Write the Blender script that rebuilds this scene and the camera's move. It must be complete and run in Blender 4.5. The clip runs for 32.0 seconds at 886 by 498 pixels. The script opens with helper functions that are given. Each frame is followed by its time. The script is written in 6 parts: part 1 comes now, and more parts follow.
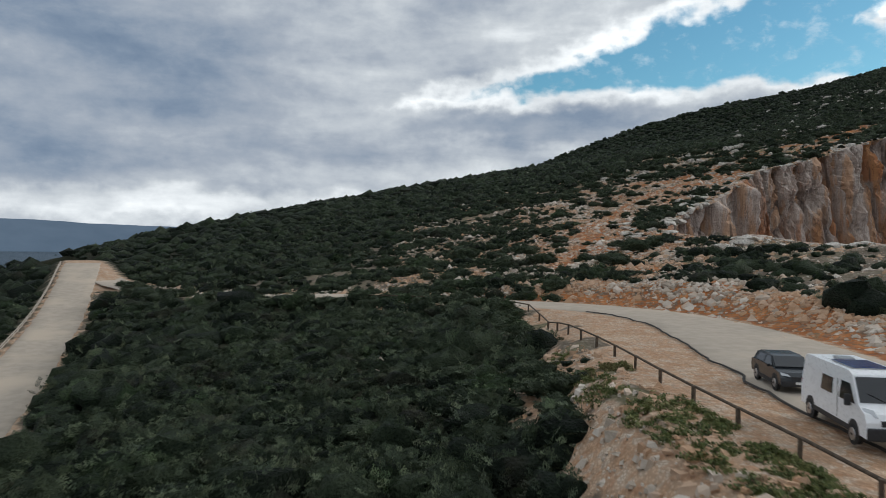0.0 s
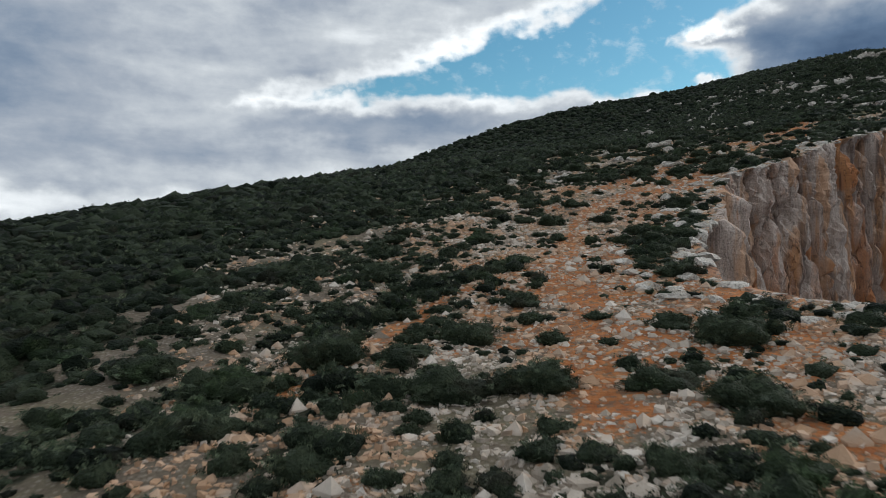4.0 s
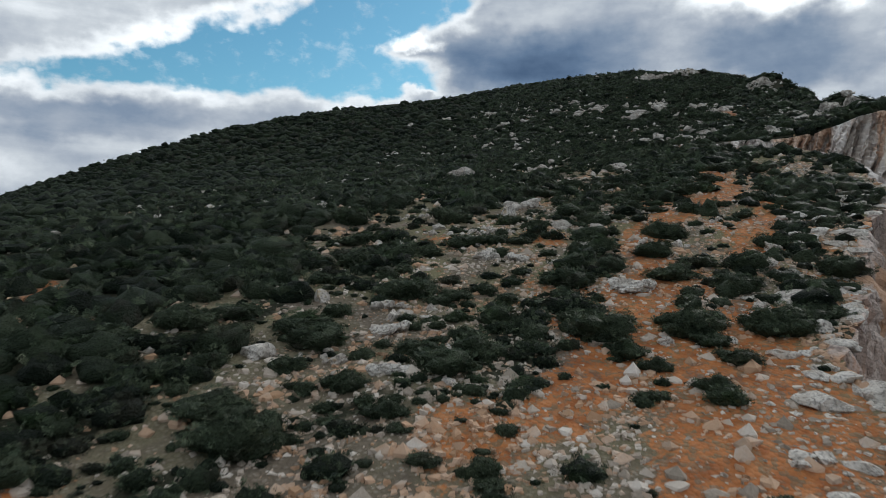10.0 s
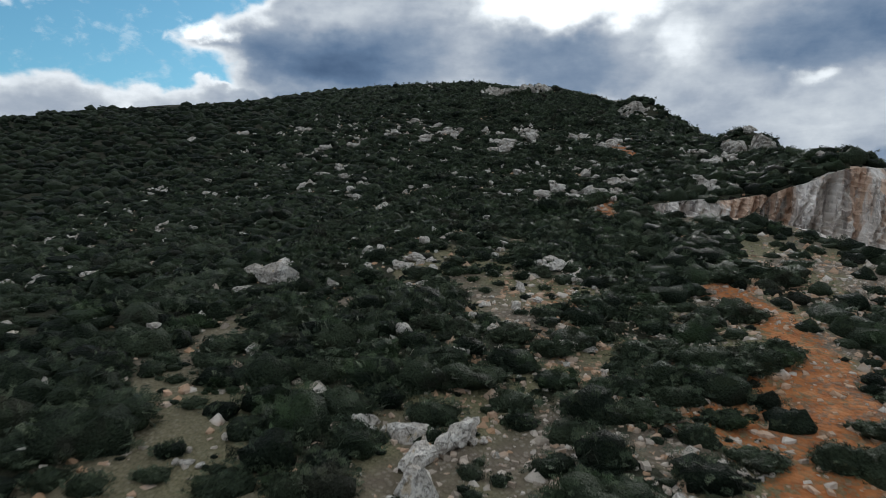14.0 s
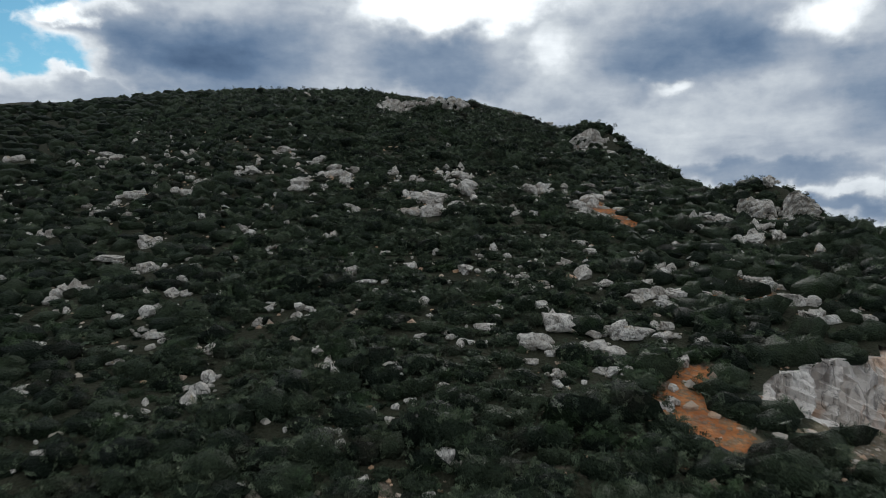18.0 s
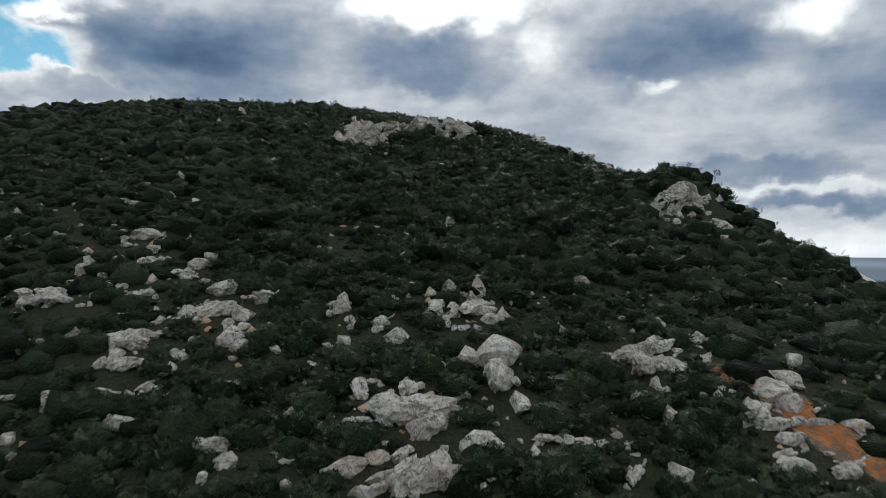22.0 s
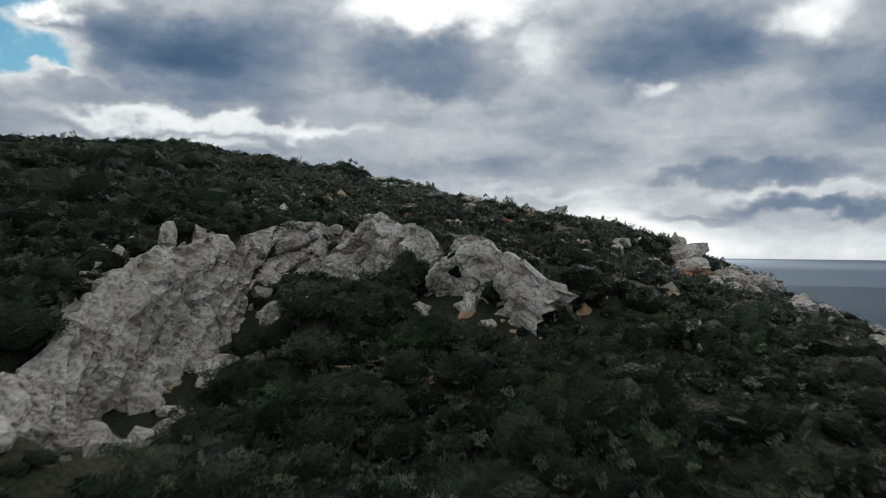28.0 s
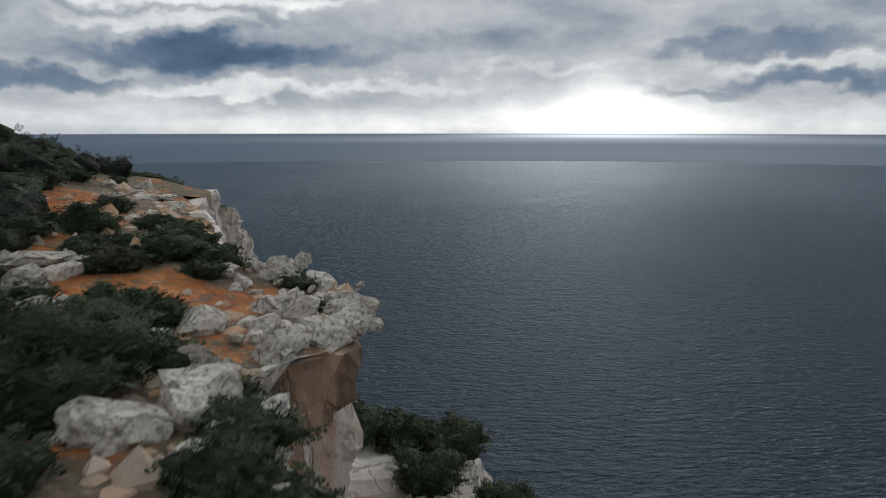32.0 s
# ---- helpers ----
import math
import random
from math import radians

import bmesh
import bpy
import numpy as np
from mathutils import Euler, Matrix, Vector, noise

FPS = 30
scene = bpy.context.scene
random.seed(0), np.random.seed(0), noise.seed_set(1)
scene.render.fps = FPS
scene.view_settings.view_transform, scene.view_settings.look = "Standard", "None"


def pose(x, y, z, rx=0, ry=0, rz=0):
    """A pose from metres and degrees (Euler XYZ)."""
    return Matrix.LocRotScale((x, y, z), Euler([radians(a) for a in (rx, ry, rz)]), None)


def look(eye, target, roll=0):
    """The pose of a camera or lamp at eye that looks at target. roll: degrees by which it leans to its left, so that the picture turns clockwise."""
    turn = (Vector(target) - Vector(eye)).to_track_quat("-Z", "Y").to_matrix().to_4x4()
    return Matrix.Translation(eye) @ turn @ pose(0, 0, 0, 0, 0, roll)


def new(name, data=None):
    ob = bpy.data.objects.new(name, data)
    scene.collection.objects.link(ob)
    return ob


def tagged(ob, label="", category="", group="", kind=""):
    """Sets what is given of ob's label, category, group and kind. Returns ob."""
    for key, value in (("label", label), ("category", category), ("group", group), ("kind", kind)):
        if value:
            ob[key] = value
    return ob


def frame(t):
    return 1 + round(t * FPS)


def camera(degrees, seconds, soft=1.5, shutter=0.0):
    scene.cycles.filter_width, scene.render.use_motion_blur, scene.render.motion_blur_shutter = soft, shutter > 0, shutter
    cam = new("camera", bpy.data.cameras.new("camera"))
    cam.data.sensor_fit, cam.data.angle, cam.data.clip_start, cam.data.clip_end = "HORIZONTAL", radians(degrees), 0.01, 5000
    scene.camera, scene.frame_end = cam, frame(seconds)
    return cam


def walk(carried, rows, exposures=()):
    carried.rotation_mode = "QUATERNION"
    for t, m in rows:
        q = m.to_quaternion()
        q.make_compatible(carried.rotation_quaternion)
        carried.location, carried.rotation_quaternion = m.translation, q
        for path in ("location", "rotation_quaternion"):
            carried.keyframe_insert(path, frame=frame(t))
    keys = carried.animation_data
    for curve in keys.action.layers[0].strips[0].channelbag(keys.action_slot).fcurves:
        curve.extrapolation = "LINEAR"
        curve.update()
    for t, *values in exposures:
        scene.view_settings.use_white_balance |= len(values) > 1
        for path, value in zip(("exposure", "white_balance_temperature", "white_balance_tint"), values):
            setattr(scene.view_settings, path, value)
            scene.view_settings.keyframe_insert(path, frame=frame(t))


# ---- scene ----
cam = camera(63.4, 32.0, soft=0.9, shutter=0.25)
PATH = [
    (0, (0.00, 0.00, 0.00), (0.003, 19.999, -0.200), 0.94),
    (0.5, (-0.86, 8.50, 0.33), (-0.259, 28.491, 0.136), 0.96),
    (1, (-1.71, 17.43, 0.65), (-0.521, 37.390, 0.467), 0.97),
    (1.5, (-1.72, 25.50, 0.99), (0.065, 45.422, 0.821), 0.99),
    (2, (-2.15, 35.28, 1.74), (0.287, 55.131, 1.613), 1.00),
    (2.5, (-1.74, 43.36, 2.51), (1.287, 63.130, 2.399), 1.02),
    (4.5, (1.16, 76.97, 6.90), (5.967, 96.383, 6.852), 0.85),
    (5, (2.41, 85.48, 8.53), (7.755, 104.754, 8.498), 0.86),
    (5.5, (4.09, 93.57, 9.75), (9.904, 112.702, 9.728), 0.77),
    (6, (6.18, 102.93, 11.82), (12.758, 121.821, 11.809), 0.78),
    (6.5, (7.85, 110.60, 13.47), (15.118, 129.231, 13.473), 0.79),
    (7, (9.94, 118.69, 15.55), (17.918, 137.031, 15.566), 0.79),
    (7.5, (12.46, 126.35, 17.21), (21.013, 144.435, 17.207), 0.70),
    (8, (14.98, 134.45, 19.30), (24.184, 152.202, 19.306), 0.70),
    (8.5, (17.93, 141.69, 20.97), (27.715, 159.126, 20.995), 0.60),
    (9, (21.29, 149.35, 23.08), (31.682, 166.442, 23.111), 0.60),
    (9.5, (24.66, 156.59, 24.76), (35.556, 173.365, 24.771), 0.50),
    (10, (28.87, 165.11, 27.29), (40.370, 181.477, 27.318), 0.50),
    (10.5, (32.66, 171.93, 29.41), (44.696, 187.904, 29.415), 0.50),
    (11, (36.87, 179.18, 31.53), (49.433, 194.740, 31.549), 0.49),
    (11.5, (41.09, 185.99, 33.66), (54.156, 201.133, 33.687), 0.39),
    (12, (45.72, 192.82, 36.22), (59.282, 207.514, 36.257), 0.38),
    (12.5, (50.36, 199.21, 38.35), (64.401, 213.450, 38.372), 0.37),
    (13, (55.42, 205.60, 40.50), (69.977, 219.319, 40.494), 0.26),
    (13.5, (60.48, 211.57, 42.64), (75.510, 224.772, 42.655), 0.25),
    (14, (66.39, 217.97, 45.23), (81.912, 230.583, 45.252), 0.24),
    (14.5, (71.88, 223.51, 47.39), (87.831, 235.578, 47.389), 0.23),
    (15, (77.79, 229.06, 49.55), (94.175, 240.529, 49.568), 0.21),
    (15.5, (83.28, 233.75, 51.72), (99.977, 244.762, 51.711), 0.10),
    (17.5, (107.36, 254.65, 59.98), (124.753, 264.527, 60.064), 0.36),
    (18, (114.54, 258.92, 62.61), (131.984, 268.710, 62.656), 0.36),
    (18.5, (120.88, 262.77, 64.80), (138.356, 272.493, 64.847), 0.36),
    (19, (127.64, 267.04, 66.99), (145.152, 276.702, 67.041), 0.36),
    (19.5, (133.98, 270.88, 69.18), (151.507, 280.516, 69.197), 0.36),
    (20, (140.74, 274.73, 71.38), (158.286, 284.330, 71.395), 0.35),
    (20.5, (147.08, 278.57, 73.57), (164.640, 288.144, 73.586), 0.35),
    (21, (153.84, 282.42, 75.77), (171.419, 291.958, 75.784), 0.35),
    (21.5, (160.60, 285.84, 77.97), (178.198, 295.346, 77.951), 0.35),
    (22, (167.79, 290.10, 80.17), (185.401, 299.585, 80.152), 0.35),
    (22.5, (174.13, 293.52, 82.36), (191.739, 303.005, 82.347), 0.35),
    (23, (180.89, 297.37, 84.56), (198.517, 306.819, 84.545), 0.35),
    (23.5, (187.23, 300.79, 86.75), (204.855, 310.239, 86.739), 0.35),
    (24, (194.42, 304.63, 88.96), (212.042, 314.083, 88.943), 0.35),
    (24.5, (200.75, 308.48, 91.15), (218.379, 317.928, 91.134), 0.35),
    (25, (207.51, 311.90, 93.35), (225.141, 321.348, 93.300), 0.25),
    (25.5, (213.86, 315.74, 95.12), (231.486, 325.188, 95.066), 0.25),
    (27.5, (241.80, 330.71, 101.49), (259.418, 340.166, 101.526), 0.41),
    (28, (249.21, 334.77, 103.39), (266.836, 344.231, 103.428), 0.41),
    (28.5, (256.63, 338.84, 105.29), (274.254, 348.296, 105.294), 0.41),
    (29, (264.45, 343.19, 107.38), (282.069, 352.643, 107.029), 0.31),
    (29.5, (271.68, 347.22, 109.34), (289.294, 356.631, 108.294), 0.31),
    (30, (279.73, 351.77, 111.55), (297.295, 361.152, 109.664), 0.11),
    (30.5, (287.10, 355.81, 113.39), (304.605, 365.161, 110.950), 0.06),
    (31, (294.35, 359.78, 115.17), (311.813, 369.115, 112.314), 0.01),
    (31.5, (301.18, 363.53, 116.82), (318.605, 372.842, 113.694), 0.01),
    (32, (307.80, 367.16, 118.42), (325.190, 376.458, 115.083), 0.01),
]
walk(cam, [(t, look(eye, target, roll)) for t, eye, target, roll in PATH],
     [(0, 0.0, 6300, 10), (6, 0.0, 6250, 10), (14, 0.0, 6150, 10), (22, 0.02, 6280, 10), (25.5, -0.12, 6280, 10), (28, -0.22, 6350, 10), (32, -0.24, 6450, 10)])

# ---- light ----
SUN_AZ, SUN_EL = 72.0, 24.0          # degrees, clockwise from +y, and above the horizon
world = bpy.data.worlds.new("cloudy_sky")
scene.world = world
world.use_nodes = True
wt = world.node_tree
wt.nodes.clear()


def node(tree, kind, **sets):
    n = tree.nodes.new(kind)
    for key, value in sets.items():
        setattr(n, key, value)
    return n


def put(tree, socket, value):
    if isinstance(value, bpy.types.NodeSocket):
        tree.links.new(value, socket)
    else:
        socket.default_value = value


def calc(tree, op, a, b=0.0, c=0.0, clamp=False):
    n = node(tree, "ShaderNodeMath", operation=op, use_clamp=clamp)
    for socket, value in zip(n.inputs, (a, b, c)):
        put(tree, socket, value)
    return n.outputs[0]


def span(tree, value, lo, hi, to_lo=0.0, to_hi=1.0):
    n = node(tree, "ShaderNodeMapRange", interpolation_type="SMOOTHSTEP")
    put(tree, n.inputs[0], value)
    for k, v in zip((1, 2, 3, 4), (lo, hi, to_lo, to_hi)):
        n.inputs[k].default_value = v
    return n.outputs[0]


def blend(tree, factor, a, b, mode="MIX"):
    n = node(tree, "ShaderNodeMix", data_type="RGBA", blend_type=mode)
    put(tree, n.inputs[0], factor)
    put(tree, n.inputs[6], a if isinstance(a, bpy.types.NodeSocket) else (*a, 1))
    put(tree, n.inputs[7], b if isinstance(b, bpy.types.NodeSocket) else (*b, 1))
    return n.outputs[2]


def ramp(tree, value, *stops):
    n = node(tree, "ShaderNodeValToRGB")
    put(tree, n.inputs[0], value)
    els = n.color_ramp.elements
    while len(els) < len(stops):
        els.new(0.5)
    for e, (p, col) in zip(els, stops):
        e.position, e.color = p, (*col, 1)
    return n.outputs[0]


def grain(tree, vector, scale, detail=4.0, rough=0.55, distort=0.0):
    n = node(tree, "ShaderNodeTexNoise")
    put(tree, n.inputs["Vector"], vector)
    n.inputs["Scale"].default_value, n.inputs["Detail"].default_value = scale, detail
    n.inputs["Roughness"].default_value, n.inputs["Distortion"].default_value = rough, distort
    return n.outputs["Fac"]


def stretched(tree, vector, x, y, z):
    n = node(tree, "ShaderNodeMapping")
    put(tree, n.inputs["Vector"], vector)
    n.inputs["Scale"].default_value = (x, y, z)
    return n.outputs[0]


way = node(wt, "ShaderNodeTexCoord").outputs["Generated"]
xyz = node(wt, "ShaderNodeSeparateXYZ")
put(wt, xyz.inputs[0], way)
wx, wy, wz = xyz.outputs
az0 = calc(wt, "MULTIPLY", calc(wt, "ARCTAN2", wx, wy), 57.2958)
el0 = calc(wt, "MULTIPLY", calc(wt, "ARCSINE", wz), 57.2958)


def swing(noise_value, gain):
    return calc(wt, "MULTIPLY", calc(wt, "SUBTRACT", noise_value, 0.5), gain)


def total(first, *others):
    for o in others:
        first = calc(wt, "ADD", first, o)
    return first


# ragged billows: the outlines wander by a degree or two, in coarse and fine steps
az = total(az0, swing(grain(wt, stretched(wt, way, 1, 1, 1.5), 8.0, 3, 0.5), 8.0), swing(grain(wt, way, 30.0, 6, 0.55), 2.4))
el = total(el0, swing(grain(wt, stretched(wt, way, 1.2, 1.2, 2.2), 10.0, 3, 0.5), 4.0), swing(grain(wt, stretched(wt, way, 1.1, 1.1, 1.3), 32.0, 6, 0.55), 1.7))


def puff(a0, e0, sa, se, gain, raw=False, firm=True):
    """A bank of cloud or a bright break in it: azimuth, elevation, half widths (degrees), strength."""
    u = calc(wt, "DIVIDE", calc(wt, "SUBTRACT", az0 if raw else az, a0), sa)
    v = calc(wt, "DIVIDE", calc(wt, "SUBTRACT", el0 if raw else el, e0), se)
    q = calc(wt, "MULTIPLY_ADD", u, u, calc(wt, "MULTIPLY", v, v))
    if firm and not raw:
        q = calc(wt, "MULTIPLY", q, q)
    return calc(wt, "MULTIPLY", calc(wt, "EXPONENT", calc(wt, "MULTIPLY", q, -1.0)), gain)


billow = grain(wt, stretched(wt, way, 1, 1, 2.0), 10.0, 8, 0.52, 0.2)
streak = grain(wt, stretched(wt, way, 1, 1, 4.0), 4.0, 8, 0.52, 0.3)
curl = grain(wt, stretched(wt, way, 1, 1, 1.5), 38.0, 7, 0.62, 0.2)
# the blue gap: under a slanting bank, over a level one, left of a heaped cloud
under = calc(wt, "SUBTRACT", calc(wt, "MULTIPLY_ADD", az, 0.33, 10.9), el)
over = calc(wt, "SUBTRACT", el, calc(wt, "MULTIPLY_ADD", swing(billow, 1.0), 2.0, 11.5))
heaped = calc(wt, "MULTIPLY_ADD", calc(wt, "ABSOLUTE", calc(wt, "SUBTRACT", el, 15.2)), 1.5, 31.6)
left_of = calc(wt, "MULTIPLY", calc(wt, "SUBTRACT", heaped, az), 0.6)
gap = calc(wt, "MINIMUM", calc(wt, "MINIMUM", under, over), left_of)
gap = calc(wt, "SUBTRACT", gap, puff(34.2, 11.5, 3.4, 0.9, 1.8, False, False))
cover = calc(wt, "SUBTRACT", 1.0, calc(wt, "MULTIPLY", span(wt, gap, -0.15, 0.75), span(wt, curl, 0.72, 0.5, 0.75, 1.0)))
rim_ = calc(wt, "MULTIPLY", span(wt, gap, -1.5, -0.1), 0.20)
# how light the cloud is, from slate grey to white
light = total(calc(wt, "ADD", swing(streak, 0.44), 0.74), swing(billow, 0.30), swing(curl, 0.12), rim_,
              puff(-27, 15, 16, 5.5, -0.12), puff(-24, 7.5, 12, 2.5, -0.08), puff(-3, 12, 6, 3, 0.07), puff(8, 16, 8, 2.6, 0.10),
              puff(-22, 2.4, 26, 1.3, 0.14), puff(7, 9.2, 11, 1.5, -0.12), puff(-4, 5.5, 10, 1.2, 0.05),
              puff(33.4, 16.3, 1.8, 0.8, 0.30), puff(39.5, 14.6, 6.0, 2.6, -0.22), puff(46, 14.0, 6.5, 3.2, -0.16), puff(42, 10.8, 9, 1.0, -0.06),
              puff(61, 14.2, 6.8, 2.7, -0.24), puff(60, 12.0, 2.2, 0.7, 0.14), puff(61, 19.6, 9.5, 2.2, 0.42), puff(69, 15.8, 1.6, 2.0, 0.12),
              puff(79.5, 15.0, 7.6, 3.2, -0.23), puff(77, 12.4, 1.6, 0.7, 0.22), puff(89.5, 16.8, 2.6, 2.0, 0.32), puff(91.5, 12.0, 4.0, 2.2, -0.16), puff(94, 9.0, 4, 1.6, -0.12),
              puff(44, 9.4, 12, 0.75, 0.26), puff(40, 7.8, 8, 0.6, 0.20), puff(44.5, 5.4, 11, 1.15, -0.33), puff(34.5, 3.2, 6, 0.8, -0.28), puff(46, 2.9, 9, 0.7, 0.20), puff(58, 3.2, 5, 0.6, 0.10), puff(64, 6.5, 6, 0.8, -0.08), puff(68, 4.6, 5, 0.5, 0.08),
              puff(85, 5.7, 9, 0.7, -0.16), puff(89, 3.4, 7, 0.7, -0.24), puff(81, 2.6, 3.4, 0.45, -0.14), puff(90, 4.6, 7, 0.4, 0.12), puff(74, 7.5, 10, 2.4, 0.03),
              puff(62, 0.4, 70, 1.5, 0.24, True), puff(74.6, 0.9, 3.6, 2.3, 0.42, True), puff(74.6, 1.6, 11, 3.4, 0.14, True),
              span(wt, el0, 20, 55, 0.0, 0.10))
cloud = ramp(wt, calc(wt, "MULTIPLY", light, 0.8),
             (0.24, (0.056, 0.094, 0.160)), (0.36, (0.105, 0.158, 0.238)), (0.46, (0.188, 0.240, 0.312)), (0.56, (0.315, 0.352, 0.400)),
             (0.66, (0.49, 0.52, 0.54)), (0.77, (0.76, 0.785, 0.785)), (0.90, (1.15, 1.14, 1.08)))
sky = node(wt, "ShaderNodeTexSky", sky_type="NISHITA", sun_disc=False)
sky.sun_elevation, sky.sun_rotation = radians(SUN_EL), radians(SUN_AZ)
sky.air_density, sky.dust_density, sky.ozone_density = 1.0, 0.6, 1.5
blue = blend(wt, 1.0, sky.outputs[0], (0.049, 0.082, 0.083), "MULTIPLY")
air = blend(wt, cover, blue, cloud)
# water beyond the reach of the sea sheet, sun's glint painted into its colour
painted_glint = total(puff(74.6, -0.62, 9, 0.16, 0.75, True), puff(74.6, -0.9, 22, 0.25, 0.18, True), puff(74.6, -2.0, 20, 1.4, 0.12, True))
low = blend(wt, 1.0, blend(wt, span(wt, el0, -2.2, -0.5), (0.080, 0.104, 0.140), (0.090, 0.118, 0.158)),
            ramp(wt, painted_glint, (0.0, (0, 0, 0)), (1.0, (0.90, 0.97, 1.0))), "ADD")
back = node(wt, "ShaderNodeBackground")
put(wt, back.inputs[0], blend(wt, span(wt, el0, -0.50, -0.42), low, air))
back.inputs[1].default_value = 1.22
put(wt, node(wt, "ShaderNodeOutputWorld").inputs[0], back.outputs[0])

sun_data = bpy.data.lights.new("sun", "SUN")
sun_data.energy, sun_data.angle, sun_data.color = 1.1, radians(14), (1.0, 0.95, 0.88)
sun = new("sun", sun_data)
sun.matrix_world = look((0, 0, 0), (-math.sin(radians(SUN_AZ)) * math.cos(radians(SUN_EL)),
                                    -math.cos(radians(SUN_AZ)) * math.cos(radians(SUN_EL)), -math.sin(radians(SUN_EL))))
scene.view_settings.exposure = 0.0

# ---- materials ----
SEA_LEVEL = -84.0


def material(name):
    m = bpy.data.materials.new(name)
    m.use_nodes = True
    t = m.node_tree
    return m, t, t.nodes["Principled BSDF"]


def relief(t, bsdf, height, strength, distance):
    b = node(t, "ShaderNodeBump")
    put(t, b.inputs["Height"], height)
    b.inputs["Strength"].default_value, b.inputs["Distance"].default_value = strength, distance
    put(t, bsdf.inputs["Normal"], b.outputs[0])


def place(t):
    return node(t, "ShaderNodeNewGeometry").outputs["Position"]


def attr(t, name):
    return node(t, "ShaderNodeAttribute", attribute_name=name).outputs["Fac"]


def cells(t, vector, scale, feature="F1", out="Distance"):
    n = node(t, "ShaderNodeTexVoronoi", feature=feature)
    put(t, n.inputs["Vector"], vector)
    n.inputs["Scale"].default_value = scale
    return n.outputs[out]


def make_ground():
    m, t, b = material("stony_soil")
    p = place(t)
    big, mid, fine = grain(t, p, 0.08, 3), grain(t, p, 0.7, 5), grain(t, p, 6.0, 5, 0.65)
    pebble = cells(t, p, 2.6)
    sep = node(t, "ShaderNodeSeparateColor")
    put(t, sep.inputs[0], cells(t, p, 2.6, out="Color"))
    pebble_tone = sep.outputs[0]
    stone = ramp(t, mid, (0.25, (0.20, 0.165, 0.125)), (0.5, (0.34, 0.29, 0.235)), (0.75, (0.52, 0.465, 0.40)))
    stone = blend(t, calc(t, "MULTIPLY", pebble_tone, 0.6), stone, (0.19, 0.155, 0.12))
    stone = blend(t, calc(t, "MULTIPLY", span(t, pebble, 0.26, 0.44), 0.75), stone, (0.13, 0.10, 0.07))
    small = cells(t, p, 7.0)
    stone = blend(t, calc(t, "MULTIPLY", span(t, small, 0.3, 0.5), 0.35), stone, (0.13, 0.105, 0.075))
    grass = ramp(t, fine, (0.3, (0.085, 0.085, 0.036)), (0.7, (0.27, 0.24, 0.14)))
    stone = blend(t, calc(t, "MULTIPLY", span(t, calc(t, "ADD", big, calc(t, "MULTIPLY", mid, 0.5)), 0.70, 0.9), 0.45), stone, grass)
    stone = blend(t, attr(t, "grass"), stone, grass)
    # ground tone turns near-black where the shrubs grow thickest
    thicket_floor = ramp(t, fine, (0.3, (0.016, 0.018, 0.010)), (0.7, (0.055, 0.055, 0.034)))
    stone = blend(t, span(t, calc(t, "MULTIPLY_ADD", calc(t, "SUBTRACT", mid, 0.5), 0.9, attr(t, "thicket_floor")), 0.55, 0.85), stone, thicket_floor)
    earth = ramp(t, mid, (0.3, (0.27, 0.085, 0.028)), (0.6, (0.47, 0.185, 0.066)), (0.8, (0.52, 0.30, 0.16)))
    ragged = calc(t, "ADD", calc(t, "MULTIPLY", calc(t, "SUBTRACT", mid, 0.5), 1.6), calc(t, "MULTIPLY", calc(t, "SUBTRACT", grain(t, p, 2.2, 5, 0.7), 0.5), 1.6))
    soil = span(t, calc(t, "ADD", ragged, attr(t, "soil")), 0.38, 0.72)
    # broken stone shows through the earth
    soil = calc(t, "MULTIPLY", soil, span(t, calc(t, "MULTIPLY_ADD", pebble_tone, 0.6, calc(t, "MULTIPLY", fine, 0.8)), 0.98, 0.62, 0.25, 1.0))
    col = blend(t, soil, stone, earth)
    pale = blend(t, span(t, mid, 0.35, 0.7), (0.50, 0.31, 0.19), (0.62, 0.46, 0.33))
    pale = blend(t, calc(t, "MULTIPLY", span(t, calc(t, "ADD", pebble_tone, calc(t, "MULTIPLY", fine, 0.5)), 0.75, 1.15), 0.6), pale, (0.64, 0.56, 0.46))
    pale = blend(t, calc(t, "MULTIPLY", span(t, small, 0.32, 0.5), 0.45), pale, (0.24, 0.15, 0.09))
    pale = blend(t, calc(t, "MULTIPLY", span(t, grain(t, p, 1.6, 5, 0.65), 0.5, 0.68), 0.5), pale, (0.42, 0.21, 0.11))
    col = blend(t, span(t, calc(t, "MULTIPLY_ADD", calc(t, "SUBTRACT", mid, 0.5), 0.6, attr(t, "verge")), 0.4, 0.6), col, pale)
    put(t, b.inputs["Base Color"], col)
    b.inputs["Roughness"].default_value, b.inputs["Specular IOR Level"].default_value = 0.95, 0.15
    lump = calc(t, "SUBTRACT", calc(t, "MULTIPLY", fine, 0.5), pebble)
    relief(t, b, lump, 0.9, 0.18)
    return m


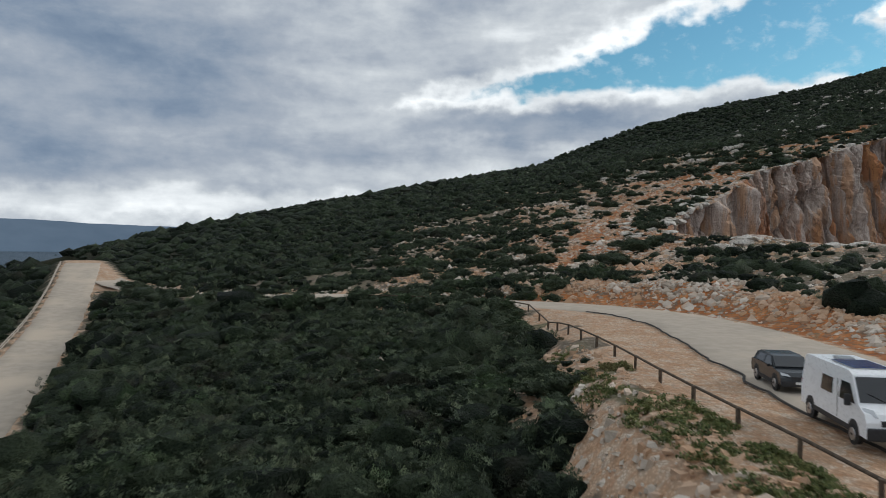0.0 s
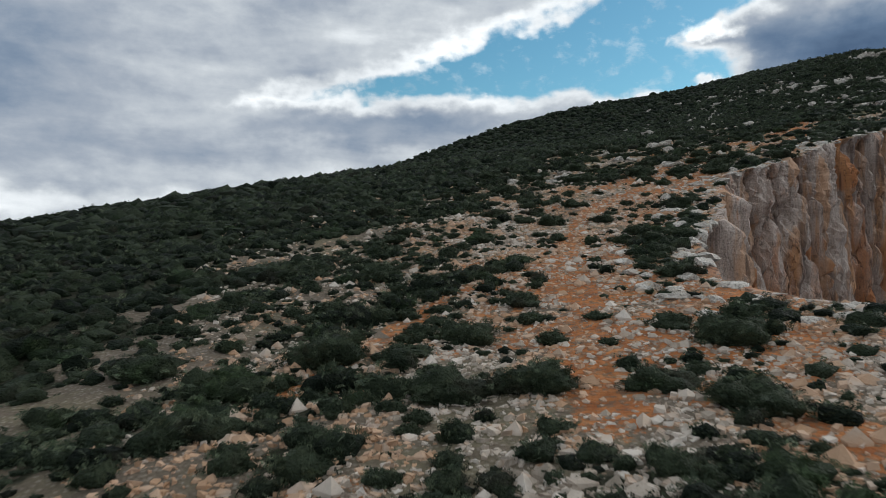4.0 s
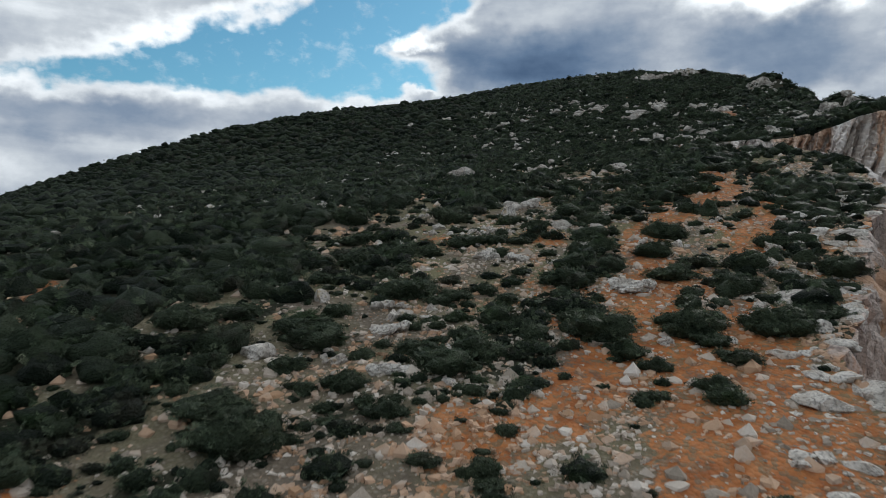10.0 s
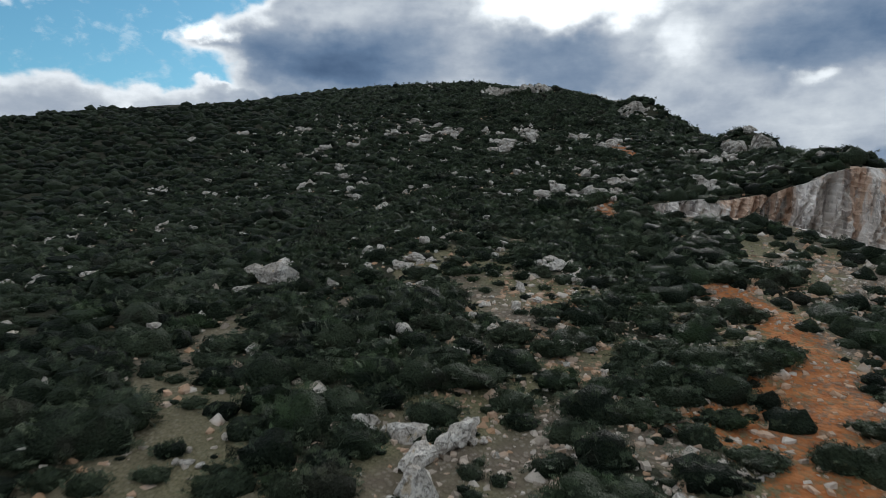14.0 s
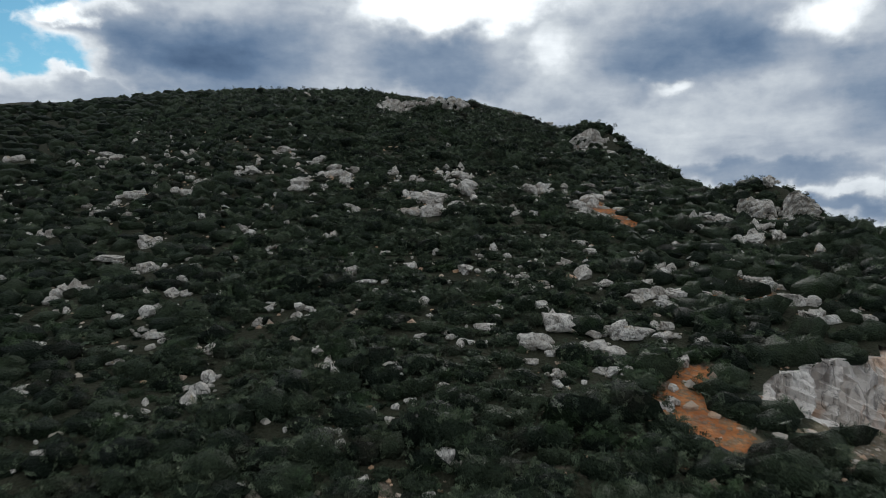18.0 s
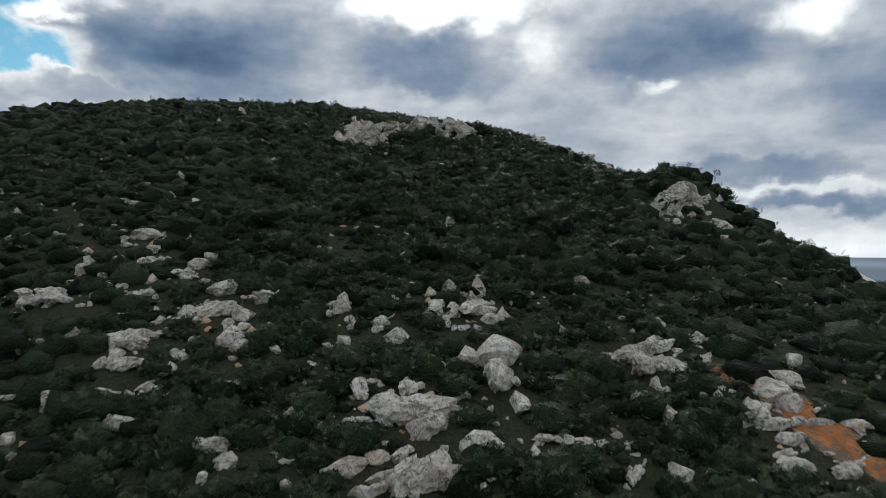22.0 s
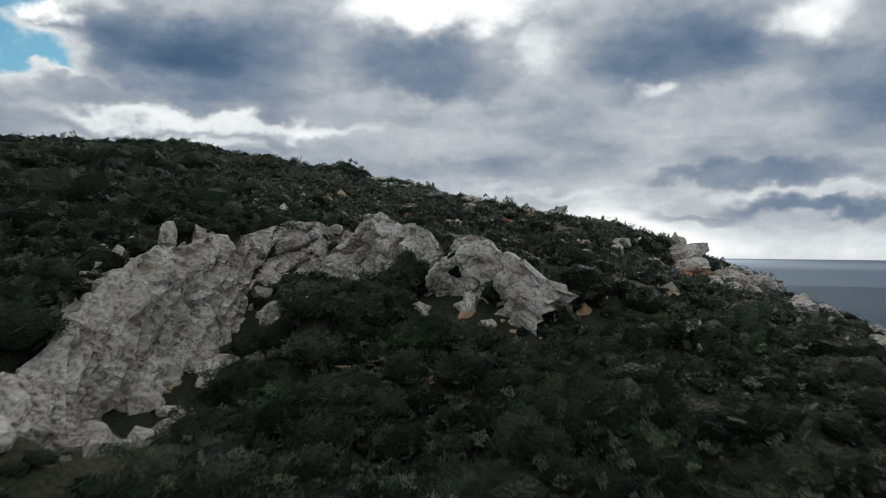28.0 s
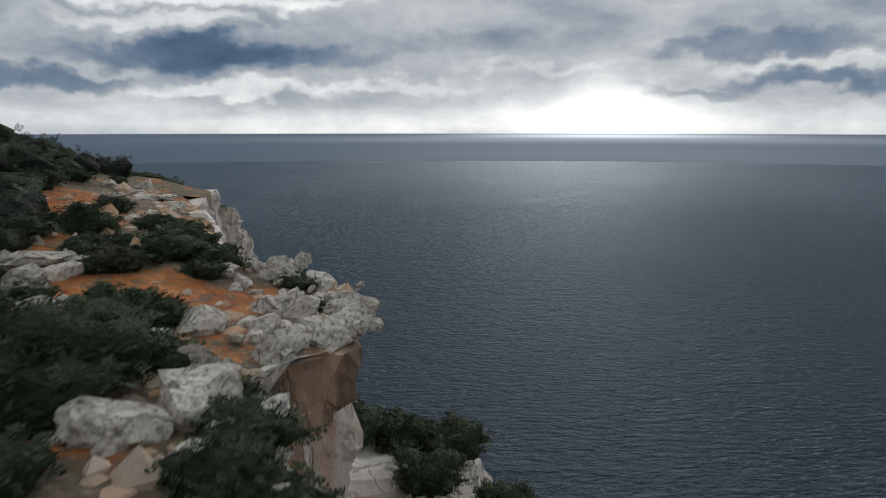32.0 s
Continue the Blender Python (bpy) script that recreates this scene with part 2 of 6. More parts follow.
def make_rock(name, light_tone, dark_tone, rust, rust_at, streaky):
    m, t, b = material(name)
    p = place(t)
    tall = stretched(t, p, 1, 1, 0.16 if streaky else 0.7)
    big, mid, fine = grain(t, tall, 0.11, 5, 0.6), grain(t, tall, 0.55, 6, 0.62), grain(t, p, 4.5, 6, 0.68)
    col = blend(t, span(t, mid, 0.33, 0.66), dark_tone, light_tone)
    col = blend(t, calc(t, "MULTIPLY", span(t, big, rust_at, rust_at + 0.12), 0.8), col, rust)
    col = blend(t, calc(t, "MULTIPLY", span(t, fine, 0.54, 0.36), 0.6 if streaky else 0.7), col, (0.13, 0.115, 0.10))
    if streaky:
        col = blend(t, calc(t, "MULTIPLY", span(t, calc(t, "ADD", attr(t, "rust"), calc(t, "MULTIPLY", calc(t, "SUBTRACT", mid, 0.5), 1.6)), 0.45, 0.75), 0.85), col, rust)
        col = blend(t, calc(t, "MULTIPLY", attr(t, "white"), 0.9), col, blend(t, span(t, mid, 0.3, 0.62), (0.66, 0.59, 0.52), (0.87, 0.81, 0.74)))
        ochre = grain(t, stretched(t, p, 1, 1, 0.12), 0.2, 5, 0.6)
        col = blend(t, calc(t, "MULTIPLY", span(t, ochre, 0.51, 0.60), 0.6), col, (0.56, 0.29, 0.13))
        drip = grain(t, stretched(t, p, 1, 1, 0.05), 0.35, 4, 0.55)
        col = blend(t, calc(t, "MULTIPLY", span(t, drip, 0.55, 0.66), 0.7), col, (0.10, 0.070, 0.060))
        chip = grain(t, p, 0.8, 5, 0.65)
        col = blend(t, calc(t, "MULTIPLY", span(t, chip, 0.56, 0.66), 0.45), col, (0.16, 0.115, 0.095))
    else:
        spots = span(t, grain(t, p, 0.9, 5, 0.6), 0.60, 0.70)
        col = blend(t, calc(t, "MULTIPLY", spots, 0.55), col, (0.50, 0.36, 0.19))
        pits = span(t, cells(t, p, 2.2), 0.16, 0.05)
        col = blend(t, calc(t, "MULTIPLY", calc(t, "MULTIPLY", pits, span(t, mid, 0.45, 0.6)), 0.7), col, (0.11, 0.095, 0.08))
    vein = grain(t, stretched(t, p, 1, 1, 0.22 if streaky else 0.75), 0.6 if streaky else 0.5, 4, 0.5, 0.15)
    crack = calc(t, "ABSOLUTE", calc(t, "SUBTRACT", vein, 0.5))
    gate = span(t, big, 0.42, 0.58)
    col = blend(t, calc(t, "MULTIPLY", calc(t, "MULTIPLY", span(t, crack, 0.024 if streaky else 0.012, 0.0), 0.55 if streaky else 0.4), gate), col, (0.05, 0.042, 0.035))
    put(t, b.inputs["Base Color"], col)
    b.inputs["Roughness"].default_value, b.inputs["Specular IOR Level"].default_value = 0.92, 0.2
    h = calc(t, "MULTIPLY_ADD", mid, 1.2, calc(t, "MULTIPLY_ADD", fine, 0.45, calc(t, "MULTIPLY", span(t, crack, 0.0, 0.03), 0.5)))
    relief(t, b, h, 0.8, 0.3)
    return m


def make_stone():
    """Broken limestone, each stone a tone of its own, a few stained by the earth."""
    m, t, b = material("rubble_limestone")
    p = place(t)
    own = node(t, "ShaderNodeNewGeometry").outputs["Random Per Island"]
    fine = grain(t, p, 5.0, 5, 0.65)
    col = ramp(t, calc(t, "ADD", calc(t, "MULTIPLY", own, 0.7), calc(t, "MULTIPLY", fine, 0.45)),
               (0.2, (0.27, 0.225, 0.175)), (0.45, (0.46, 0.385, 0.31)), (0.75, (0.59, 0.515, 0.435)), (1.0, (0.71, 0.65, 0.575)))
    stain = span(t, calc(t, "ADD", grain(t, p, 0.13, 4), calc(t, "MULTIPLY", calc(t, "FRACT", calc(t, "MULTIPLY", own, 17.0)), 0.25)), 0.55, 0.70)
    put(t, b.inputs["Base Color"], blend(t, calc(t, "MULTIPLY", stain, 0.65), col, (0.50, 0.27, 0.13)))
    b.inputs["Roughness"].default_value, b.inputs["Specular IOR Level"].default_value = 0.95, 0.2
    relief(t, b, fine, 0.7, 0.08)
    return m


def make_leaf(name, tones, gloss=0.25, leafy=0.0):
    m, t, b = material(name)
    p = place(t)
    geo = node(t, "ShaderNodeNewGeometry").outputs["Random Per Island"]
    plant = grain(t, p, 0.33, 2)
    fine = grain(t, p, 5.0, 4, 0.7)
    pick = calc(t, "ADD", calc(t, "MULTIPLY", geo, 0.5), calc(t, "ADD", calc(t, "MULTIPLY", plant, 0.6), calc(t, "MULTIPLY", calc(t, "SUBTRACT", fine, 0.5), 0.8)))
    leafage = ramp(t, pick, *zip((0.2, 0.42, 0.6, 0.85), tones))
    # some plants browner, some a fresher green
    kind = grain(t, p, 0.21, 3, 0.6)
    leafage = blend(t, calc(t, "MULTIPLY", span(t, kind, 0.56, 0.68), 0.6), leafage, tuple(c * q for c, q in zip(tones[2], (1.05, 0.72, 0.9))))
    leafage = blend(t, calc(t, "MULTIPLY", span(t, kind, 0.42, 0.32), 0.6), leafage, tuple(c * q for c, q in zip(tones[2], (1.05, 1.25, 0.9))))
    put(t, b.inputs["Base Color"], leafage)
    if leafy:
        # small leaves cut out of each spray
        gap = cells(t, p, leafy)
        put(t, b.inputs["Alpha"], span(t, gap, 0.54, 0.50))
    b.inputs["Roughness"].default_value, b.inputs["Specular IOR Level"].default_value = 0.6, gloss
    relief(t, b, calc(t, "ADD", calc(t, "MULTIPLY", cells(t, p, 5.5), -0.7), fine), 0.45 if leafy else 1.0, 0.2 if leafy else 0.35)
    return m


def make_plain(name, col, rough=0.5, metal=0.0, spec=0.5, vary=0.12, scale=3.0, bump=0.0):
    m, t, b = material(name)
    p = node(t, "ShaderNodeTexCoord").outputs["Object"]
    n = grain(t, p, scale, 5, 0.6)
    lo, hi = tuple(c * (1 - vary) for c in col), tuple(min(1, c * (1 + vary)) for c in col)
    put(t, b.inputs["Base Color"], blend(t, span(t, n, 0.3, 0.7), lo, hi))
    put(t, b.inputs["Roughness"], span(t, grain(t, p, scale * 3, 4), 0.3, 0.7, rough * 0.85, min(1, rough * 1.15)))
    b.inputs["Metallic"].default_value, b.inputs["Specular IOR Level"].default_value = metal, spec
    if bump:
        relief(t, b, n, bump, 0.05)
    return m


def make_asphalt():
    m, t, b = material("worn_asphalt")
    p = place(t)
    wide, mid, fine = grain(t, p, 0.12, 4), grain(t, p, 0.9, 5), grain(t, p, 28.0, 3, 0.7)
    col = blend(t, span(t, mid, 0.3, 0.7), (0.42, 0.36, 0.29), (0.50, 0.425, 0.345))
    col = blend(t, span(t, wide, 0.5, 0.68), col, (0.55, 0.46, 0.36))
    col = blend(t, calc(t, "MULTIPLY", fine, 0.2), col, (0.15, 0.13, 0.11))
    put(t, b.inputs["Base Color"], col)
    b.inputs["Roughness"].default_value, b.inputs["Specular IOR Level"].default_value = 0.9, 0.25
    relief(t, b, fine, 0.4, 0.02)
    return m


def make_sea():
    m, t, b = material("sea_water")
    p = place(t)
    turned = node(t, "ShaderNodeMapping")
    put(t, turned.inputs["Vector"], p)
    turned.inputs["Rotation"].default_value = (0, 0, radians(62))
    swell = grain(t, stretched(t, turned.outputs[0], 1.0, 2.6, 1), 0.028, 4, 0.55, 0.4)
    chop = grain(t, stretched(t, turned.outputs[0], 1.0, 2.4, 1), 0.085, 5, 0.6, 0.4)
    wind = grain(t, p, 0.0022, 4, 0.55)
    put(t, b.inputs["Base Color"], blend(t, span(t, wind, 0.35, 0.7), (0.012, 0.027, 0.052), (0.019, 0.037, 0.066)))
    put(t, b.inputs["Roughness"], span(t, wind, 0.35, 0.65, 0.5, 0.62))
    b.inputs["IOR"].default_value, b.inputs["Specular IOR Level"].default_value = 1.333, 0.16
    relief(t, b, calc(t, "MULTIPLY_ADD", swell, 2.2, calc(t, "MULTIPLY", chop, 2.4)), 1.0, 10.0)
    b.inputs["Specular IOR Level"].default_value = 0.0
    # the ripples run together far out
    reach_ = node(t, "ShaderNodeVectorMath", operation="DISTANCE")
    put(t, reach_.inputs[0], p)
    reach_.inputs[1].default_value = (320, 380, SEA_LEVEL)
    ripple = b.inputs["Normal"].links[0].from_node
    put(t, ripple.inputs["Strength"], span(t, reach_.outputs["Value"], 300, 3000, 1.0, 0.5))
    shine = node(t, "ShaderNodeBsdfGlossy")
    shine.inputs["Roughness"].default_value, shine.inputs["Color"].default_value = 0.36, (0.82, 0.94, 1.0, 1)
    t.links.new(b.inputs["Normal"].links[0].from_socket, shine.inputs["Normal"])
    mixed = node(t, "ShaderNodeMixShader")
    weight = node(t, "ShaderNodeLayerWeight")
    weight.inputs["Blend"].default_value = 0.5
    t.links.new(b.inputs["Normal"].links[0].from_socket, weight.inputs["Normal"])
    level = node(t, "ShaderNodeLayerWeight")
    level.inputs["Blend"].default_value = 0.5
    far_gloss = calc(t, "MULTIPLY_ADD", calc(t, "POWER", level.outputs["Facing"], 5.0), 0.06, 0.02)
    put(t, mixed.inputs[0], calc(t, "MULTIPLY_ADD", calc(t, "POWER", weight.outputs["Facing"], 3.0), 0.22, far_gloss))
    t.links.new(b.outputs[0], mixed.inputs[1])
    t.links.new(shine.outputs[0], mixed.inputs[2])
    t.links.new(mixed.outputs[0], t.nodes["Material Output"].inputs[0])
    return m


def make_far():
    m, t, b = material("far_shore_haze_glow")
    p = place(t)
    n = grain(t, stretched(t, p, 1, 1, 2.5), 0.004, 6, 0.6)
    # blue of the air between, painted as emission in place of real haze
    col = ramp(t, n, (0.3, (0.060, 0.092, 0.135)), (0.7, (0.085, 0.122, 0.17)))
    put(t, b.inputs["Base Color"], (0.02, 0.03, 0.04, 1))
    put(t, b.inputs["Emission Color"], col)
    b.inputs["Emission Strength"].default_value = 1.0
    b.inputs["Roughness"].default_value = 1.0
    return m


GROUND = make_ground()
CLIFF = make_rock("cliff_limestone", (0.68, 0.575, 0.50), (0.42, 0.325, 0.27), (0.52, 0.22, 0.09), 0.50, True)
ROCK = make_rock("pale_limestone", (0.74, 0.695, 0.625), (0.45, 0.40, 0.34), (0.46, 0.26, 0.13), 0.66, False)
STONE = make_stone()
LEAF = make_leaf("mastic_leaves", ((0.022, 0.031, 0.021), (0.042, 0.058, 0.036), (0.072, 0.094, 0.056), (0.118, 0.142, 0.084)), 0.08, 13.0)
# darker copy of the leaf tones: the shade inside each shrub, painted in
SHADED_CORE = make_leaf("scrub_inner_shade", ((0.008, 0.012, 0.008), (0.017, 0.025, 0.016), (0.033, 0.046, 0.027), (0.058, 0.074, 0.044)), 0.05)
SILVER = make_leaf("grey_shrub_leaves", ((0.055, 0.066, 0.048), (0.09, 0.108, 0.076), (0.14, 0.162, 0.115), (0.20, 0.22, 0.16)), 0.2, 9.0)
GRASS = make_leaf("verge_grass", ((0.05, 0.065, 0.02), (0.10, 0.125, 0.04), (0.16, 0.18, 0.065), (0.24, 0.24, 0.10)), 0.2, 11.0)
ASPHALT, SEA, FAR = make_asphalt(), make_sea(), make_far()
# black that stands in for the shadow along the asphalt's broken edge
EDGE_SHADE = make_plain("asphalt_edge_shade", (0.03, 0.025, 0.02), 0.8)
WOOD = make_plain("weathered_rail_wood", (0.10, 0.075, 0.055), 0.85, 0, 0.2, 0.4, 5.0, 0.4)
PALE_WOOD = make_plain("pale_rail_wood", (0.42, 0.37, 0.31), 0.85, 0, 0.2, 0.25, 5.0, 0.3)
WHITE = make_plain("white_van_paint", (0.84, 0.85, 0.86), 0.3, 0, 0.5, 0.04)
GLASS = make_plain("dark_tinted_glass", (0.015, 0.018, 0.022), 0.08, 0, 0.7, 0.1)
BLACK = make_plain("black_plastic", (0.022, 0.022, 0.024), 0.6)
RUBBER = make_plain("tyre_rubber", (0.02, 0.02, 0.02), 0.85)
ALLOY = make_plain("wheel_alloy", (0.45, 0.45, 0.46), 0.35, 0.9)
DARK_PAINT = make_plain("dark_grey_car_paint", (0.035, 0.04, 0.045), 0.22, 0.3, 0.6, 0.05)
PANEL = make_plain("solar_cells", (0.025, 0.05, 0.16), 0.18, 0.1, 0.6, 0.2, 8.0)
LAMP = make_plain("headlamp_lens", (0.6, 0.62, 0.64), 0.1, 0.2, 0.8)
RED = make_plain("red_lamp_lens", (0.3, 0.01, 0.01), 0.2)
PLATE = make_plain("plate_white", (0.7, 0.7, 0.68), 0.5)

# ---- numbers: noise, landform, coast ----
S = 1.118                            # plan units to metres


def lattice(ix, iy, iz):
    h = (ix.astype(np.int64) * 374761393 + iy.astype(np.int64) * 668265263 + iz.astype(np.int64) * 2147483647) & 0xFFFFFFFF
    h = ((h ^ (h >> 13)) * 1274126177) & 0xFFFFFFFF
    h = ((h ^ (h >> 16)) * 2246822519) & 0xFFFFFFFF
    return (h ^ (h >> 15)).astype(np.float64) / 4294967295.0


def value_noise(x, y, z=0.0):
    x, y, z = np.broadcast_arrays(np.asarray(x, float), np.asarray(y, float), np.asarray(z, float))
    ix, iy, iz = np.floor(x), np.floor(y), np.floor(z)
    fx, fy, fz = x - ix, y - iy, z - iz
    fx, fy, fz = (f * f * (3 - 2 * f) for f in (fx, fy, fz))
    ix, iy, iz = ix.astype(np.int64), iy.astype(np.int64), iz.astype(np.int64)
    out = 0.0
    for dx in (0, 1):
        for dy in (0, 1):
            for dz in (0, 1):
                w = (fx if dx else 1 - fx) * (fy if dy else 1 - fy) * (fz if dz else 1 - fz)
                out = out + w * lattice(ix + dx, iy + dy, iz + dz)
    return out


def fbm(x, y, z=0.0, octaves=4):
    out, amp, top = 0.0, 1.0, 0.0
    for k in range(octaves):
        out, top = out + amp * value_noise(x * 2**k + 17.3 * k, y * 2**k - 9.1 * k, z * 2**k + 3.7 * k), top + amp
        amp *= 0.5
    return out / top


def smooth(x, lo, hi):
    f = np.clip((x - lo) / (hi - lo), 0, 1)
    return f * f * (3 - 2 * f)


# heights of the hill's smooth form, on a wide net of control knots (rows run along x)
KNOT, NET_X, NET_Y = 75.0 * S, -225.0 * S, -150.0 * S
HILL = np.array([
    [-62.6, -58.2, -52.3, -44.9, -39.6, -40.6, -48.0, -61.1, -79.1, -99.7],
    [-47.7, -45.1, -41.0, -31.0, -20.8, -17.1, -18.3, -29.4, -45.0, -61.1],
    [-34.3, -30.4, -27.3, -18.1, -5.3, 6.3, 10.7, 1.0, -11.3, -19.9],
    [-25.2, -16.8, -10.9, -8.3, 2.1, 19.8, 29.7, 27.1, 23.1, 26.9],
    [-22.3, -12.4, -3.4, 1.7, 12.9, 33.1, 41.3, 49.5, 63.6, 77.6],
    [-23.5, -13.1, -2.3, 10.5, 29.9, 51.6, 55.0, 68.8, 95.6, 113.5],
    [-26.5, -15.2, -2.9, 12.7, 34.1, 62.9, 100.2, 102.6, 110.7, 118.9],
    [-29.7, -17.2, -3.9, 11.4, 31.0, 60.8, 108.6, 130.3, 130.6, 104.0],
    [-32.5, -18.6, -4.4, 10.4, 26.9, 46.2, 67.6, 92.7, 88.8, 67.3],
    [-35.0, -19.6, -4.4, 9.6, 21.4, 29.5, 33.7, 35.6, 29.6, 23.9],
])


def spline(u, n):
    u = np.clip(u, 1, n - 2 - 1e-6)
    i = np.floor(u).astype(int)
    f = u - i
    return i, ((1 - f)**3 / 6, (3 * f**3 - 6 * f**2 + 4) / 6, (-3 * f**3 + 3 * f**2 + 3 * f + 1) / 6, f**3 / 6)


def hill(x, y):
    i, wx_ = spline((x - NET_X) / KNOT, HILL.shape[0])
    j, wy_ = spline((y - NET_Y) / KNOT, HILL.shape[1])
    out = 0.0
    for a in range(4):
        for b in range(4):
            out = out + HILL[i + a - 1, j + b - 1] * wx_[a] * wy_[b]
    return out


def curve(points, step, rounds=3, closed=False):
    """A rounded line through corner points, sampled evenly."""
    p = np.array(points, float)
    for _ in range(rounds):
        q = np.repeat(p, 2, 0)[1:-1]
        a, b = p[:-1], p[1:]
        q = np.empty((2 * len(a), p.shape[1]))
        q[0::2], q[1::2] = 0.75 * a + 0.25 * b, 0.25 * a + 0.75 * b
        p = np.vstack([p[:1], q, p[-1:]])
    s = np.r_[0, np.cumsum(np.linalg.norm(np.diff(p[:, :2], axis=0), axis=1))]
    t = np.arange(0, s[-1], step)
    return np.stack([np.interp(t, s, p[:, k]) for k in range(p.shape[1])], 1)


def sides(line):
    """Unit normals to the right of a line's run."""
    d = np.gradient(line[:, :2], axis=0)
    d /= np.linalg.norm(d, axis=1)[:, None] + 1e-9
    return np.stack([d[:, 1], -d[:, 0]], 1)


class Near:
    """Distance to the nearest sample of a line, and which one."""

    def __init__(self, line):
        self.line, self.right = line, sides(line)

    def ask(self, x, y):
        x, y = np.ravel(x).astype(np.float32), np.ravel(y).astype(np.float32)
        lx, ly = self.line[:, 0].astype(np.float32), self.line[:, 1].astype(np.float32)
        dist, which = np.empty(len(x)), np.empty(len(x), int)
        for k in range(0, len(x), 6000):
            d = (x[k:k + 6000, None] - lx)**2 + (y[k:k + 6000, None] - ly)**2
            w = d.argmin(1)
            which[k:k + 6000], dist[k:k + 6000] = w, np.sqrt(d[np.arange(len(w)), w])
        return dist, which

    def signed(self, x, y):
        d, w = self.ask(x, y)
        off = np.stack([np.ravel(x), np.ravel(y)], 1) - self.line[w, :2]
        return np.where((off * self.right[w]).sum(1) > 0, d, -d), w


# the coast: the brink of the cliffs, land to its left
BRINK = [(120, -140), (92, -70), (76, -10), (64, 40), (54, 78), (43, 98), (36.5, 108), (35.5, 115), (41, 126), (53, 141),
                  (66, 160), (72, 170), (79, 172), (99, 181), (119, 188.5), (131, 191.5), (143, 200.5), (151, 206), (158, 212), (160, 219)]
BRINK += [(157.5, 225.5), (152.8, 231.5), (153.6, 235.6), (158, 236), (163, 233.6), (167.6, 229.8), (172.3, 223.2), (176.8, 214.8), (187, 208), (204, 211), (221, 224), (231, 241), (236, 256), (247, 264)]
BRINK += [(262, 272), (272, 284), (281, 297), (287, 308), (285, 316.5), (281, 319.5), (278, 323), (277, 326.5), (279, 330), (282, 333), (285, 336), (287, 338.6), (289, 341.2), (292, 340.8),
                  (295.6, 341.8), (298, 344), (299, 347.8), (299.2, 352), (302, 357.6), (308, 363), (322, 377), (345, 395), (380, 430), (420, 500)]
BRINK = np.array(BRINK) * S
brink = curve(BRINK, 0.45, 2)
jag = fbm(brink[:, 0] / 7, brink[:, 1] / 7, 5.0, 3) - 0.5
brink[:, :2] += sides(brink) * (jag * 3.2)[:, None]
COAST = Near(brink)

# the white crag: its crest from end to end (x, y, top, foot, hollow before it)
CRAG_LIMB = [(261.4, 360.7, 97.4, 95.2, 2.5), (263.7, 361.7, 98.2, 95.7, 3.2), (265.7, 362.1, 98.9, 96.3, 4.0), (268.1, 363.0, 99.2, 96.0, 4.8), (270.9, 364.1, 100.6, 95.4, 5.6),
             (273.8, 365.0, 102.5, 96.0, 6.0), (278.6, 366.8, 104.0, 97.9, 5.6), (282.5, 366.9, 104.0, 100.0, 4.2)]
CRAG_APEX = [(282.8, 367.2, 103.5, 100.9, 3.8), (284.9, 366.6, 105.1, 102.0, 3.2), (286.9, 365.9, 105.6, 102.6, 2.8), (287.6, 364.1, 105.3, 102.6, 2.4)]
CRAG_BACK = [(287.4, 364.6, 104.4, 102.0, 2.4), (287.0, 363.2, 104.4, 102.0, 2.4), (286.8, 361.3, 105.0, 101.5, 2.6), (286.6, 359.7, 105.6, 101.0, 2.6), (285.9, 357.6, 105.2, 100.8, 2.4), (285.4, 356.2, 104.6, 100.5, 2.0), (284.8, 355.1, 103.8, 100.2, 1.6)]
CRAG_SLAB = [(283.9, 354.6, 102.6, 99.8, 1.0), (283.6, 353.6, 103.4, 99.8, 1.0), (283.4, 352.6, 103.9, 100.0, 0.8), (282.9, 351.3, 104.2, 99.8, 0.6), (282.1, 349.6, 103.6, 99.4, 0.4), (281.4, 348.5, 102.7, 99.4, 0.2), (280.7, 347.4, 101.7, 99.4, 0.0)]
CREST = Near(curve(CRAG_LIMB + CRAG_APEX + CRAG_BACK + CRAG_SLAB, 0.5, 1))

# roads: centre lines (x, y, height, half width)
ROAD_A = curve([(p[0] * S, p[1] * S, p[2] * S, p[3] * S) for p in [
    (19, -90, -7.5, 4.6), (18.5, -30, -6.6, 4.6), (18.3, 10, -6.1, 4.8), (18.4, 28, -6.05, 5.0), (19.6, 42, -6.05, 4.7), (20.1, 52, -6.0, 4.3),
    (19.0, 61, -6.0, 3.9), (14.5, 67.5, -6.0, 3.6), (9, 70.8, -6.0, 3.2), (3, 74.2, -6.1, 2.9), (-5, 79.5, -6.3, 2.8), (-15, 86, -6.6, 2.8),
    (-27, 92.5, -7.5, 2.8), (-41, 103, -8.0, 2.8), (-54, 117, -7.6, 2.8), (-66, 133, -5.8, 2.8), (-80, 155, -6.0, 2.8), (-105, 190, -14.0, 2.8)]], 0.8)
ROAD_B = curve([(p[0] * S, p[1] * S, p[2] * S, p[3] * S) for p in [
    (-70, 140, -4.8, 3.0), (-64, 127, -5.6, 3.0), (-57, 111, -8.0, 2.8), (-49.5, 93, -10.6, 2.8), (-43, 76, -12.3, 2.8), (-37.5, 62, -13.3, 2.8),
    (-30, 40, -14.6, 2.8), (-24, 15, -16, 2.8), (-22, -30, -18, 2.8)]], 0.8)
ROADS = (Near(ROAD_A), Near(ROAD_B))


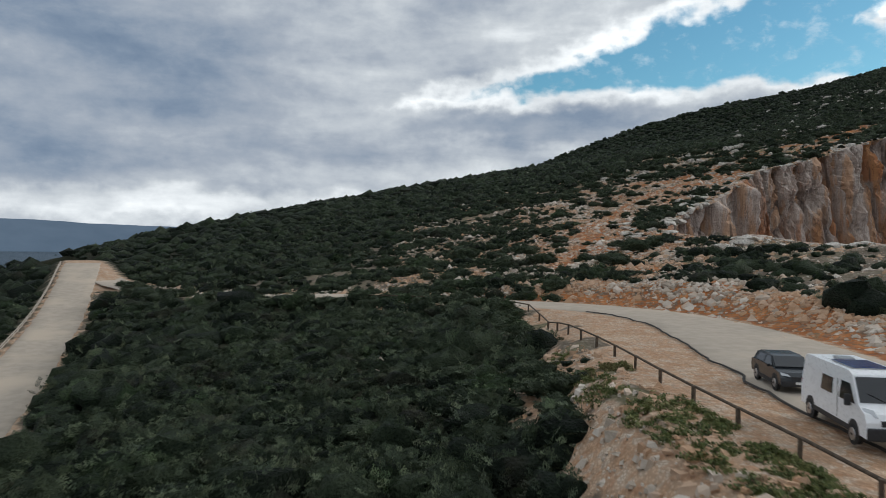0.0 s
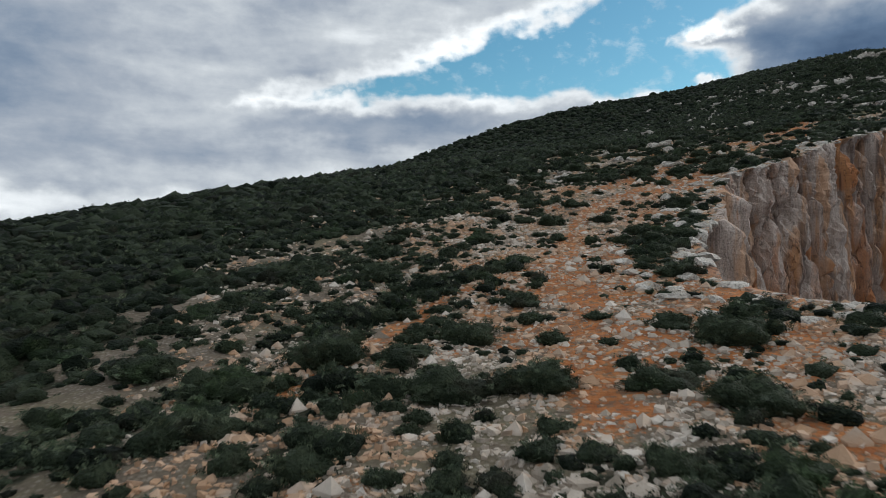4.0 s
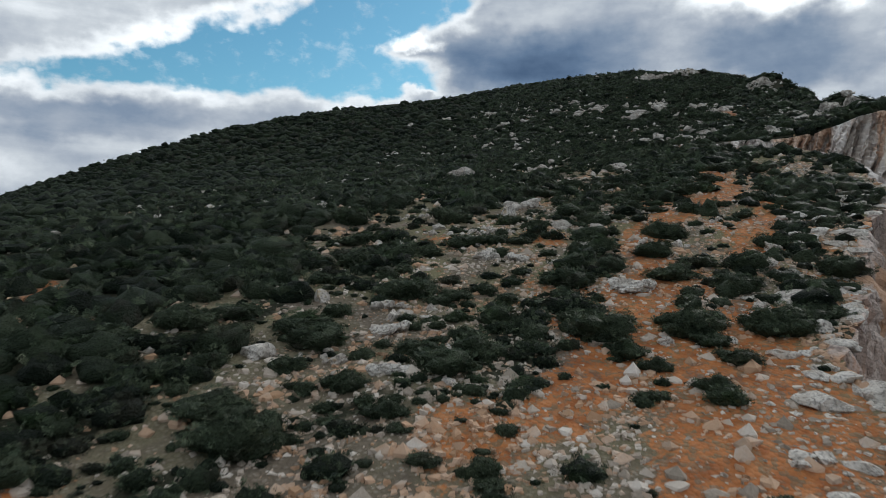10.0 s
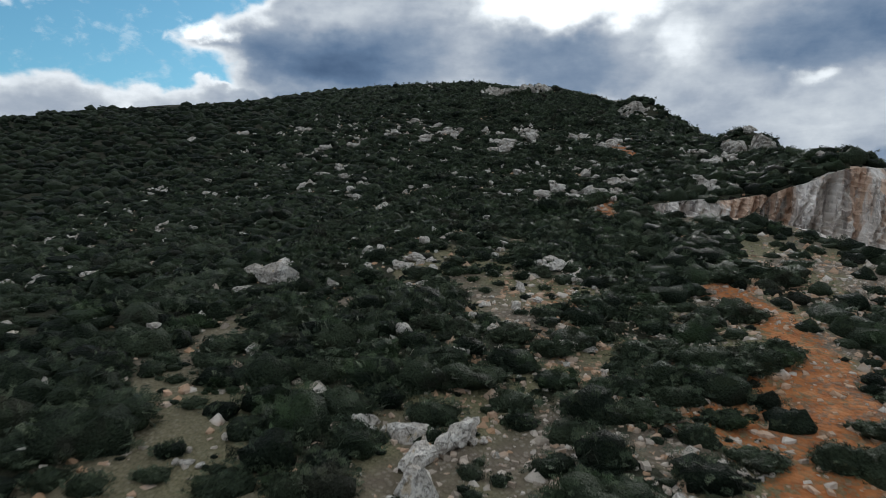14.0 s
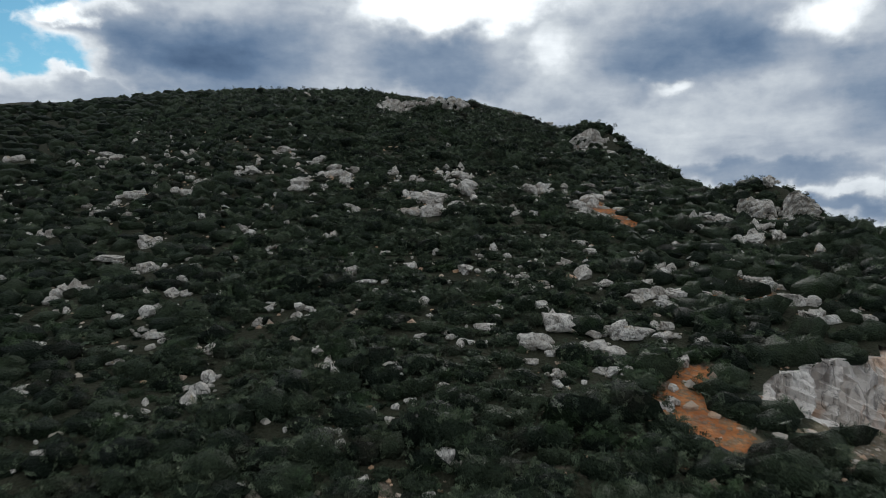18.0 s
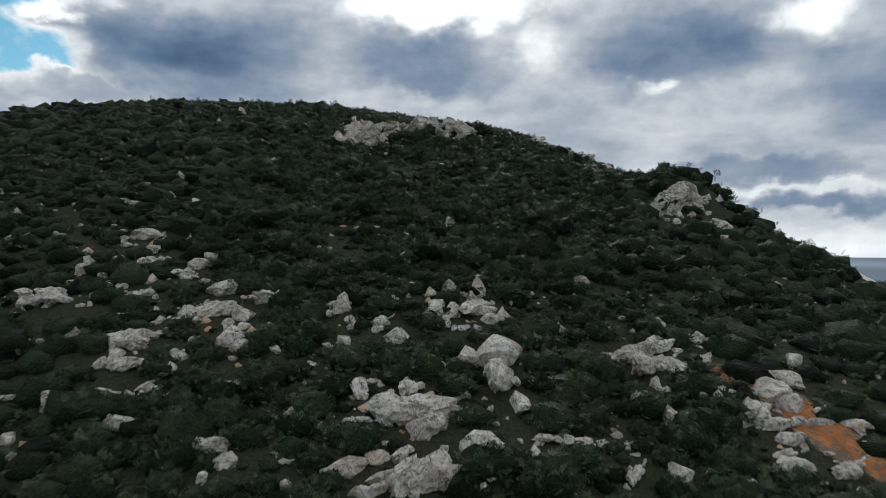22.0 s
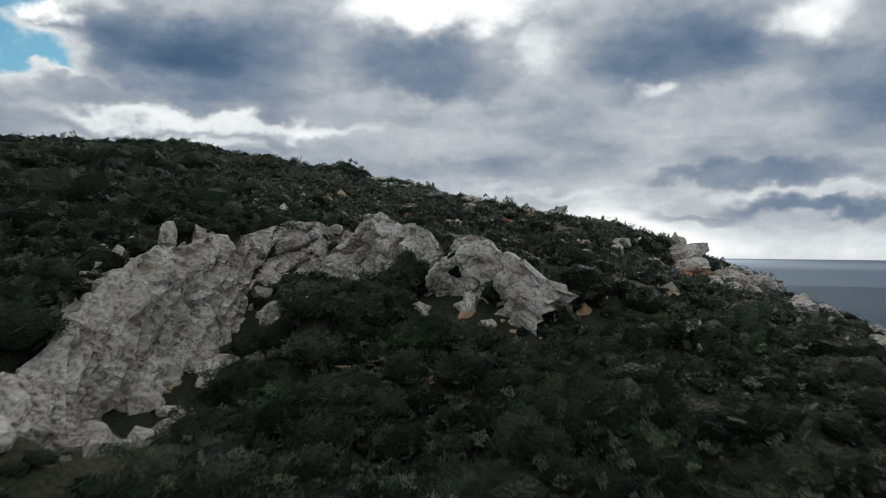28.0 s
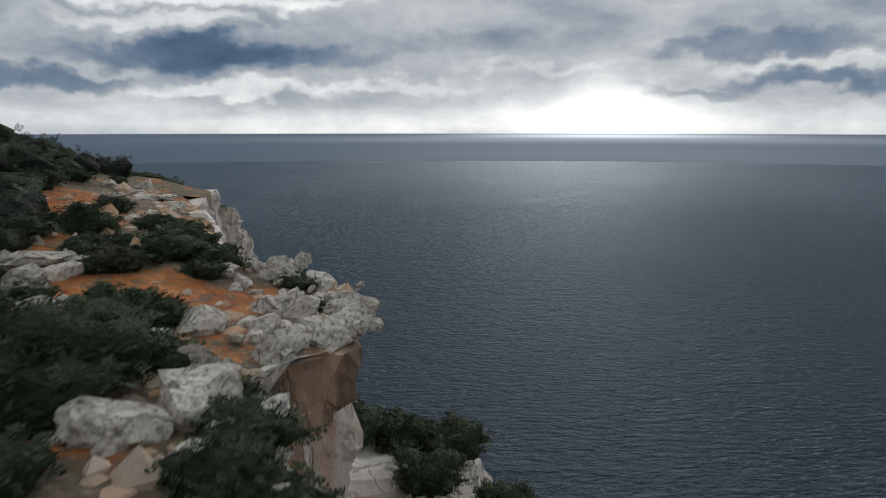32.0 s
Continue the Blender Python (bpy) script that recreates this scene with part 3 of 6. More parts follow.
def terrain(x, y):
    shape = np.shape(x)
    x, y = np.ravel(np.asarray(x, float)), np.ravel(np.asarray(y, float))
    h = hill(x, y)
    h -= 0.75 * (np.maximum(0, -150 * S - x) + np.maximum(0, y - 450 * S) + np.maximum(0, -95 * S - y)) + 0.0012 * np.maximum(0, -120 * S - x)**2
    # small dips and swellings, and the hollow under the white crag
    h += (fbm(x / 9, y / 9, 1.0, 3) - 0.5) * 1.5 + (fbm(x / 2.3, y / 2.3, 2.0, 2) - 0.5) * 0.35
    for cx, cy, depth, wide in ((244, 314, 3.2, 6.0), (231, 311, 2.6, 6.0), (254, 308, 1.5, 5.0)):
        h -= depth * np.exp(-((x - cx * S)**2 + (y - cy * S)**2) / (wide * S)**2)
    sel = np.where((x > 250) & (x < 296) & (y > 338) & (y < 372))[0]
    if len(sel):
        side, w = CREST.signed(x[sel], y[sel])
        h[sel] -= CREST.line[w, 4] * smooth(side, -2.6, -0.3) * np.exp(-(np.maximum(side - 3.0, 0) / 6.0)**2) * smooth(np.minimum(w, len(CREST.line) - 1 - w), 0, 8)
    # knolls along the brink
    for cx, cy, rise, wide in ((184, 216, 9.0, 12.0), (208, 227, 5.0, 11.0), (223, 241, 6.0, 6.5), (243.5, 275.3, 4.4, 6.5), (297, 378, 2.0, 9.0), (257, 309, 2.3, 6.5), (281.5, 313, 1.7, 7.0), (274, 324, 1.2, 9.0)):
        h += rise * np.exp(-((x - cx * S)**2 + (y - cy * S)**2) / (wide * S)**2)
    for road, soft in zip(ROADS, (5.0, 4.0)):
        sel = np.where((x > road.line[:, 0].min() - 12) & (x < road.line[:, 0].max() + 12) & (y < road.line[:, 1].max() + 12))[0]
        if len(sel):
            d, w = road.ask(x[sel], y[sel])
            side = ((np.stack([x[sel], y[sel]], 1) - road.line[w, :2]) * road.right[w]).sum(1)
            # the lay-by keeps the road's level out to the rail
            flat = road.line[w, 3] + 0.9 + np.where((side < 0) & (y[sel] < 66 * S) & (soft > 4.5), 5.4, 0.0) * (1 - smooth(y[sel], 50 * S, 66 * S))
            k = smooth(d, flat, flat + soft)
            h[sel] = road.line[w, 2] * (1 - k) - 0.06 * (1 - k) + h[sel] * k
    return np.maximum(h, SEA_LEVEL - 4).reshape(shape)


def ground_at(x, y):
    return float(terrain(np.array([x]), np.array([y]))[0])


# ---- mesh helpers ----


def mesh_of(name, verts, tris, mats, smoothed=False, quads=None):
    me = bpy.data.meshes.new(name)
    verts = np.asarray(verts, np.float32)
    tris = np.asarray(tris, np.int32).reshape(-1, 3)
    quads = np.zeros((0, 4), np.int32) if quads is None else np.asarray(quads, np.int32).reshape(-1, 4)
    me.vertices.add(len(verts))
    me.vertices.foreach_set("co", verts.ravel())
    loops = np.r_[tris.ravel(), quads.ravel()].astype(np.int32)
    me.loops.add(len(loops))
    me.loops.foreach_set("vertex_index", loops)
    sizes = np.r_[np.full(len(tris), 3), np.full(len(quads), 4)].astype(np.int32)
    me.polygons.add(len(sizes))
    me.polygons.foreach_set("loop_start", np.r_[0, np.cumsum(sizes)[:-1]].astype(np.int32))
    me.polygons.foreach_set("loop_total", sizes)
    me.polygons.foreach_set("use_smooth", np.full(len(sizes), smoothed))
    for m in (mats if isinstance(mats, (list, tuple)) else [mats]):
        me.materials.append(m)
    me.update(calc_edges=True)
    me.validate()
    return me


def give(me, name, values):
    a = me.attributes.new(name, "FLOAT", "POINT")
    a.data.foreach_set("value", np.asarray(values, np.float32))


def part(name, bm, mat, parent=None, label="", smoothed=False, bevel=0.0):
    if bevel:
        bmesh.ops.bevel(bm, geom=[e for e in bm.edges if e.is_manifold and e.calc_face_angle(0) > 0.5], offset=bevel, segments=2, affect="EDGES", profile=0.6)
    bmesh.ops.recalc_face_normals(bm, faces=bm.faces)
    me = bpy.data.meshes.new(name)
    bm.to_mesh(me)
    bm.free()
    me.materials.append(mat)
    if smoothed:
        me.polygons.foreach_set("use_smooth", [True] * len(me.polygons))
    ob = new(name, me)
    if parent:
        ob.parent = parent
    if label:
        tagged(ob, label)
    return ob


def box(x0, y0, z0, x1, y1, z1):
    bm = bmesh.new()
    bmesh.ops.create_cube(bm, size=1, matrix=Matrix.LocRotScale(((x0 + x1) / 2, (y0 + y1) / 2, (z0 + z1) / 2), None, (abs(x1 - x0), abs(y1 - y0), abs(z1 - z0))))
    return bm


def rod(a, b, r, n=8):
    bm = bmesh.new()
    a, b = Vector(a), Vector(b)
    m = Matrix.Translation((a + b) / 2) @ (b - a).to_track_quat("Z", "Y").to_matrix().to_4x4()
    bmesh.ops.create_cone(bm, cap_ends=True, segments=n, radius1=r, radius2=r, depth=(b - a).length, matrix=m)
    return bm


def slab(profile, x0, x1, taper=0.0):
    """A side outline (y, z) carried across from x0 to x1; taper pulls the upper corners in."""
    bm = bmesh.new()
    top = max(z for _, z in profile)
    low = min(z for _, z in profile)
    rings = []
    for x, s in ((x0, 1), (x1, -1)):
        rings.append([bm.verts.new((x + s * taper * max(0, (z - low) / (top - low) - 0.45) / 0.55, y, z)) for y, z in profile])
    bm.faces.new(rings[0])
    bm.faces.new(rings[1][::-1])
    for k in range(len(profile)):
        j = (k + 1) % len(profile)
        bm.faces.new((rings[0][j], rings[0][k], rings[1][k], rings[1][j]))
    return bm


def empty(name, m):
    ob = new(name)
    ob.matrix_world = m
    ob.empty_display_size = 0.3
    return ob


# ---- where shrubs grow ----
BARE = Near(curve([(a * S, b * S) for a, b in [(16, 92), (24, 112), (29, 128), (36, 146), (48, 163), (62, 175), (76, 186), (92, 197), (108, 204), (122, 212)]], 1.5, 2))
RAIL = curve([(a * S, b * S) for a, b in [(10.9, -40), (10.75, 0), (10.65, 18), (10.1, 25), (9.7, 31.5), (9.5, 39), (9.1, 45), (8.7, 53), (8.35, 62), (7.4, 66.5), (3.2, 70.6), (-2.3, 73.6), (-8.4, 76.7), (-12.2, 79)]], 0.1, 2)
VERGE = Near(RAIL[::10])
WALK = Near(curve([(e[0], e[1]) for _, e, *_ in PATH], 2.0, 1))


THICKETS = [(4.3, 80.6, 2.5), (9, 82, 2.8), (12, 80, 2), (17, 83.5, 3.5), (20, 80, 3), (22, 90, 2.8), (27, 76, 3), (34.5, 82, 4), (34, 88.5, 3.5), (1, 93, 2.5), (38, 73, 4), (92, 210, 2.6), (97, 214, 2.6), (101.5, 208.5, 2.2), (104, 214, 2.6), (88, 207, 2.2), (110, 212, 2.6), (84, 203.5, 2.2), (95.5, 206, 1.8), (103, 223.5, 2.2), (110.5, 224, 2.2), (106, 219.5, 1.8), (99.5, 225.5, 2), (115, 221, 1.8), (112, 217, 2.2), (118, 216, 2.2), (121.5, 222.6, 2)]


def growth(x, y):
    """How thickly shrubs cover the ground, 0 to 1."""
    d, w = BARE.ask(x, y)
    f = w / len(BARE.line)
    # bands of shrubs and open stones run aslant across the slope
    along_, across = 0.82 * x + 0.57 * y, 0.57 * x - 0.82 * y
    patch = fbm(along_ / 13, across / 5.0, 12.0, 3)
    late_ = smooth(f, 0.5, 0.72)
    open_ = 1 - smooth(d, 8, 56 + 2 * late_)
    out = 0.97 - (0.47 - 0.22 * late_) * open_ + (patch - 0.5) * (2.4 + 0.2 * late_) * smooth(open_, 0.0, 0.25)
    out = np.where(d < 6, np.minimum(out, 0.14 + 0.66 * late_), out)
    out = np.where(open_ <= 0.02, 1.0, np.clip(out, 0.03, 1.0))
    out = np.maximum(out, smooth(x, 10.5 * S, 8 * S) * smooth(y, 92 * S, 84 * S))
    # the upper slope is closed scrub, broken by rock alone
    out = np.maximum(out, smooth(y + 0.45 * x, 290 * S, 312 * S))
    for tx, ty, tr in THICKETS:
        out = np.maximum(out, 1.1 * (1 - smooth(np.hypot(x - tx * S, y - ty * S), tr * S * 0.7, tr * S * 1.25)))
    end = smooth(x, 257 * S, 268 * S) * smooth(y, 346 * S, 338 * S)
    out *= 1 - 0.5 * end
    return out


# ---- the ground sheet ----
STEP = 1.6
gx = np.arange(-215, 440, STEP)
gy = np.arange(-110, 545, STEP)
GX, GY = np.meshgrid(gx, gy, indexing="ij")
vx, vy = GX.ravel().copy(), GY.ravel().copy()
vx += (value_noise(vx, vy, 3.0) - 0.5) * 0.6
vy += (value_noise(vx, vy, 8.0) - 0.5) * 0.6
shore, shore_w = COAST.signed(vx, vy)
# lay the sheet's rim along the brink
rim = np.abs(shore) < STEP * 0.55
vx[rim], vy[rim] = brink[shore_w[rim], 0], brink[shore_w[rim], 1]
vz = terrain(vx, vy)
vz = np.where(shore > 0.3, vz - np.clip(shore, 0, 3) * 1.2, vz)
nx, ny = len(gx), len(gy)
idx = np.arange(nx * ny).reshape(nx, ny)
quads = np.stack([idx[:-1, :-1], idx[1:, :-1], idx[1:, 1:], idx[:-1, 1:]], -1).reshape(-1, 4)
keep = (shore[quads].max(1) < 0.6) & (vz[quads].max(1) > SEA_LEVEL - 1)
quads = quads[keep]

TRACKS = [  # worn tracks of orange earth (x, y, half width)
    [(15, 91, 2.0), (17, 98, 2.0), (20, 104, 1.8), (24, 115, 1.6), (27, 126, 1.6), (31.5, 138, 1.5), (35.5, 145, 1.5), (40, 153.5, 1.6), (45, 160.5, 1.9), (54, 166.5, 3.0), (62, 171, 4.5), (72, 175.5, 3.5), (78, 179, 2.5)],
    [(20, 104, 1.6), (30, 108, 2.4), (38, 112, 1.6)], [(24, 81, 2.0), (21, 92, 1.6), (17, 98, 1.6)],
    [(0, 101, 1.0), (4, 106, 1.2), (9.6, 116, 1.0), (18, 124, 0.9), (26, 128, 0.9)],
    [(48, 163, 2.0), (58, 166, 4.0), (66, 168, 4.5), (70, 176, 4.0), (66, 181, 3.0), (78, 188, 2.4), (87, 199, 2.2), (98, 203, 2.6), (108, 203, 2.2), (116, 207, 2.2), (124, 213, 2.2), (128, 218, 1.0)],
    [(88, 186, 2.0), (98, 192, 2.5), (112, 198, 2.0)]]
TRACKS += [
    [(53, 176, 2.0), (60, 179, 3.0), (70, 181, 2.5)],
    [(24, 190, 0.8), (30, 182, 1.0), (36, 172, 1.2), (43, 168, 0.9)], [(24.7, 192, 0.8), (29, 207, 0.6), (34, 221, 1.2)],
    [(36, 206, 1.0), (33, 198, 0.8)], [(79, 203, 1.4), (74, 208, 0.8), (69, 213, 1.0)],
    [(147, 237, 1.6), (148.4, 239, 2.2), (152, 241, 2.2), (156.7, 241, 1.6)], [(173, 243, 0.8), (176, 241.5, 0.9), (182, 241, 0.6)], [(174, 242, 0.9), (178, 238, 0.8)], [(192, 252.5, 1.2), (194.6, 258, 1.3), (198, 262, 1.6), (200, 266, 0.7)]]
TRACKS += [
    [(278, 333, 0.6), (279, 336, 0.7), (275, 332.5, 0.6)], [(287.5, 347, 0.8), (290.4, 350, 1.3), (291.5, 348.6, 1.5), (294, 346.8, 1.4), (296, 346, 0.8)], [(290.5, 350, 1.0), (292, 355, 1.0), (296, 360, 1.2), (299.5, 364.5, 1.8), (302, 362.5, 0.9)], [(290, 344.4, 0.7), (292.5, 345, 0.7)], [(284.2, 342, 0.6), (285, 341, 0.6)]]
TRACKS += [
    [(127, 248, 0.8), (132, 252, 0.6)], [(272, 309, 0.9), (276, 307, 1.2), (280, 303.5, 1.1)], [(260, 314, 0.6), (264.5, 314.8, 0.8), (263.5, 317, 0.5)], [(262, 326, 0.5), (259, 323.5, 0.6)], [(270, 319, 0.5), (274, 322, 0.5)], [(265, 324, 0.4), (268, 327, 0.4)],
    [(24, 66, 2.0), (29, 57, 2.6), (31, 45, 2.6), (30, 30, 2.4)], [(14, 80, 1.4), (22, 74, 1.8), (27, 66, 2.2)]]


def nearest_track(x, y):
    best = np.zeros(len(x))
    for line in TRACKS:
        p = curve([(a * S, b * S, c * S) for a, b, c in line], 1.0, 2)
        sel = np.where((x > p[:, 0].min() - 12) & (x < p[:, 0].max() + 12) & (y > p[:, 1].min() - 12) & (y < p[:, 1].max() + 12))[0]
        if len(sel):
            d, w = Near(p).ask(x[sel], y[sel])
            best[sel] = np.maximum(best[sel], 1 - smooth(d, p[w, 2] * 0.3, p[w, 2] * 1.6 + 0.4))
    return best


soil = nearest_track(vx, vy)
road_d, road_w = ROADS[0].ask(vx, vy)
right_of = ((np.stack([vx, vy], 1) - ROAD_A[road_w, :2]) * ROADS[0].right[road_w]).sum(1) > 0
edge_d = road_d - ROAD_A[road_w, 3]
soil = np.maximum(soil, 0.85 * (1 - smooth(BARE.ask(vx, vy)[0], 8, 28)) * smooth(fbm(vx / 11, vy / 11, 33.0, 3) + 0.10 * smooth(shore, -26, -8), 0.44, 0.62))
soil = np.maximum(soil, np.where(right_of & (vy < 80 * S), 0.9 * (1 - smooth(edge_d, 1.0, 9.0)), 0))
verge = np.where(edge_d < 6.5, 1 - smooth(edge_d, 4.6, 6.2), 0) * np.where(~right_of & (vy < 66 * S) & (vx > 8.6 * S), 1, 0)
verge = np.maximum(verge, 0.75 * (1 - smooth(edge_d, 0.4, 1.6)))
strip_d = VERGE.ask(vx, vy)[0]
verge = np.maximum(verge, 0.9 * (vy < 68 * S) * (vx > 2 * S) * ~right_of * (1 - smooth(strip_d, 4.5, 7.5)) * smooth(fbm(vx / 3, vy / 3, 58.0, 3) + 0.05 * (strip_d - 2), 0.34, 0.50))
b_d, b_w = ROADS[1].ask(vx, vy)
verge = np.maximum(verge, 0.7 * (1 - smooth(b_d - ROAD_B[b_w, 3], 0.3, 1.5)))
grass = np.where(~right_of & (vy < 64 * S) & (vx < 9.2 * S), smooth(vx, 5.5 * S, 8.2 * S) * (0.35 + 0.8 * fbm(vx / 4, vy / 4, 4.0, 3)), 0) * (verge < 0.3)
last_brink = smooth(vx, 279 * S, 281 * S) * smooth(vy, 333 * S, 335 * S) * smooth(shore, -9.5, -7.0)
soil = np.maximum(soil, 0.55 * last_brink * smooth(fbm(vx / 4, vy / 4, 51.0, 3), 0.42, 0.58))
bare_d, bare_w = BARE.ask(vx, vy)
grass = np.maximum(grass, 0.95 * smooth(bare_w / len(BARE.line), 0.45, 0.65) * (1 - smooth(bare_d, 26, 60)) * smooth(fbm(vx / 5, vy / 5, 57.0, 3), 0.36, 0.52))
bushy_end = smooth(vx, 255 * S, 262 * S) * smooth(vy, 342 * S, 336 * S)
used = np.unique(quads)
back_of = np.full(nx * ny, -1)
back_of[used] = np.arange(len(used))
me = mesh_of("ground", np.stack([vx, vy, vz], 1)[used], [], GROUND, True, back_of[quads])
for key, value in (("soil", soil), ("verge", verge), ("grass", grass), ("thicket_floor", smooth(growth(vx, vy), 0.72, 0.98) * (verge < 0.2) * (soil < 0.3) * (1 - last_brink) * (1 - 0.85 * bushy_end) * (1 - smooth(vx, 2.5 * S, 5.5 * S) * (vy < 66 * S)))):
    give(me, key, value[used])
tagged(new("ground", me), "stony limestone hillside with patches of orange earth", "ground", kind="structure")

# ---- the cliffs below the brink ----
along = np.r_[0, np.cumsum(np.linalg.norm(np.diff(brink[:, :2], axis=0), axis=1))]
out_n = sides(brink)
for _ in range(6):
    out_n[1:-1] = (out_n[:-2] + out_n[1:-1] * 2 + out_n[2:]) / 4
out_n /= np.linalg.norm(out_n, axis=1)[:, None]
depths = np.r_[-1.6, -0.7, np.arange(0.0, 14, 0.6), np.arange(14, 40, 1.2), np.arange(40, 75, 4.0), 85, 120, 205]
top_z = terrain(brink[:, 0], brink[:, 1])
late = smooth(brink[:, 1], 300 * S, 312 * S)
cu, cd = np.meshgrid(along, depths, indexing="ij")


def ridge(f, gain):
    return 1 - np.abs(2 * np.clip(0.5 + (f - 0.5) * gain, 0, 1) - 1)


bulge = fbm(cu / 18, cd / 90, 3.0, 3) - 0.5
# pillars parted by deep clefts
pillar_rng = np.random.default_rng(4)
bounds = np.cumsum(pillar_rng.uniform(2.0, 8.5, 330))
set_back = pillar_rng.uniform(-2.6, 2.6, 332)
rusty = pillar_rng.random(332) * (pillar_rng.random(332) > 0.45)
lean = cu + 2.4 * (fbm(cu / 30, cd / 12, 40.0, 3) - 0.5) + 0.18 * cd * np.sin(cu / 37) + 0.35 * cd * smooth(brink[:, 0], 140 * S, 150 * S)[:, None] * (1 - late[:, None])
which = np.searchsorted(bounds, lean)
to_edge = np.minimum(np.abs(lean - bounds[np.clip(which - 1, 0, 329)]), np.abs(lean - bounds[np.clip(which, 0, 329)]))
cleft = np.exp(-(to_edge / 0.62)**2)
cleft2 = ridge(fbm((cu + 0.3 * cd) / 4.2, cd / 26, 7.0, 2), 1.4)**6
block = np.floor(fbm((cu - 0.1 * cd) / 2.2, cd / 9.0, 19.0, 2) * 10) / 10 - 0.5
bed = np.floor(fbm(cu / 14, (cd + 0.2 * cu) / 2.6, 23.0, 2) * 8) / 8 - 0.5
rough_ = fbm(cu / 0.9, cd / 2.4, 9.0, 3) - 0.5
fade = smooth(cd, -0.6, 2.2)
pale_zone = smooth(brink[:, 0], 140 * S, 150 * S)[:, None] * (1 - late[:, None])
calm = 1 - 0.45 * late[:, None] - 0.7 * pale_zone
rib_at = np.cumsum(pillar_rng.uniform(0.9, 3.2, 800))
rib_out = pillar_rng.uniform(-0.9, 0.9, 802)
slant = lean + 1.6 * (fbm(cu / 9, cd / 7, 43.0, 2) - 0.5)
rib = np.searchsorted(rib_at, slant)
rib_gap = np.exp(-(np.minimum(np.abs(slant - rib_at[np.clip(rib - 1, 0, 799)]), np.abs(slant - rib_at[np.clip(rib, 0, 799)])) / 0.3)**2)
chunk = np.floor(fbm(cu / 3.4, cd / 3.2, 29.0, 2) * 7) / 7 - 0.5
push = 0.4 + (0.10 - 0.07 * late[:, None]) * np.maximum(cd, 0) + fade * (bulge * 3.2 * calm - rib_gap * 1.3 + rib_out[rib] + set_back[which] * calm - cleft * 7.5 * calm - cleft2 * (2.8 + 0.6 * smooth(brink[:, 0], 140 * S, 150 * S)[:, None]) + block * 3.4 + chunk * 1.1 * (1 - pale_zone) + bed * 0.7 + rough_ * 1.7 - 0.6 * late[:, None])
ledge = np.floor(np.clip(fbm(cu / 30, cd / 7, 2.0, 2) * 5, 0, 5)) * 0.5
push += 0.35 * fade * ledge
push += late[:, None] * (smooth(cd, 8.4, 10.2) * 7.0 + 0.25 * np.maximum(cd - 11, 0))
flute = np.abs(2 * fbm((cu + 0.42 * cd) / 2.4, cd / 26, 81.0, 4) - 1)
push += fade * smooth(brink[:, 0], 140 * S, 150 * S)[:, None] * (1 - late[:, None]) * (3.6 * np.sqrt(np.clip(flute / 0.5, 0, 1)) - 2.2)
# upright joints and steps in the last cliff
joint = np.abs(fbm(cu / 2.1, cd / 16, 91.0, 2) - 0.5)
step_ = np.floor(fbm(cu / 3.0, cd / 4.5, 97.0, 2) * 7) / 7 - 0.5
push += fade * late[:, None] * (3.4 * step_ - 1.6 * np.exp(-(joint / 0.025)**2) + 1.6 * (fbm(cu / 0.9, cd / 3.5, 99.0, 2) - 0.5))
push = np.where(cd < 0, cd * 1.15, push)
cxy = brink[:, None, :2] + out_n[:, None, :] * push[..., None]
cz = top_z[:, None] - np.maximum(cd, 0) + np.where(cd <= 0, 0.12 + 0.5 * (fbm(cxy[..., 0] / 2, cxy[..., 1] / 2, 1.5, 3) - 0.3), 0.0)
inland = terrain(cxy[:, :2, 0], cxy[:, :2, 1])
shows = smooth(fbm(along / 3.5, along * 0, 61.0, 2), 0.4, 0.7) * (1 - 0.6 * smooth(brink[:, 0], 120 * S, 140 * S))
cz[:, 0] = inland[:, 0] - 0.7
cz[:, 1] = inland[:, 1] - 0.3 + 0.45 * shows
cz[:, 2] -= 0.25 * (1 - shows)
nu, nv = cu.shape
ci = np.arange(nu * nv).reshape(nu, nv)
cq = np.stack([ci[:-1, :-1], ci[:-1, 1:], ci[1:, 1:], ci[1:, :-1]], -1).reshape(-1, 4)
white = smooth(brink[:, 0], 140 * S, 150 * S)[:, None] + 0 * cu
me = mesh_of("cliff", np.concatenate([cxy, cz[..., None]], -1).reshape(-1, 3), [], CLIFF, False, cq)
give(me, "white", white.ravel())
give(me, "rust", (rusty[which] * (1 - 0.85 * white) * smooth(fbm(cu / 9, cd / 22, 71.0, 2), 0.38, 0.55)).ravel())
tagged(new("cliff", me), "fluted limestone sea cliff, grey and pink with rusty stains", "cliff", kind="structure")

# ---- sea and far shore ----
ring = [40, 120, 240, 400, 650, 1000, 1600, 2600, 3800, 4700]
sv, st = [(150, 180, SEA_LEVEL)], []
for k, r in enumerate(ring):
    for a in range(64):
        sv.append((150 + r * math.cos(a * math.pi / 32), 180 + r * math.sin(a * math.pi / 32), SEA_LEVEL))
for a in range(64):
    st.append((0, 1 + a, 1 + (a + 1) % 64))
sq = [(1 + k * 64 + a, 1 + (k + 1) * 64 + a, 1 + (k + 1) * 64 + (a + 1) % 64, 1 + k * 64 + (a + 1) % 64) for k in range(len(ring) - 1) for a in range(64)]
tagged(new("water", mesh_of("water", sv, st, SEA, False, sq)), "dark blue-grey sea with small wind waves", "sea", kind="structure")

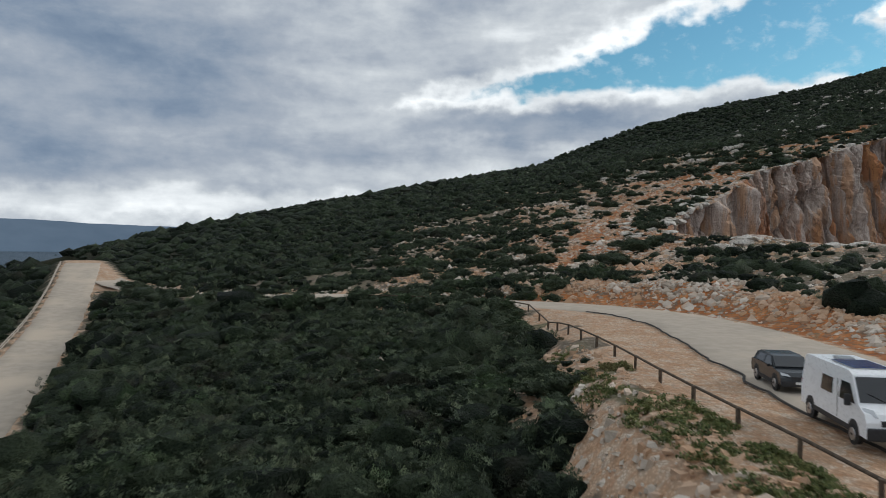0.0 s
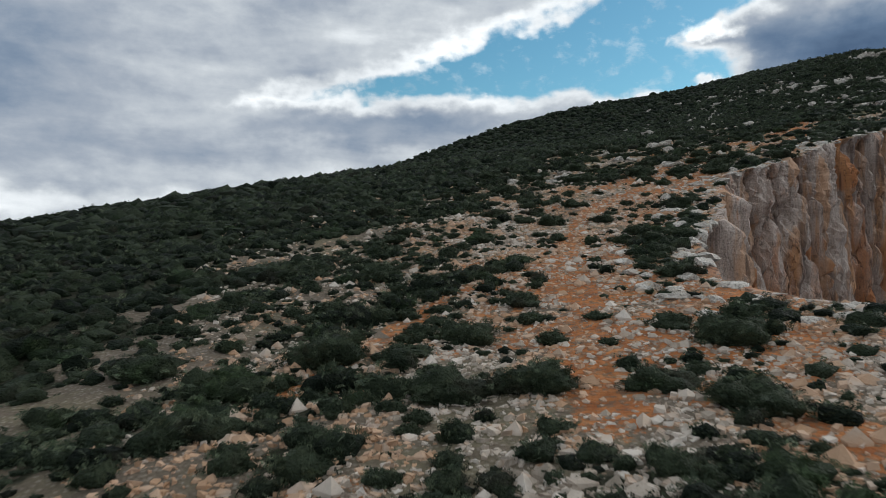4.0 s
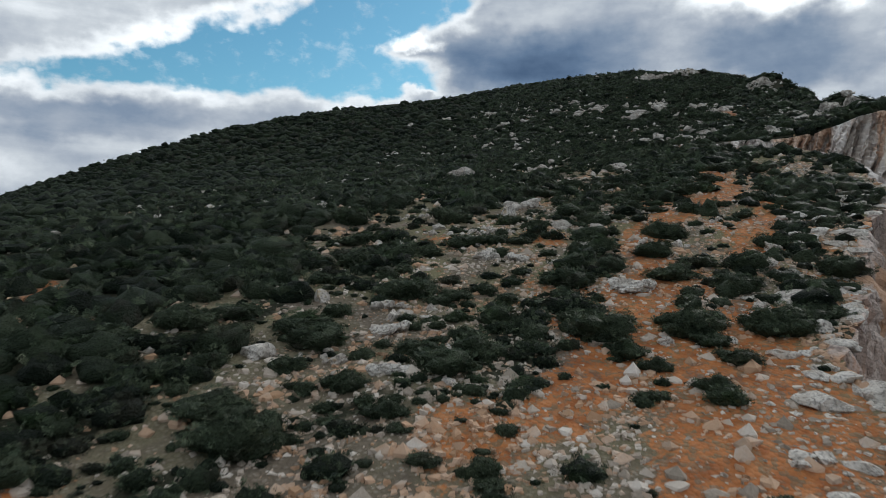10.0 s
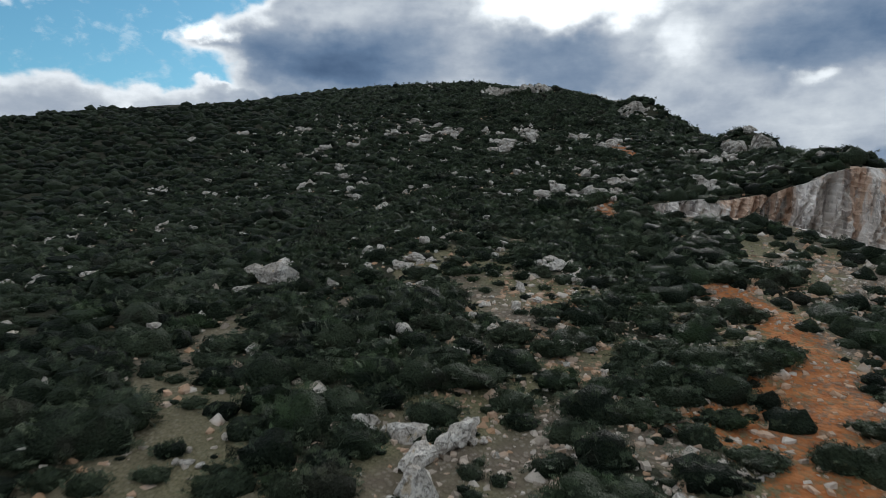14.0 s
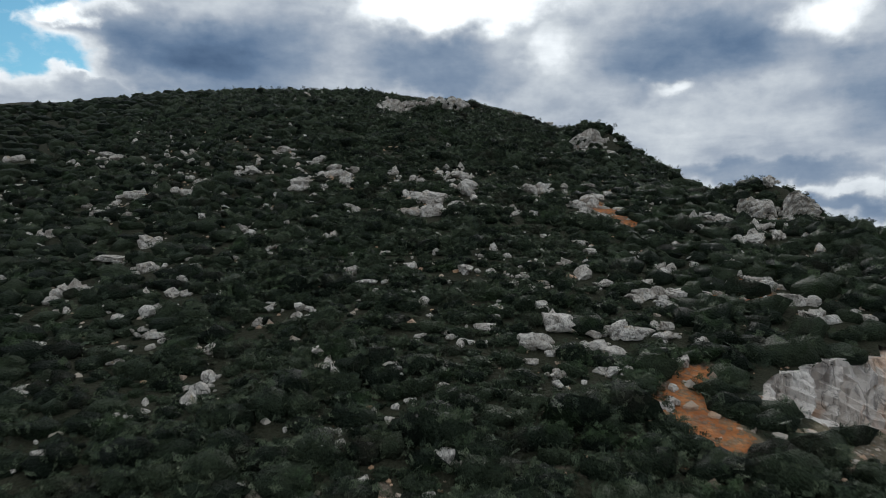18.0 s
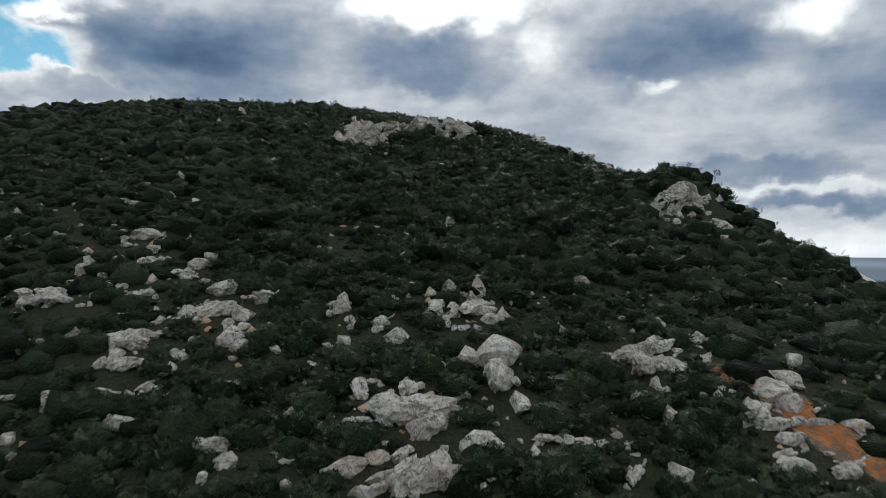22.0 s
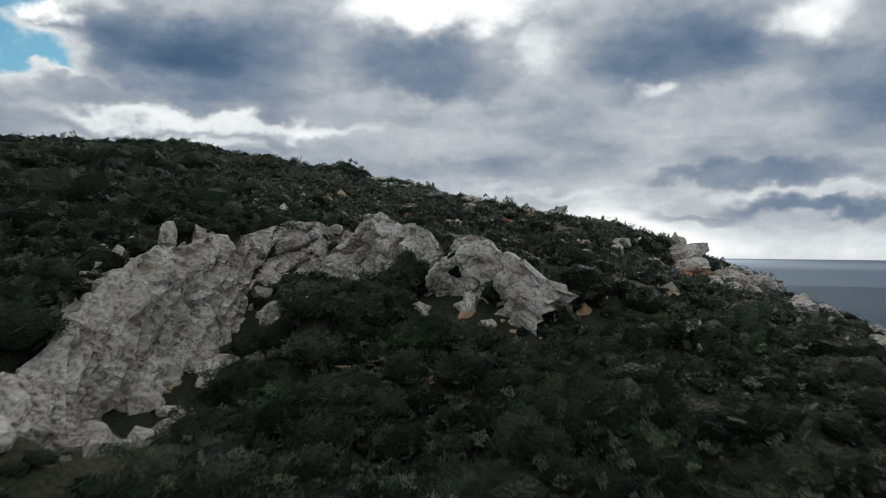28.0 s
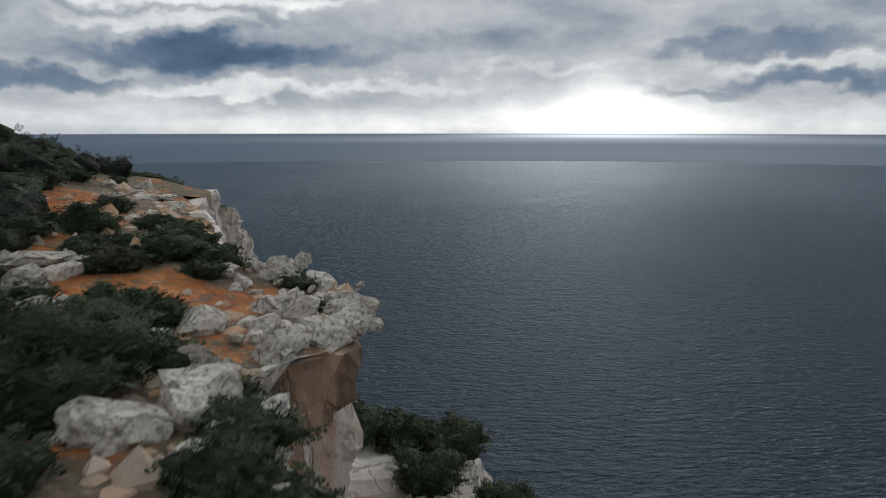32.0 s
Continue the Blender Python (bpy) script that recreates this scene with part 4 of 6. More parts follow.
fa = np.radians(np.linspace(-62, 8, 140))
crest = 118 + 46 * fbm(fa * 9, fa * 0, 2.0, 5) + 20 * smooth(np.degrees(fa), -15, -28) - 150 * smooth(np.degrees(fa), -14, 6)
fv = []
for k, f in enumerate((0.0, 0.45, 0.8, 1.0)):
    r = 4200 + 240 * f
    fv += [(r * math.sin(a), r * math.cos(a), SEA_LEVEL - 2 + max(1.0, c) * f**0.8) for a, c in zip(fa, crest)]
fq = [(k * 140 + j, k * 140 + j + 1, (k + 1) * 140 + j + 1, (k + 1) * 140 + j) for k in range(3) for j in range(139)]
tagged(new("backdrop", mesh_of("backdrop", fv, [], FAR, True, fq)), "hills across the bay, blue distance haze painted as a glow", "far shore", kind="structure")

# ---- roads ----


def strip(name, line, lift, mat, label, category, lo=None, hi=None):
    right = sides(line)
    rows = []
    for f in (-1.0, -0.94, -0.5, 0.0, 0.5, 0.94, 1.0):
        wob = (fbm(line[:, 0] / 1.7 + f * 9, line[:, 1] / 1.7, 6.0, 3) - 0.5) * 0.5 if abs(f) == 1 else 0.0
        q = line[:, :2] + right * ((line[:, 3] + wob) * f)[:, None]
        rows.append(np.column_stack([q, line[:, 2] + lift - (0.12 if abs(f) == 1 else 0.0) + (0.03 * (1 - f * f))]))
    v = np.stack(rows, 1)
    n, w = v.shape[:2]
    i = np.arange(n * w).reshape(n, w)
    q = np.stack([i[:-1, :-1], i[:-1, 1:], i[1:, 1:], i[1:, :-1]], -1).reshape(-1, 4)
    return tagged(new(name, mesh_of(name, v.reshape(-1, 3), [], mat, True, q)), label, category, kind="structure")


strip("road", ROAD_A, 0.05, ASPHALT, "worn grey-beige asphalt road with a lay-by", "road")
strip("road", ROAD_B[8:], 0.05, ASPHALT, "pale asphalt road running down the slope", "road")

# ---- rocks ----
rng = np.random.default_rng(7)


def ball(divisions):
    bm = bmesh.new()
    bmesh.ops.create_icosphere(bm, subdivisions=divisions, radius=1.0)
    v = np.array([w.co[:] for w in bm.verts])
    f = np.array([[w.index for w in q.verts] for q in bm.faces])
    bm.free()
    return v, f


BALLS = {k: ball(k) for k in (1, 2, 3, 4, 5)}


def rock_shape(seed, divisions, squash=0.7, bite=0.38, crumple=0.5, beds=0.0):
    """A weathered block: a ball cut by flat faces, then roughened, with tilted beds if asked."""
    r = np.random.default_rng(seed)
    v, f = BALLS[divisions]
    v = v.copy()
    for _ in range(15):
        n = r.normal(size=3)
        n /= np.linalg.norm(n)
        reach = r.uniform(0.45, 0.85)
        over = np.maximum(0, v @ n - reach)
        v -= over[:, None] * n * 0.97
    k = seed * 3.1
    big = fbm(v[:, 0] * 1.6 + k, v[:, 1] * 1.6, v[:, 2] * 1.6, 3) - 0.5
    fine = 1 - np.abs(2 * fbm(v[:, 0] * 3.2 + k, v[:, 1] * 3.2, v[:, 2] * 2.4, 4) - 1)
    v *= (1.2 + bite * big * 1.5 - (fine - 0.7) * crumple)[:, None]
    if beds:
        layer = (v[:, 0] * 0.55 + v[:, 1] * 0.3 + v[:, 2] * 0.9) * 2.6 + 1.4 * (fbm(v[:, 0] + k, v[:, 1], v[:, 2], 2) - 0.5)
        v *= (1 - beds * (layer - np.floor(layer))**3)[:, None]
        pit = fbm(v[:, 0] * 7 + k, v[:, 1] * 7, v[:, 2] * 7, 2)
        v *= (1 - 0.22 * smooth(pit, 0.60, 0.74))[:, None]
    v[:, 2] *= squash
    return v, f


def outcrop_pieces(seed):
    """The broken pieces of one rock rib, leaning together, the main one first."""
    r = np.random.default_rng(seed)
    pieces = []
    for k in range(6):
        v, f = rock_shape(seed * 9 + k, 3 if k < 2 else 2, 0.85, 0.45, 0.32, 0.2)
        s = (0.6 if k == 0 else 0.46 if k == 1 else r.uniform(0.16, 0.36))
        at_ = np.array([0.0 if k == 0 else r.uniform(-1.1, 1.1), 0.0 if k == 0 else r.uniform(-0.65, 0.65), r.uniform(-0.1, 0.06)])
        pieces.append((v * s * np.array([r.uniform(0.9, 1.45), 0.9, r.uniform(0.75, 1.2)]) + at_, f))
    return pieces


BOULDERS = [[mesh_of("boulder", v, f, ROCK, False) for v, f in (outcrop_pieces(40 + k) if k % 4 else [rock_shape(40 + k, 3, 0.8, 0.3, 0.3, 0.1)])] for k in range(16)]
boulder_at = []
STRIKE = radians(-27)                 # run of the rock beds across the slope


def set_boulder(x, y, r, tall=0.8, sink=0.25, label="pale weathered limestone outcrop among shrubs"):
    k = len(boulder_at)
    main, *broken = BOULDERS[(k * 5 + int(x)) % len(BOULDERS)]
    ob = new("boulder", main)
    z = ground_at(x, y)
    ob.matrix_world = Matrix.Translation((x, y, z + r * tall * 0.75 * (0.45 - sink))) @ Euler((0.15 * math.sin(k), 0.2 * math.cos(k * 2.3), STRIKE + 0.6 * math.sin(k * 1.7))).to_matrix().to_4x4() @ Matrix.Diagonal((r * 1.15, r * (0.75 + 0.2 * math.sin(k * 5)), r * tall, 1))
    tagged(ob, label, "boulder", "boulders on the hillside")
    for piece in broken:
        new("rock_piece", piece).parent = ob
    boulder_at.append((x, y, r))


def outcrops(places):
    for bx, by, br in places:
        inland = COAST.signed(np.array([bx * S]), np.array([by * S]))[0][0] < -1.0
        if inland:
            set_boulder(bx * S, by * S, (min(br, 2.7) * (0.70 if br < 1.3 else 0.82) + 0.15) * S, 0.9 if br < 1.3 else 0.8, 0.12)


outcrops([(43.3, 193.6, 1.4), (47.1, 189.7, 1), (48.3, 185.4, 1.2), (51.8, 184.9, 1.4), (52.1, 192.4, 1.6), (54.8, 196.2, 1.6), (67, 179.4, 0.7), (69.2, 202.2, 1.5), (71.5, 199.6, 1.2), (73.2, 188.3, 2.2), (77.4, 174.1, 1), (83.8, 206.6, 1.5),
    (87, 218.8, 3.3), (100.7, 245, 0.9), (102.6, 250.4, 3), (109.4, 238.2, 1.1), (112.9, 243.8, 1.8), (140.9, 279.7, 1.1), (141.2, 273.2, 0.9), (147.6, 285.3, 1.1), (148.2, 284.3, 0.9), (149.4, 275.4, 0.7), (150.6, 272.7, 1.5), (151.5, 293.4, 1.6)])
outcrops([(152, 299.9, 2.3), (153.7, 235.1, 2.3), (154.1, 252.4, 2.1), (156.4, 263.8, 1), (157.4, 301.1, 2.4), (157.9, 251.9, 2.2), (157.9, 271.4, 1.1), (158.4, 266.2, 0.8), (159.5, 269.9, 0.9), (159.6, 247.4, 2.2), (159.7, 231, 2.8), (160.2, 274.2, 1.1),
    (160.8, 285.9, 1.1), (161.7, 244.1, 1.7), (163.8, 261.5, 0.9), (163.9, 291.7, 1), (165.3, 264.2, 1.8), (165.9, 301.7, 1), (166, 256.9, 0.8), (166.2, 260.2, 1), (169.2, 318.2, 1.9), (170.1, 248.2, 2), (170.3, 251.8, 1.3), (171.6, 254.1, 1.7)])
outcrops([(173.2, 312.7, 1.9), (177, 247.8, 1.1), (177.3, 315.1, 1.7), (179.2, 251.2, 1.1), (179.2, 277, 2.4), (179.4, 297.5, 1.5), (181.1, 237.8, 1.1), (181.4, 273.8, 1), (181.7, 299.3, 1.8), (181.8, 239.8, 1.3), (181.9, 340, 2.9), (183.2, 310.2, 2),
    (184.1, 278.8, 2.6), (186.9, 297.6, 1.9), (189.2, 276.4, 2.5), (190, 300, 1.1), (190.3, 296.2, 1.2), (191.1, 285, 0.7), (191.2, 290.5, 0.9), (191.7, 273.7, 0.9), (194.4, 314.3, 1.3), (195.7, 263.4, 1.3), (196.1, 269.6, 1.9), (196.9, 282, 1.4)])
outcrops([(197.3, 271, 1.2), (198.1, 262.2, 1.9), (199.7, 241.7, 2.4), (200.1, 262.1, 1.6), (200.2, 269.8, 0.9), (202.7, 239.1, 2.1), (206.4, 246.7, 1.8), (211.5, 292.3, 0.5), (223.1, 241.8, 3.9), (230.4, 269.1, 1.2), (182.7, 312.7, 1), (190.8, 309.1, 0.9),
    (190.2, 304, 0.8), (187, 304.3, 0.7), (183.8, 303.4, 0.4), (184.1, 300.2, 0.5), (178.8, 294.7, 1), (175.6, 295.1, 0.8), (176, 293.2, 1.1), (182, 295.2, 0.5), (179.1, 293, 0.5), (181, 290.5, 0.7), (185, 294.1, 0.6), (184.1, 292.6, 0.5)])
outcrops([(189.7, 291.8, 0.4), (187.8, 287.1, 0.7), (184.9, 287.3, 0.4), (181, 285.4, 0.8), (177.1, 287.1, 1.2), (176.3, 285.7, 0.9), (191.5, 287, 0.6), (194.8, 287.7, 0.5), (194.3, 281.7, 0.6), (188, 273.9, 0.4), (186.3, 275.9, 0.3), (207, 277, 0.5),
    (185.4, 272.3, 0.9), (186.4, 270.7, 0.7), (185.6, 267.7, 1.1), (190.8, 267.3, 0.4), (188.1, 269.4, 0.3), (192.1, 265.7, 0.4), (203.3, 267.8, 0.9), (191.8, 261.3, 0.9), (194, 262.7, 1.4), (193.2, 259.4, 0.4), (193.1, 258.1, 0.7), (208.2, 256.8, 0.7)])
outcrops([(215.1, 256.6, 1), (171.4, 295.4, 0.4), (174.5, 300.5, 0.6), (177.7, 283.3, 0.4), (180.9, 276.3, 0.5), (187.6, 264.7, 0.3), (183, 270.5, 0.3), (182.3, 272, 0.3), (235.5, 301.2, 0.6), (210.8, 291.8, 0.4), (206.7, 291.1, 0.4), (185.1, 283, 0.7),
    (185.6, 280.9, 1.3), (188.9, 280.5, 0.7), (181.8, 281.5, 0.8), (179.3, 279.7, 1), (180.8, 278.3, 0.9), (163.3, 338.6, 1.6), (159.7, 332.1, 1.1), (166, 332.6, 0.9), (176.3, 358.9, 2.3), (182.8, 343.9, 2.2), (170.7, 333.7, 0.8), (168.3, 320.4, 1.4)])
outcrops([(163.4, 320.3, 0.7), (174.5, 310, 0.8), (175.1, 320, 0.7), (164.3, 293, 1), (151.5, 291.2, 0.7), (145.1, 294.4, 0.8), (141.4, 281.6, 0.8), (140.7, 278.3, 0.7), (135.8, 287.1, 0.9), (136.8, 278.1, 0.9), (137.9, 269.7, 0.7), (130, 278.9, 1.1),
    (141.8, 274.1, 0.5), (150.3, 275.9, 0.8), (168.7, 290.4, 0.6), (187.7, 299.1, 0.7), (187.4, 295.4, 1.2), (168, 281.2, 0.5), (169.7, 277.8, 0.5), (154.4, 269, 0.4), (164.1, 272.5, 0.5), (159.5, 276.5, 0.6), (151.8, 258.4, 1.2), (150.5, 260.7, 0.4)])
outcrops([(144.9, 258.9, 0.7), (139, 255.7, 0.7), (141.4, 256, 0.6), (135.3, 256.7, 0.5), (136, 258.3, 0.6), (162.5, 264.6, 0.4), (169.7, 264.8, 0.5), (171, 262.5, 0.6), (167.6, 259.2, 0.4), (150.2, 249.2, 1.1), (152.1, 245.9, 1.1), (163.8, 244.6, 1),
    (173.1, 248.2, 1.6), (179.2, 248.4, 0.9), (181.3, 251.9, 0.8), (173.5, 254.8, 0.8), (190.9, 256.6, 0.7), (195.6, 260.9, 1.5), (205.7, 255.5, 0.8), (208.2, 248.6, 1.7), (199.2, 247.9, 1.1), (207.1, 241.6, 2), (213.2, 238.9, 1.6), (217, 234.5, 1.8)])
outcrops([(183, 241.2, 0.9), (175.6, 242.1, 0.6), (182.9, 238.5, 0.8), (173.1, 234, 2.2), (192.4, 230.1, 0.9), (219.6, 232, 1.3), (192, 313.3, 0.6), (156.7, 241.8, 1.1), (156.1, 235.4, 1.1), (101, 295.1, 1.4), (98.2, 286.3, 0.9), (86.7, 271.8, 1),
    (80.7, 290.2, 1.2), (102.6, 284.5, 0.6), (97.4, 258.7, 1), (105.6, 253.3, 2.1), (103.4, 255, 1.4), (104, 238, 0.8), (166, 367.8, 1.7), (90.1, 236.9, 1), (123.9, 278.3, 0.9), (124.4, 262, 0.6), (133.4, 308, 0.8), (130.3, 324.7, 0.8)])
outcrops([(115.5, 244.5, 1.6), (115.3, 248.2, 1), (121.2, 230.8, 1.8), (119, 227.1, 1.3), (130.6, 231.4, 0.9), (119.3, 224.8, 0.9), (124.5, 239.9, 0.7), (104.3, 220.3, 1.4), (162.8, 232.3, 2.3), (167.9, 228, 1.6), (176.1, 236, 2.4), (71.1, 242.4, 0.9),
    (68, 238.2, 0.9), (73.9, 226.2, 0.8), (76.4, 224.7, 0.8), (71.1, 214.2, 0.9), (79.2, 227.6, 0.5), (74.8, 211.9, 0.8), (77.2, 210.5, 0.9), (75.4, 210.7, 0.8), (72.5, 212.7, 0.5), (78.4, 209.1, 0.6), (91.1, 204.1, 0.5), (90.1, 217.8, 0.8)])
outcrops([(87.7, 223.7, 1.3), (80.2, 200.4, 0.9), (99.4, 197.1, 0.8), (88.3, 194.4, 0.9), (85.7, 197, 0.9), (73.7, 210.2, 0.5), (77.7, 212.2, 0.6), (92.1, 207.4, 0.5), (85.6, 205.5, 0.6)])
BRINK_BLOCKS = [(250, 281, 1.8, 0.7), (236, 270, 1.4, 0.7),
                         (284.6, 341.6, 1.7, 0.6), (283.6, 343.6, 1.1, 0.6), (286.2, 339.2, 1.0, 0.7), (290, 351.8, 1.3, 0.8), (288.6, 350.4, 1.0, 0.8), (287.6, 348.2, 0.9, 0.7), (290.4, 344.6, 1.1, 0.7), (292.2, 344.2, 0.9, 0.9), (288.3, 342.9, 0.8, 0.9), (294.6, 344.4, 0.9, 0.8), (296.2, 346, 0.8, 0.9), (297.4, 348.8, 0.7, 0.8)]
BRINK_BLOCKS += [(301.5, 363, 1.2, 0.4), (305, 364.4, 1.4, 0.4), (299.6, 357.6, 0.9, 0.6), (275, 308, 1.8, 0.55), (277.6, 305.8, 1.6, 0.55), (280, 303, 1.4, 0.6), (272.6, 305, 1.1, 0.6), (262.6, 315.6, 0.8, 0.7), (265.4, 313.4, 0.7, 0.7), (273, 301, 1.8, 0.8), (276, 305, 1.5, 0.8), (270, 297, 1.6, 0.8),
                         (266, 292, 1.5, 0.8), (262, 288, 1.6, 0.8), (279, 309, 2.2, 0.7), (258, 283, 1.5, 0.8), (271, 312, 1.0, 0.9), (266, 318, 0.7, 0.9), (262, 326, 0.6, 0.9), (257, 305, 1.0, 0.8)]
for bx, by, br, tall in BRINK_BLOCKS:
    set_boulder(bx * S, by * S, br * S, tall, 0.2, "grey limestone outcrop block near the cliff edge")

# broken blocks along the last stretch of brink
for i in np.where((brink[:, 1] > 292 * S) & (brink[:, 1] < 336 * S))[0][::4]:
    spot = brink[i, :2] - out_n[i] * (0.6 + 4.6 * rng.random()**1.3)
    set_boulder(spot[0], spot[1], 0.55 + 1.0 * rng.random()**1.6, 0.8, 0.2, "white limestone block on the cliff edge")

for i in np.where((brink[:, 1] > 335 * S) & (brink[:, 1] < 350 * S) & (brink[:, 0] < 302 * S))[0][::3]:
    spot = brink[i, :2] - out_n[i] * (0.2 + 1.6 * rng.random())
    set_boulder(spot[0], spot[1], 0.7 + 0.8 * rng.random(), 1.0, 0.3, "white limestone block on the cliff edge")

# the larger rocks above the second gully
outcrops([(194.3, 313.5, 1.5), (189.8, 299.6, 1.5), (189.9, 295.9, 1.6), (190.6, 289.6, 1.1), (191.4, 286.7, 0.9), (190.4, 284.6, 1.2), (197.0, 282.3, 2.0), (191.9, 277.8, 2.6), (196.3, 271.0, 1.9), (198.8, 269.9, 1.5), (207.1, 277.2, 0.8), (211.9, 292.3, 0.9),
          (207.6, 291.4, 0.6), (202.6, 267.6, 1.5), (186.8, 306.8, 1.1), (190.4, 309.2, 1.3), (190.5, 303.9, 1.3), (184.3, 300.1, 0.7), (185.2, 294.2, 1.0), (181.4, 298.8, 1.1), (184.1, 292.3, 0.9)])

# the white crag: a broken band of big blocks that climbs the slope
crag = empty("limestone_crag", pose(247 * S, 322 * S, ground_at(247 * S, 322 * S)))
tagged(crag, "white limestone crag, pitted and cracked, above dark shrubs", "rock outcrop")


def rock_wall(owner, name, points, seed, lean, label, cracked=0.0, back=4.5):
    """A rough rock face under a ragged crest, with its top running back into the slope."""
    line = curve(points, 0.2, 2)
    run = np.r_[0, np.cumsum(np.linalg.norm(np.diff(line[:, :2], axis=0), axis=1))]
    front = sides(line)
    for _ in range(25):
        front[1:-1] = (front[:-2] + 2 * front[1:-1] + front[2:]) / 4
    front /= np.linalg.norm(front, axis=1)[:, None]
    ends = smooth(np.minimum(run, run[-1] - run), 0, 0.8)
    crest_z = line[:, 2] + (fbm(run / 2.2, run * 0, seed, 4) - 0.5) * 1.8 - 0.7 * (1 - ends)
    drop = np.maximum(crest_z - line[:, 3] + 2.6, 1.0)
    rows = np.r_[-np.linspace(1, 0.06, 16), np.linspace(0, 1, 34)]
    uu, vv = np.meshgrid(run, rows, indexing="ij")
    down = np.maximum(vv, 0) * drop[:, None]
    behind = np.maximum(-vv, 0) * back
    # tilted beds, knobs and karst pits; deep cracks part the blocks
    bed_ = (uu * 0.55 + down * 0.8) * 0.9 + 2.2 * (fbm(uu / 2.5, down / 2.5, seed + 1, 2) - 0.5)
    knob = fbm(uu / 1.9, (down + behind) / 1.6, seed + 2, 4) - 0.5
    pit = smooth(fbm((uu + 0.8 * down) / 0.55, (down - 0.5 * uu + behind) / 0.9, seed + 3, 3), 0.52, 0.70)
    split = np.abs(fbm(uu / 3.4, (down + behind) / 3.6, seed + 4, 2) - 0.5)
    proud = 2.6 * (fbm(uu / 4.5, down / 5.0, seed + 5, 2) - 0.5) + 1.7 * knob - 0.45 * pit - 0.5 * (bed_ - np.floor(bed_))**3 - cracked * np.exp(-(split / 0.016)**2)
    proud += lean * down - 0.5 * (1 - smooth(down, 0, 1.2)) - 0.7 * (1 - ends[:, None])
    px = line[:, None, 0] + front[:, None, 0] * (proud - behind)
    py = line[:, None, 1] + front[:, None, 1] * (proud - behind)
    pz = crest_z[:, None] - down + 0.25 * knob
    soil_z = terrain(px, py)
    tail = smooth(behind, 0.2, back)
    pz = np.where(vv < 0, (pz + 0.5 * knob - 0.3 * pit) * (1 - tail) + (soil_z - 0.5) * tail, pz)
    n, w = px.shape
    i = np.arange(n * w).reshape(n, w)
    q = np.stack([i[:-1, :-1], i[:-1, 1:], i[1:, 1:], i[1:, :-1]], -1).reshape(-1, 4)
    ob = new(name, mesh_of(name, np.stack([px, py, pz], -1).reshape(-1, 3), [], ROCK, False, q))
    ob.parent = owner
    ob.matrix_parent_inverse = owner.matrix_world.inverted()
    tagged(ob, label)
    for (x, y, *_), (fx, fy) in zip(line[::8], front[::8]):
        boulder_at.append((x, y, 1.3))
        if name == "rock_wall":
            boulder_at.append((x + 2.2 * fx, y + 2.2 * fy, 2.2))


rock_wall(crag, "rock_wall", CRAG_LIMB, 3.0, 0.34, "pitted grey-white limestone face climbing the slope", 0.5, 1.0)
rock_wall(crag, "rock_face", CRAG_APEX, 11.0, 0.22, "grey limestone face at the head of the hollow", 0.6, 3.5)
rock_wall(crag, "rock_face", CRAG_BACK, 23.0, 0.15, "shaded limestone face with rusty stains", 0.7, 3.0)
nose = empty("limestone_crag", pose(262, 306.6, ground_at(262, 306.6)))
tagged(nose, "grey limestone nose under shrubs on the skyline", "rock outcrop")
rock_wall(nose, "rock_face", [(258.6, 309.0, 85.8, 84.2), (260.6, 307.9, 87.6, 84.6), (263.0, 306.4, 88.6, 84.8), (265.8, 305.0, 88.6, 85.0), (267.2, 303.6, 86.9, 84.6)], 41.0, 0.12, "grey-pink limestone face", 0.7, 3.0)
tor = empty("limestone_crag", pose(239, 268, ground_at(239, 268)))
tagged(tor, "pale limestone tor of two faces under dark shrubs", "rock outcrop")
rock_wall(tor, "rock_face", [(240.0, 275.2, 71.3, 68.3), (239.2, 272.2, 71.9, 67.6), (239.4, 269.6, 71.4, 67.2), (239.9, 268.0, 70.0, 66.9)], 47.0, 0.2, "pale rounded limestone face", 0.6, 3.0)
rock_wall(tor, "rock_face", [(239.8, 267.4, 71.2, 67.2), (240.2, 265.8, 72.1, 67.0), (240.8, 264.0, 71.5, 66.6), (243.0, 262.4, 70.2, 65.6)], 53.0, 0.08, "upright grey limestone face", 0.7, 3.0)
rock_wall(crag, "rock_slab", CRAG_SLAB, 37.0, -0.05, "white rounded limestone slab split by cracks", 0.9, 2.6)
BOULDER_XY = np.array(boulder_at)

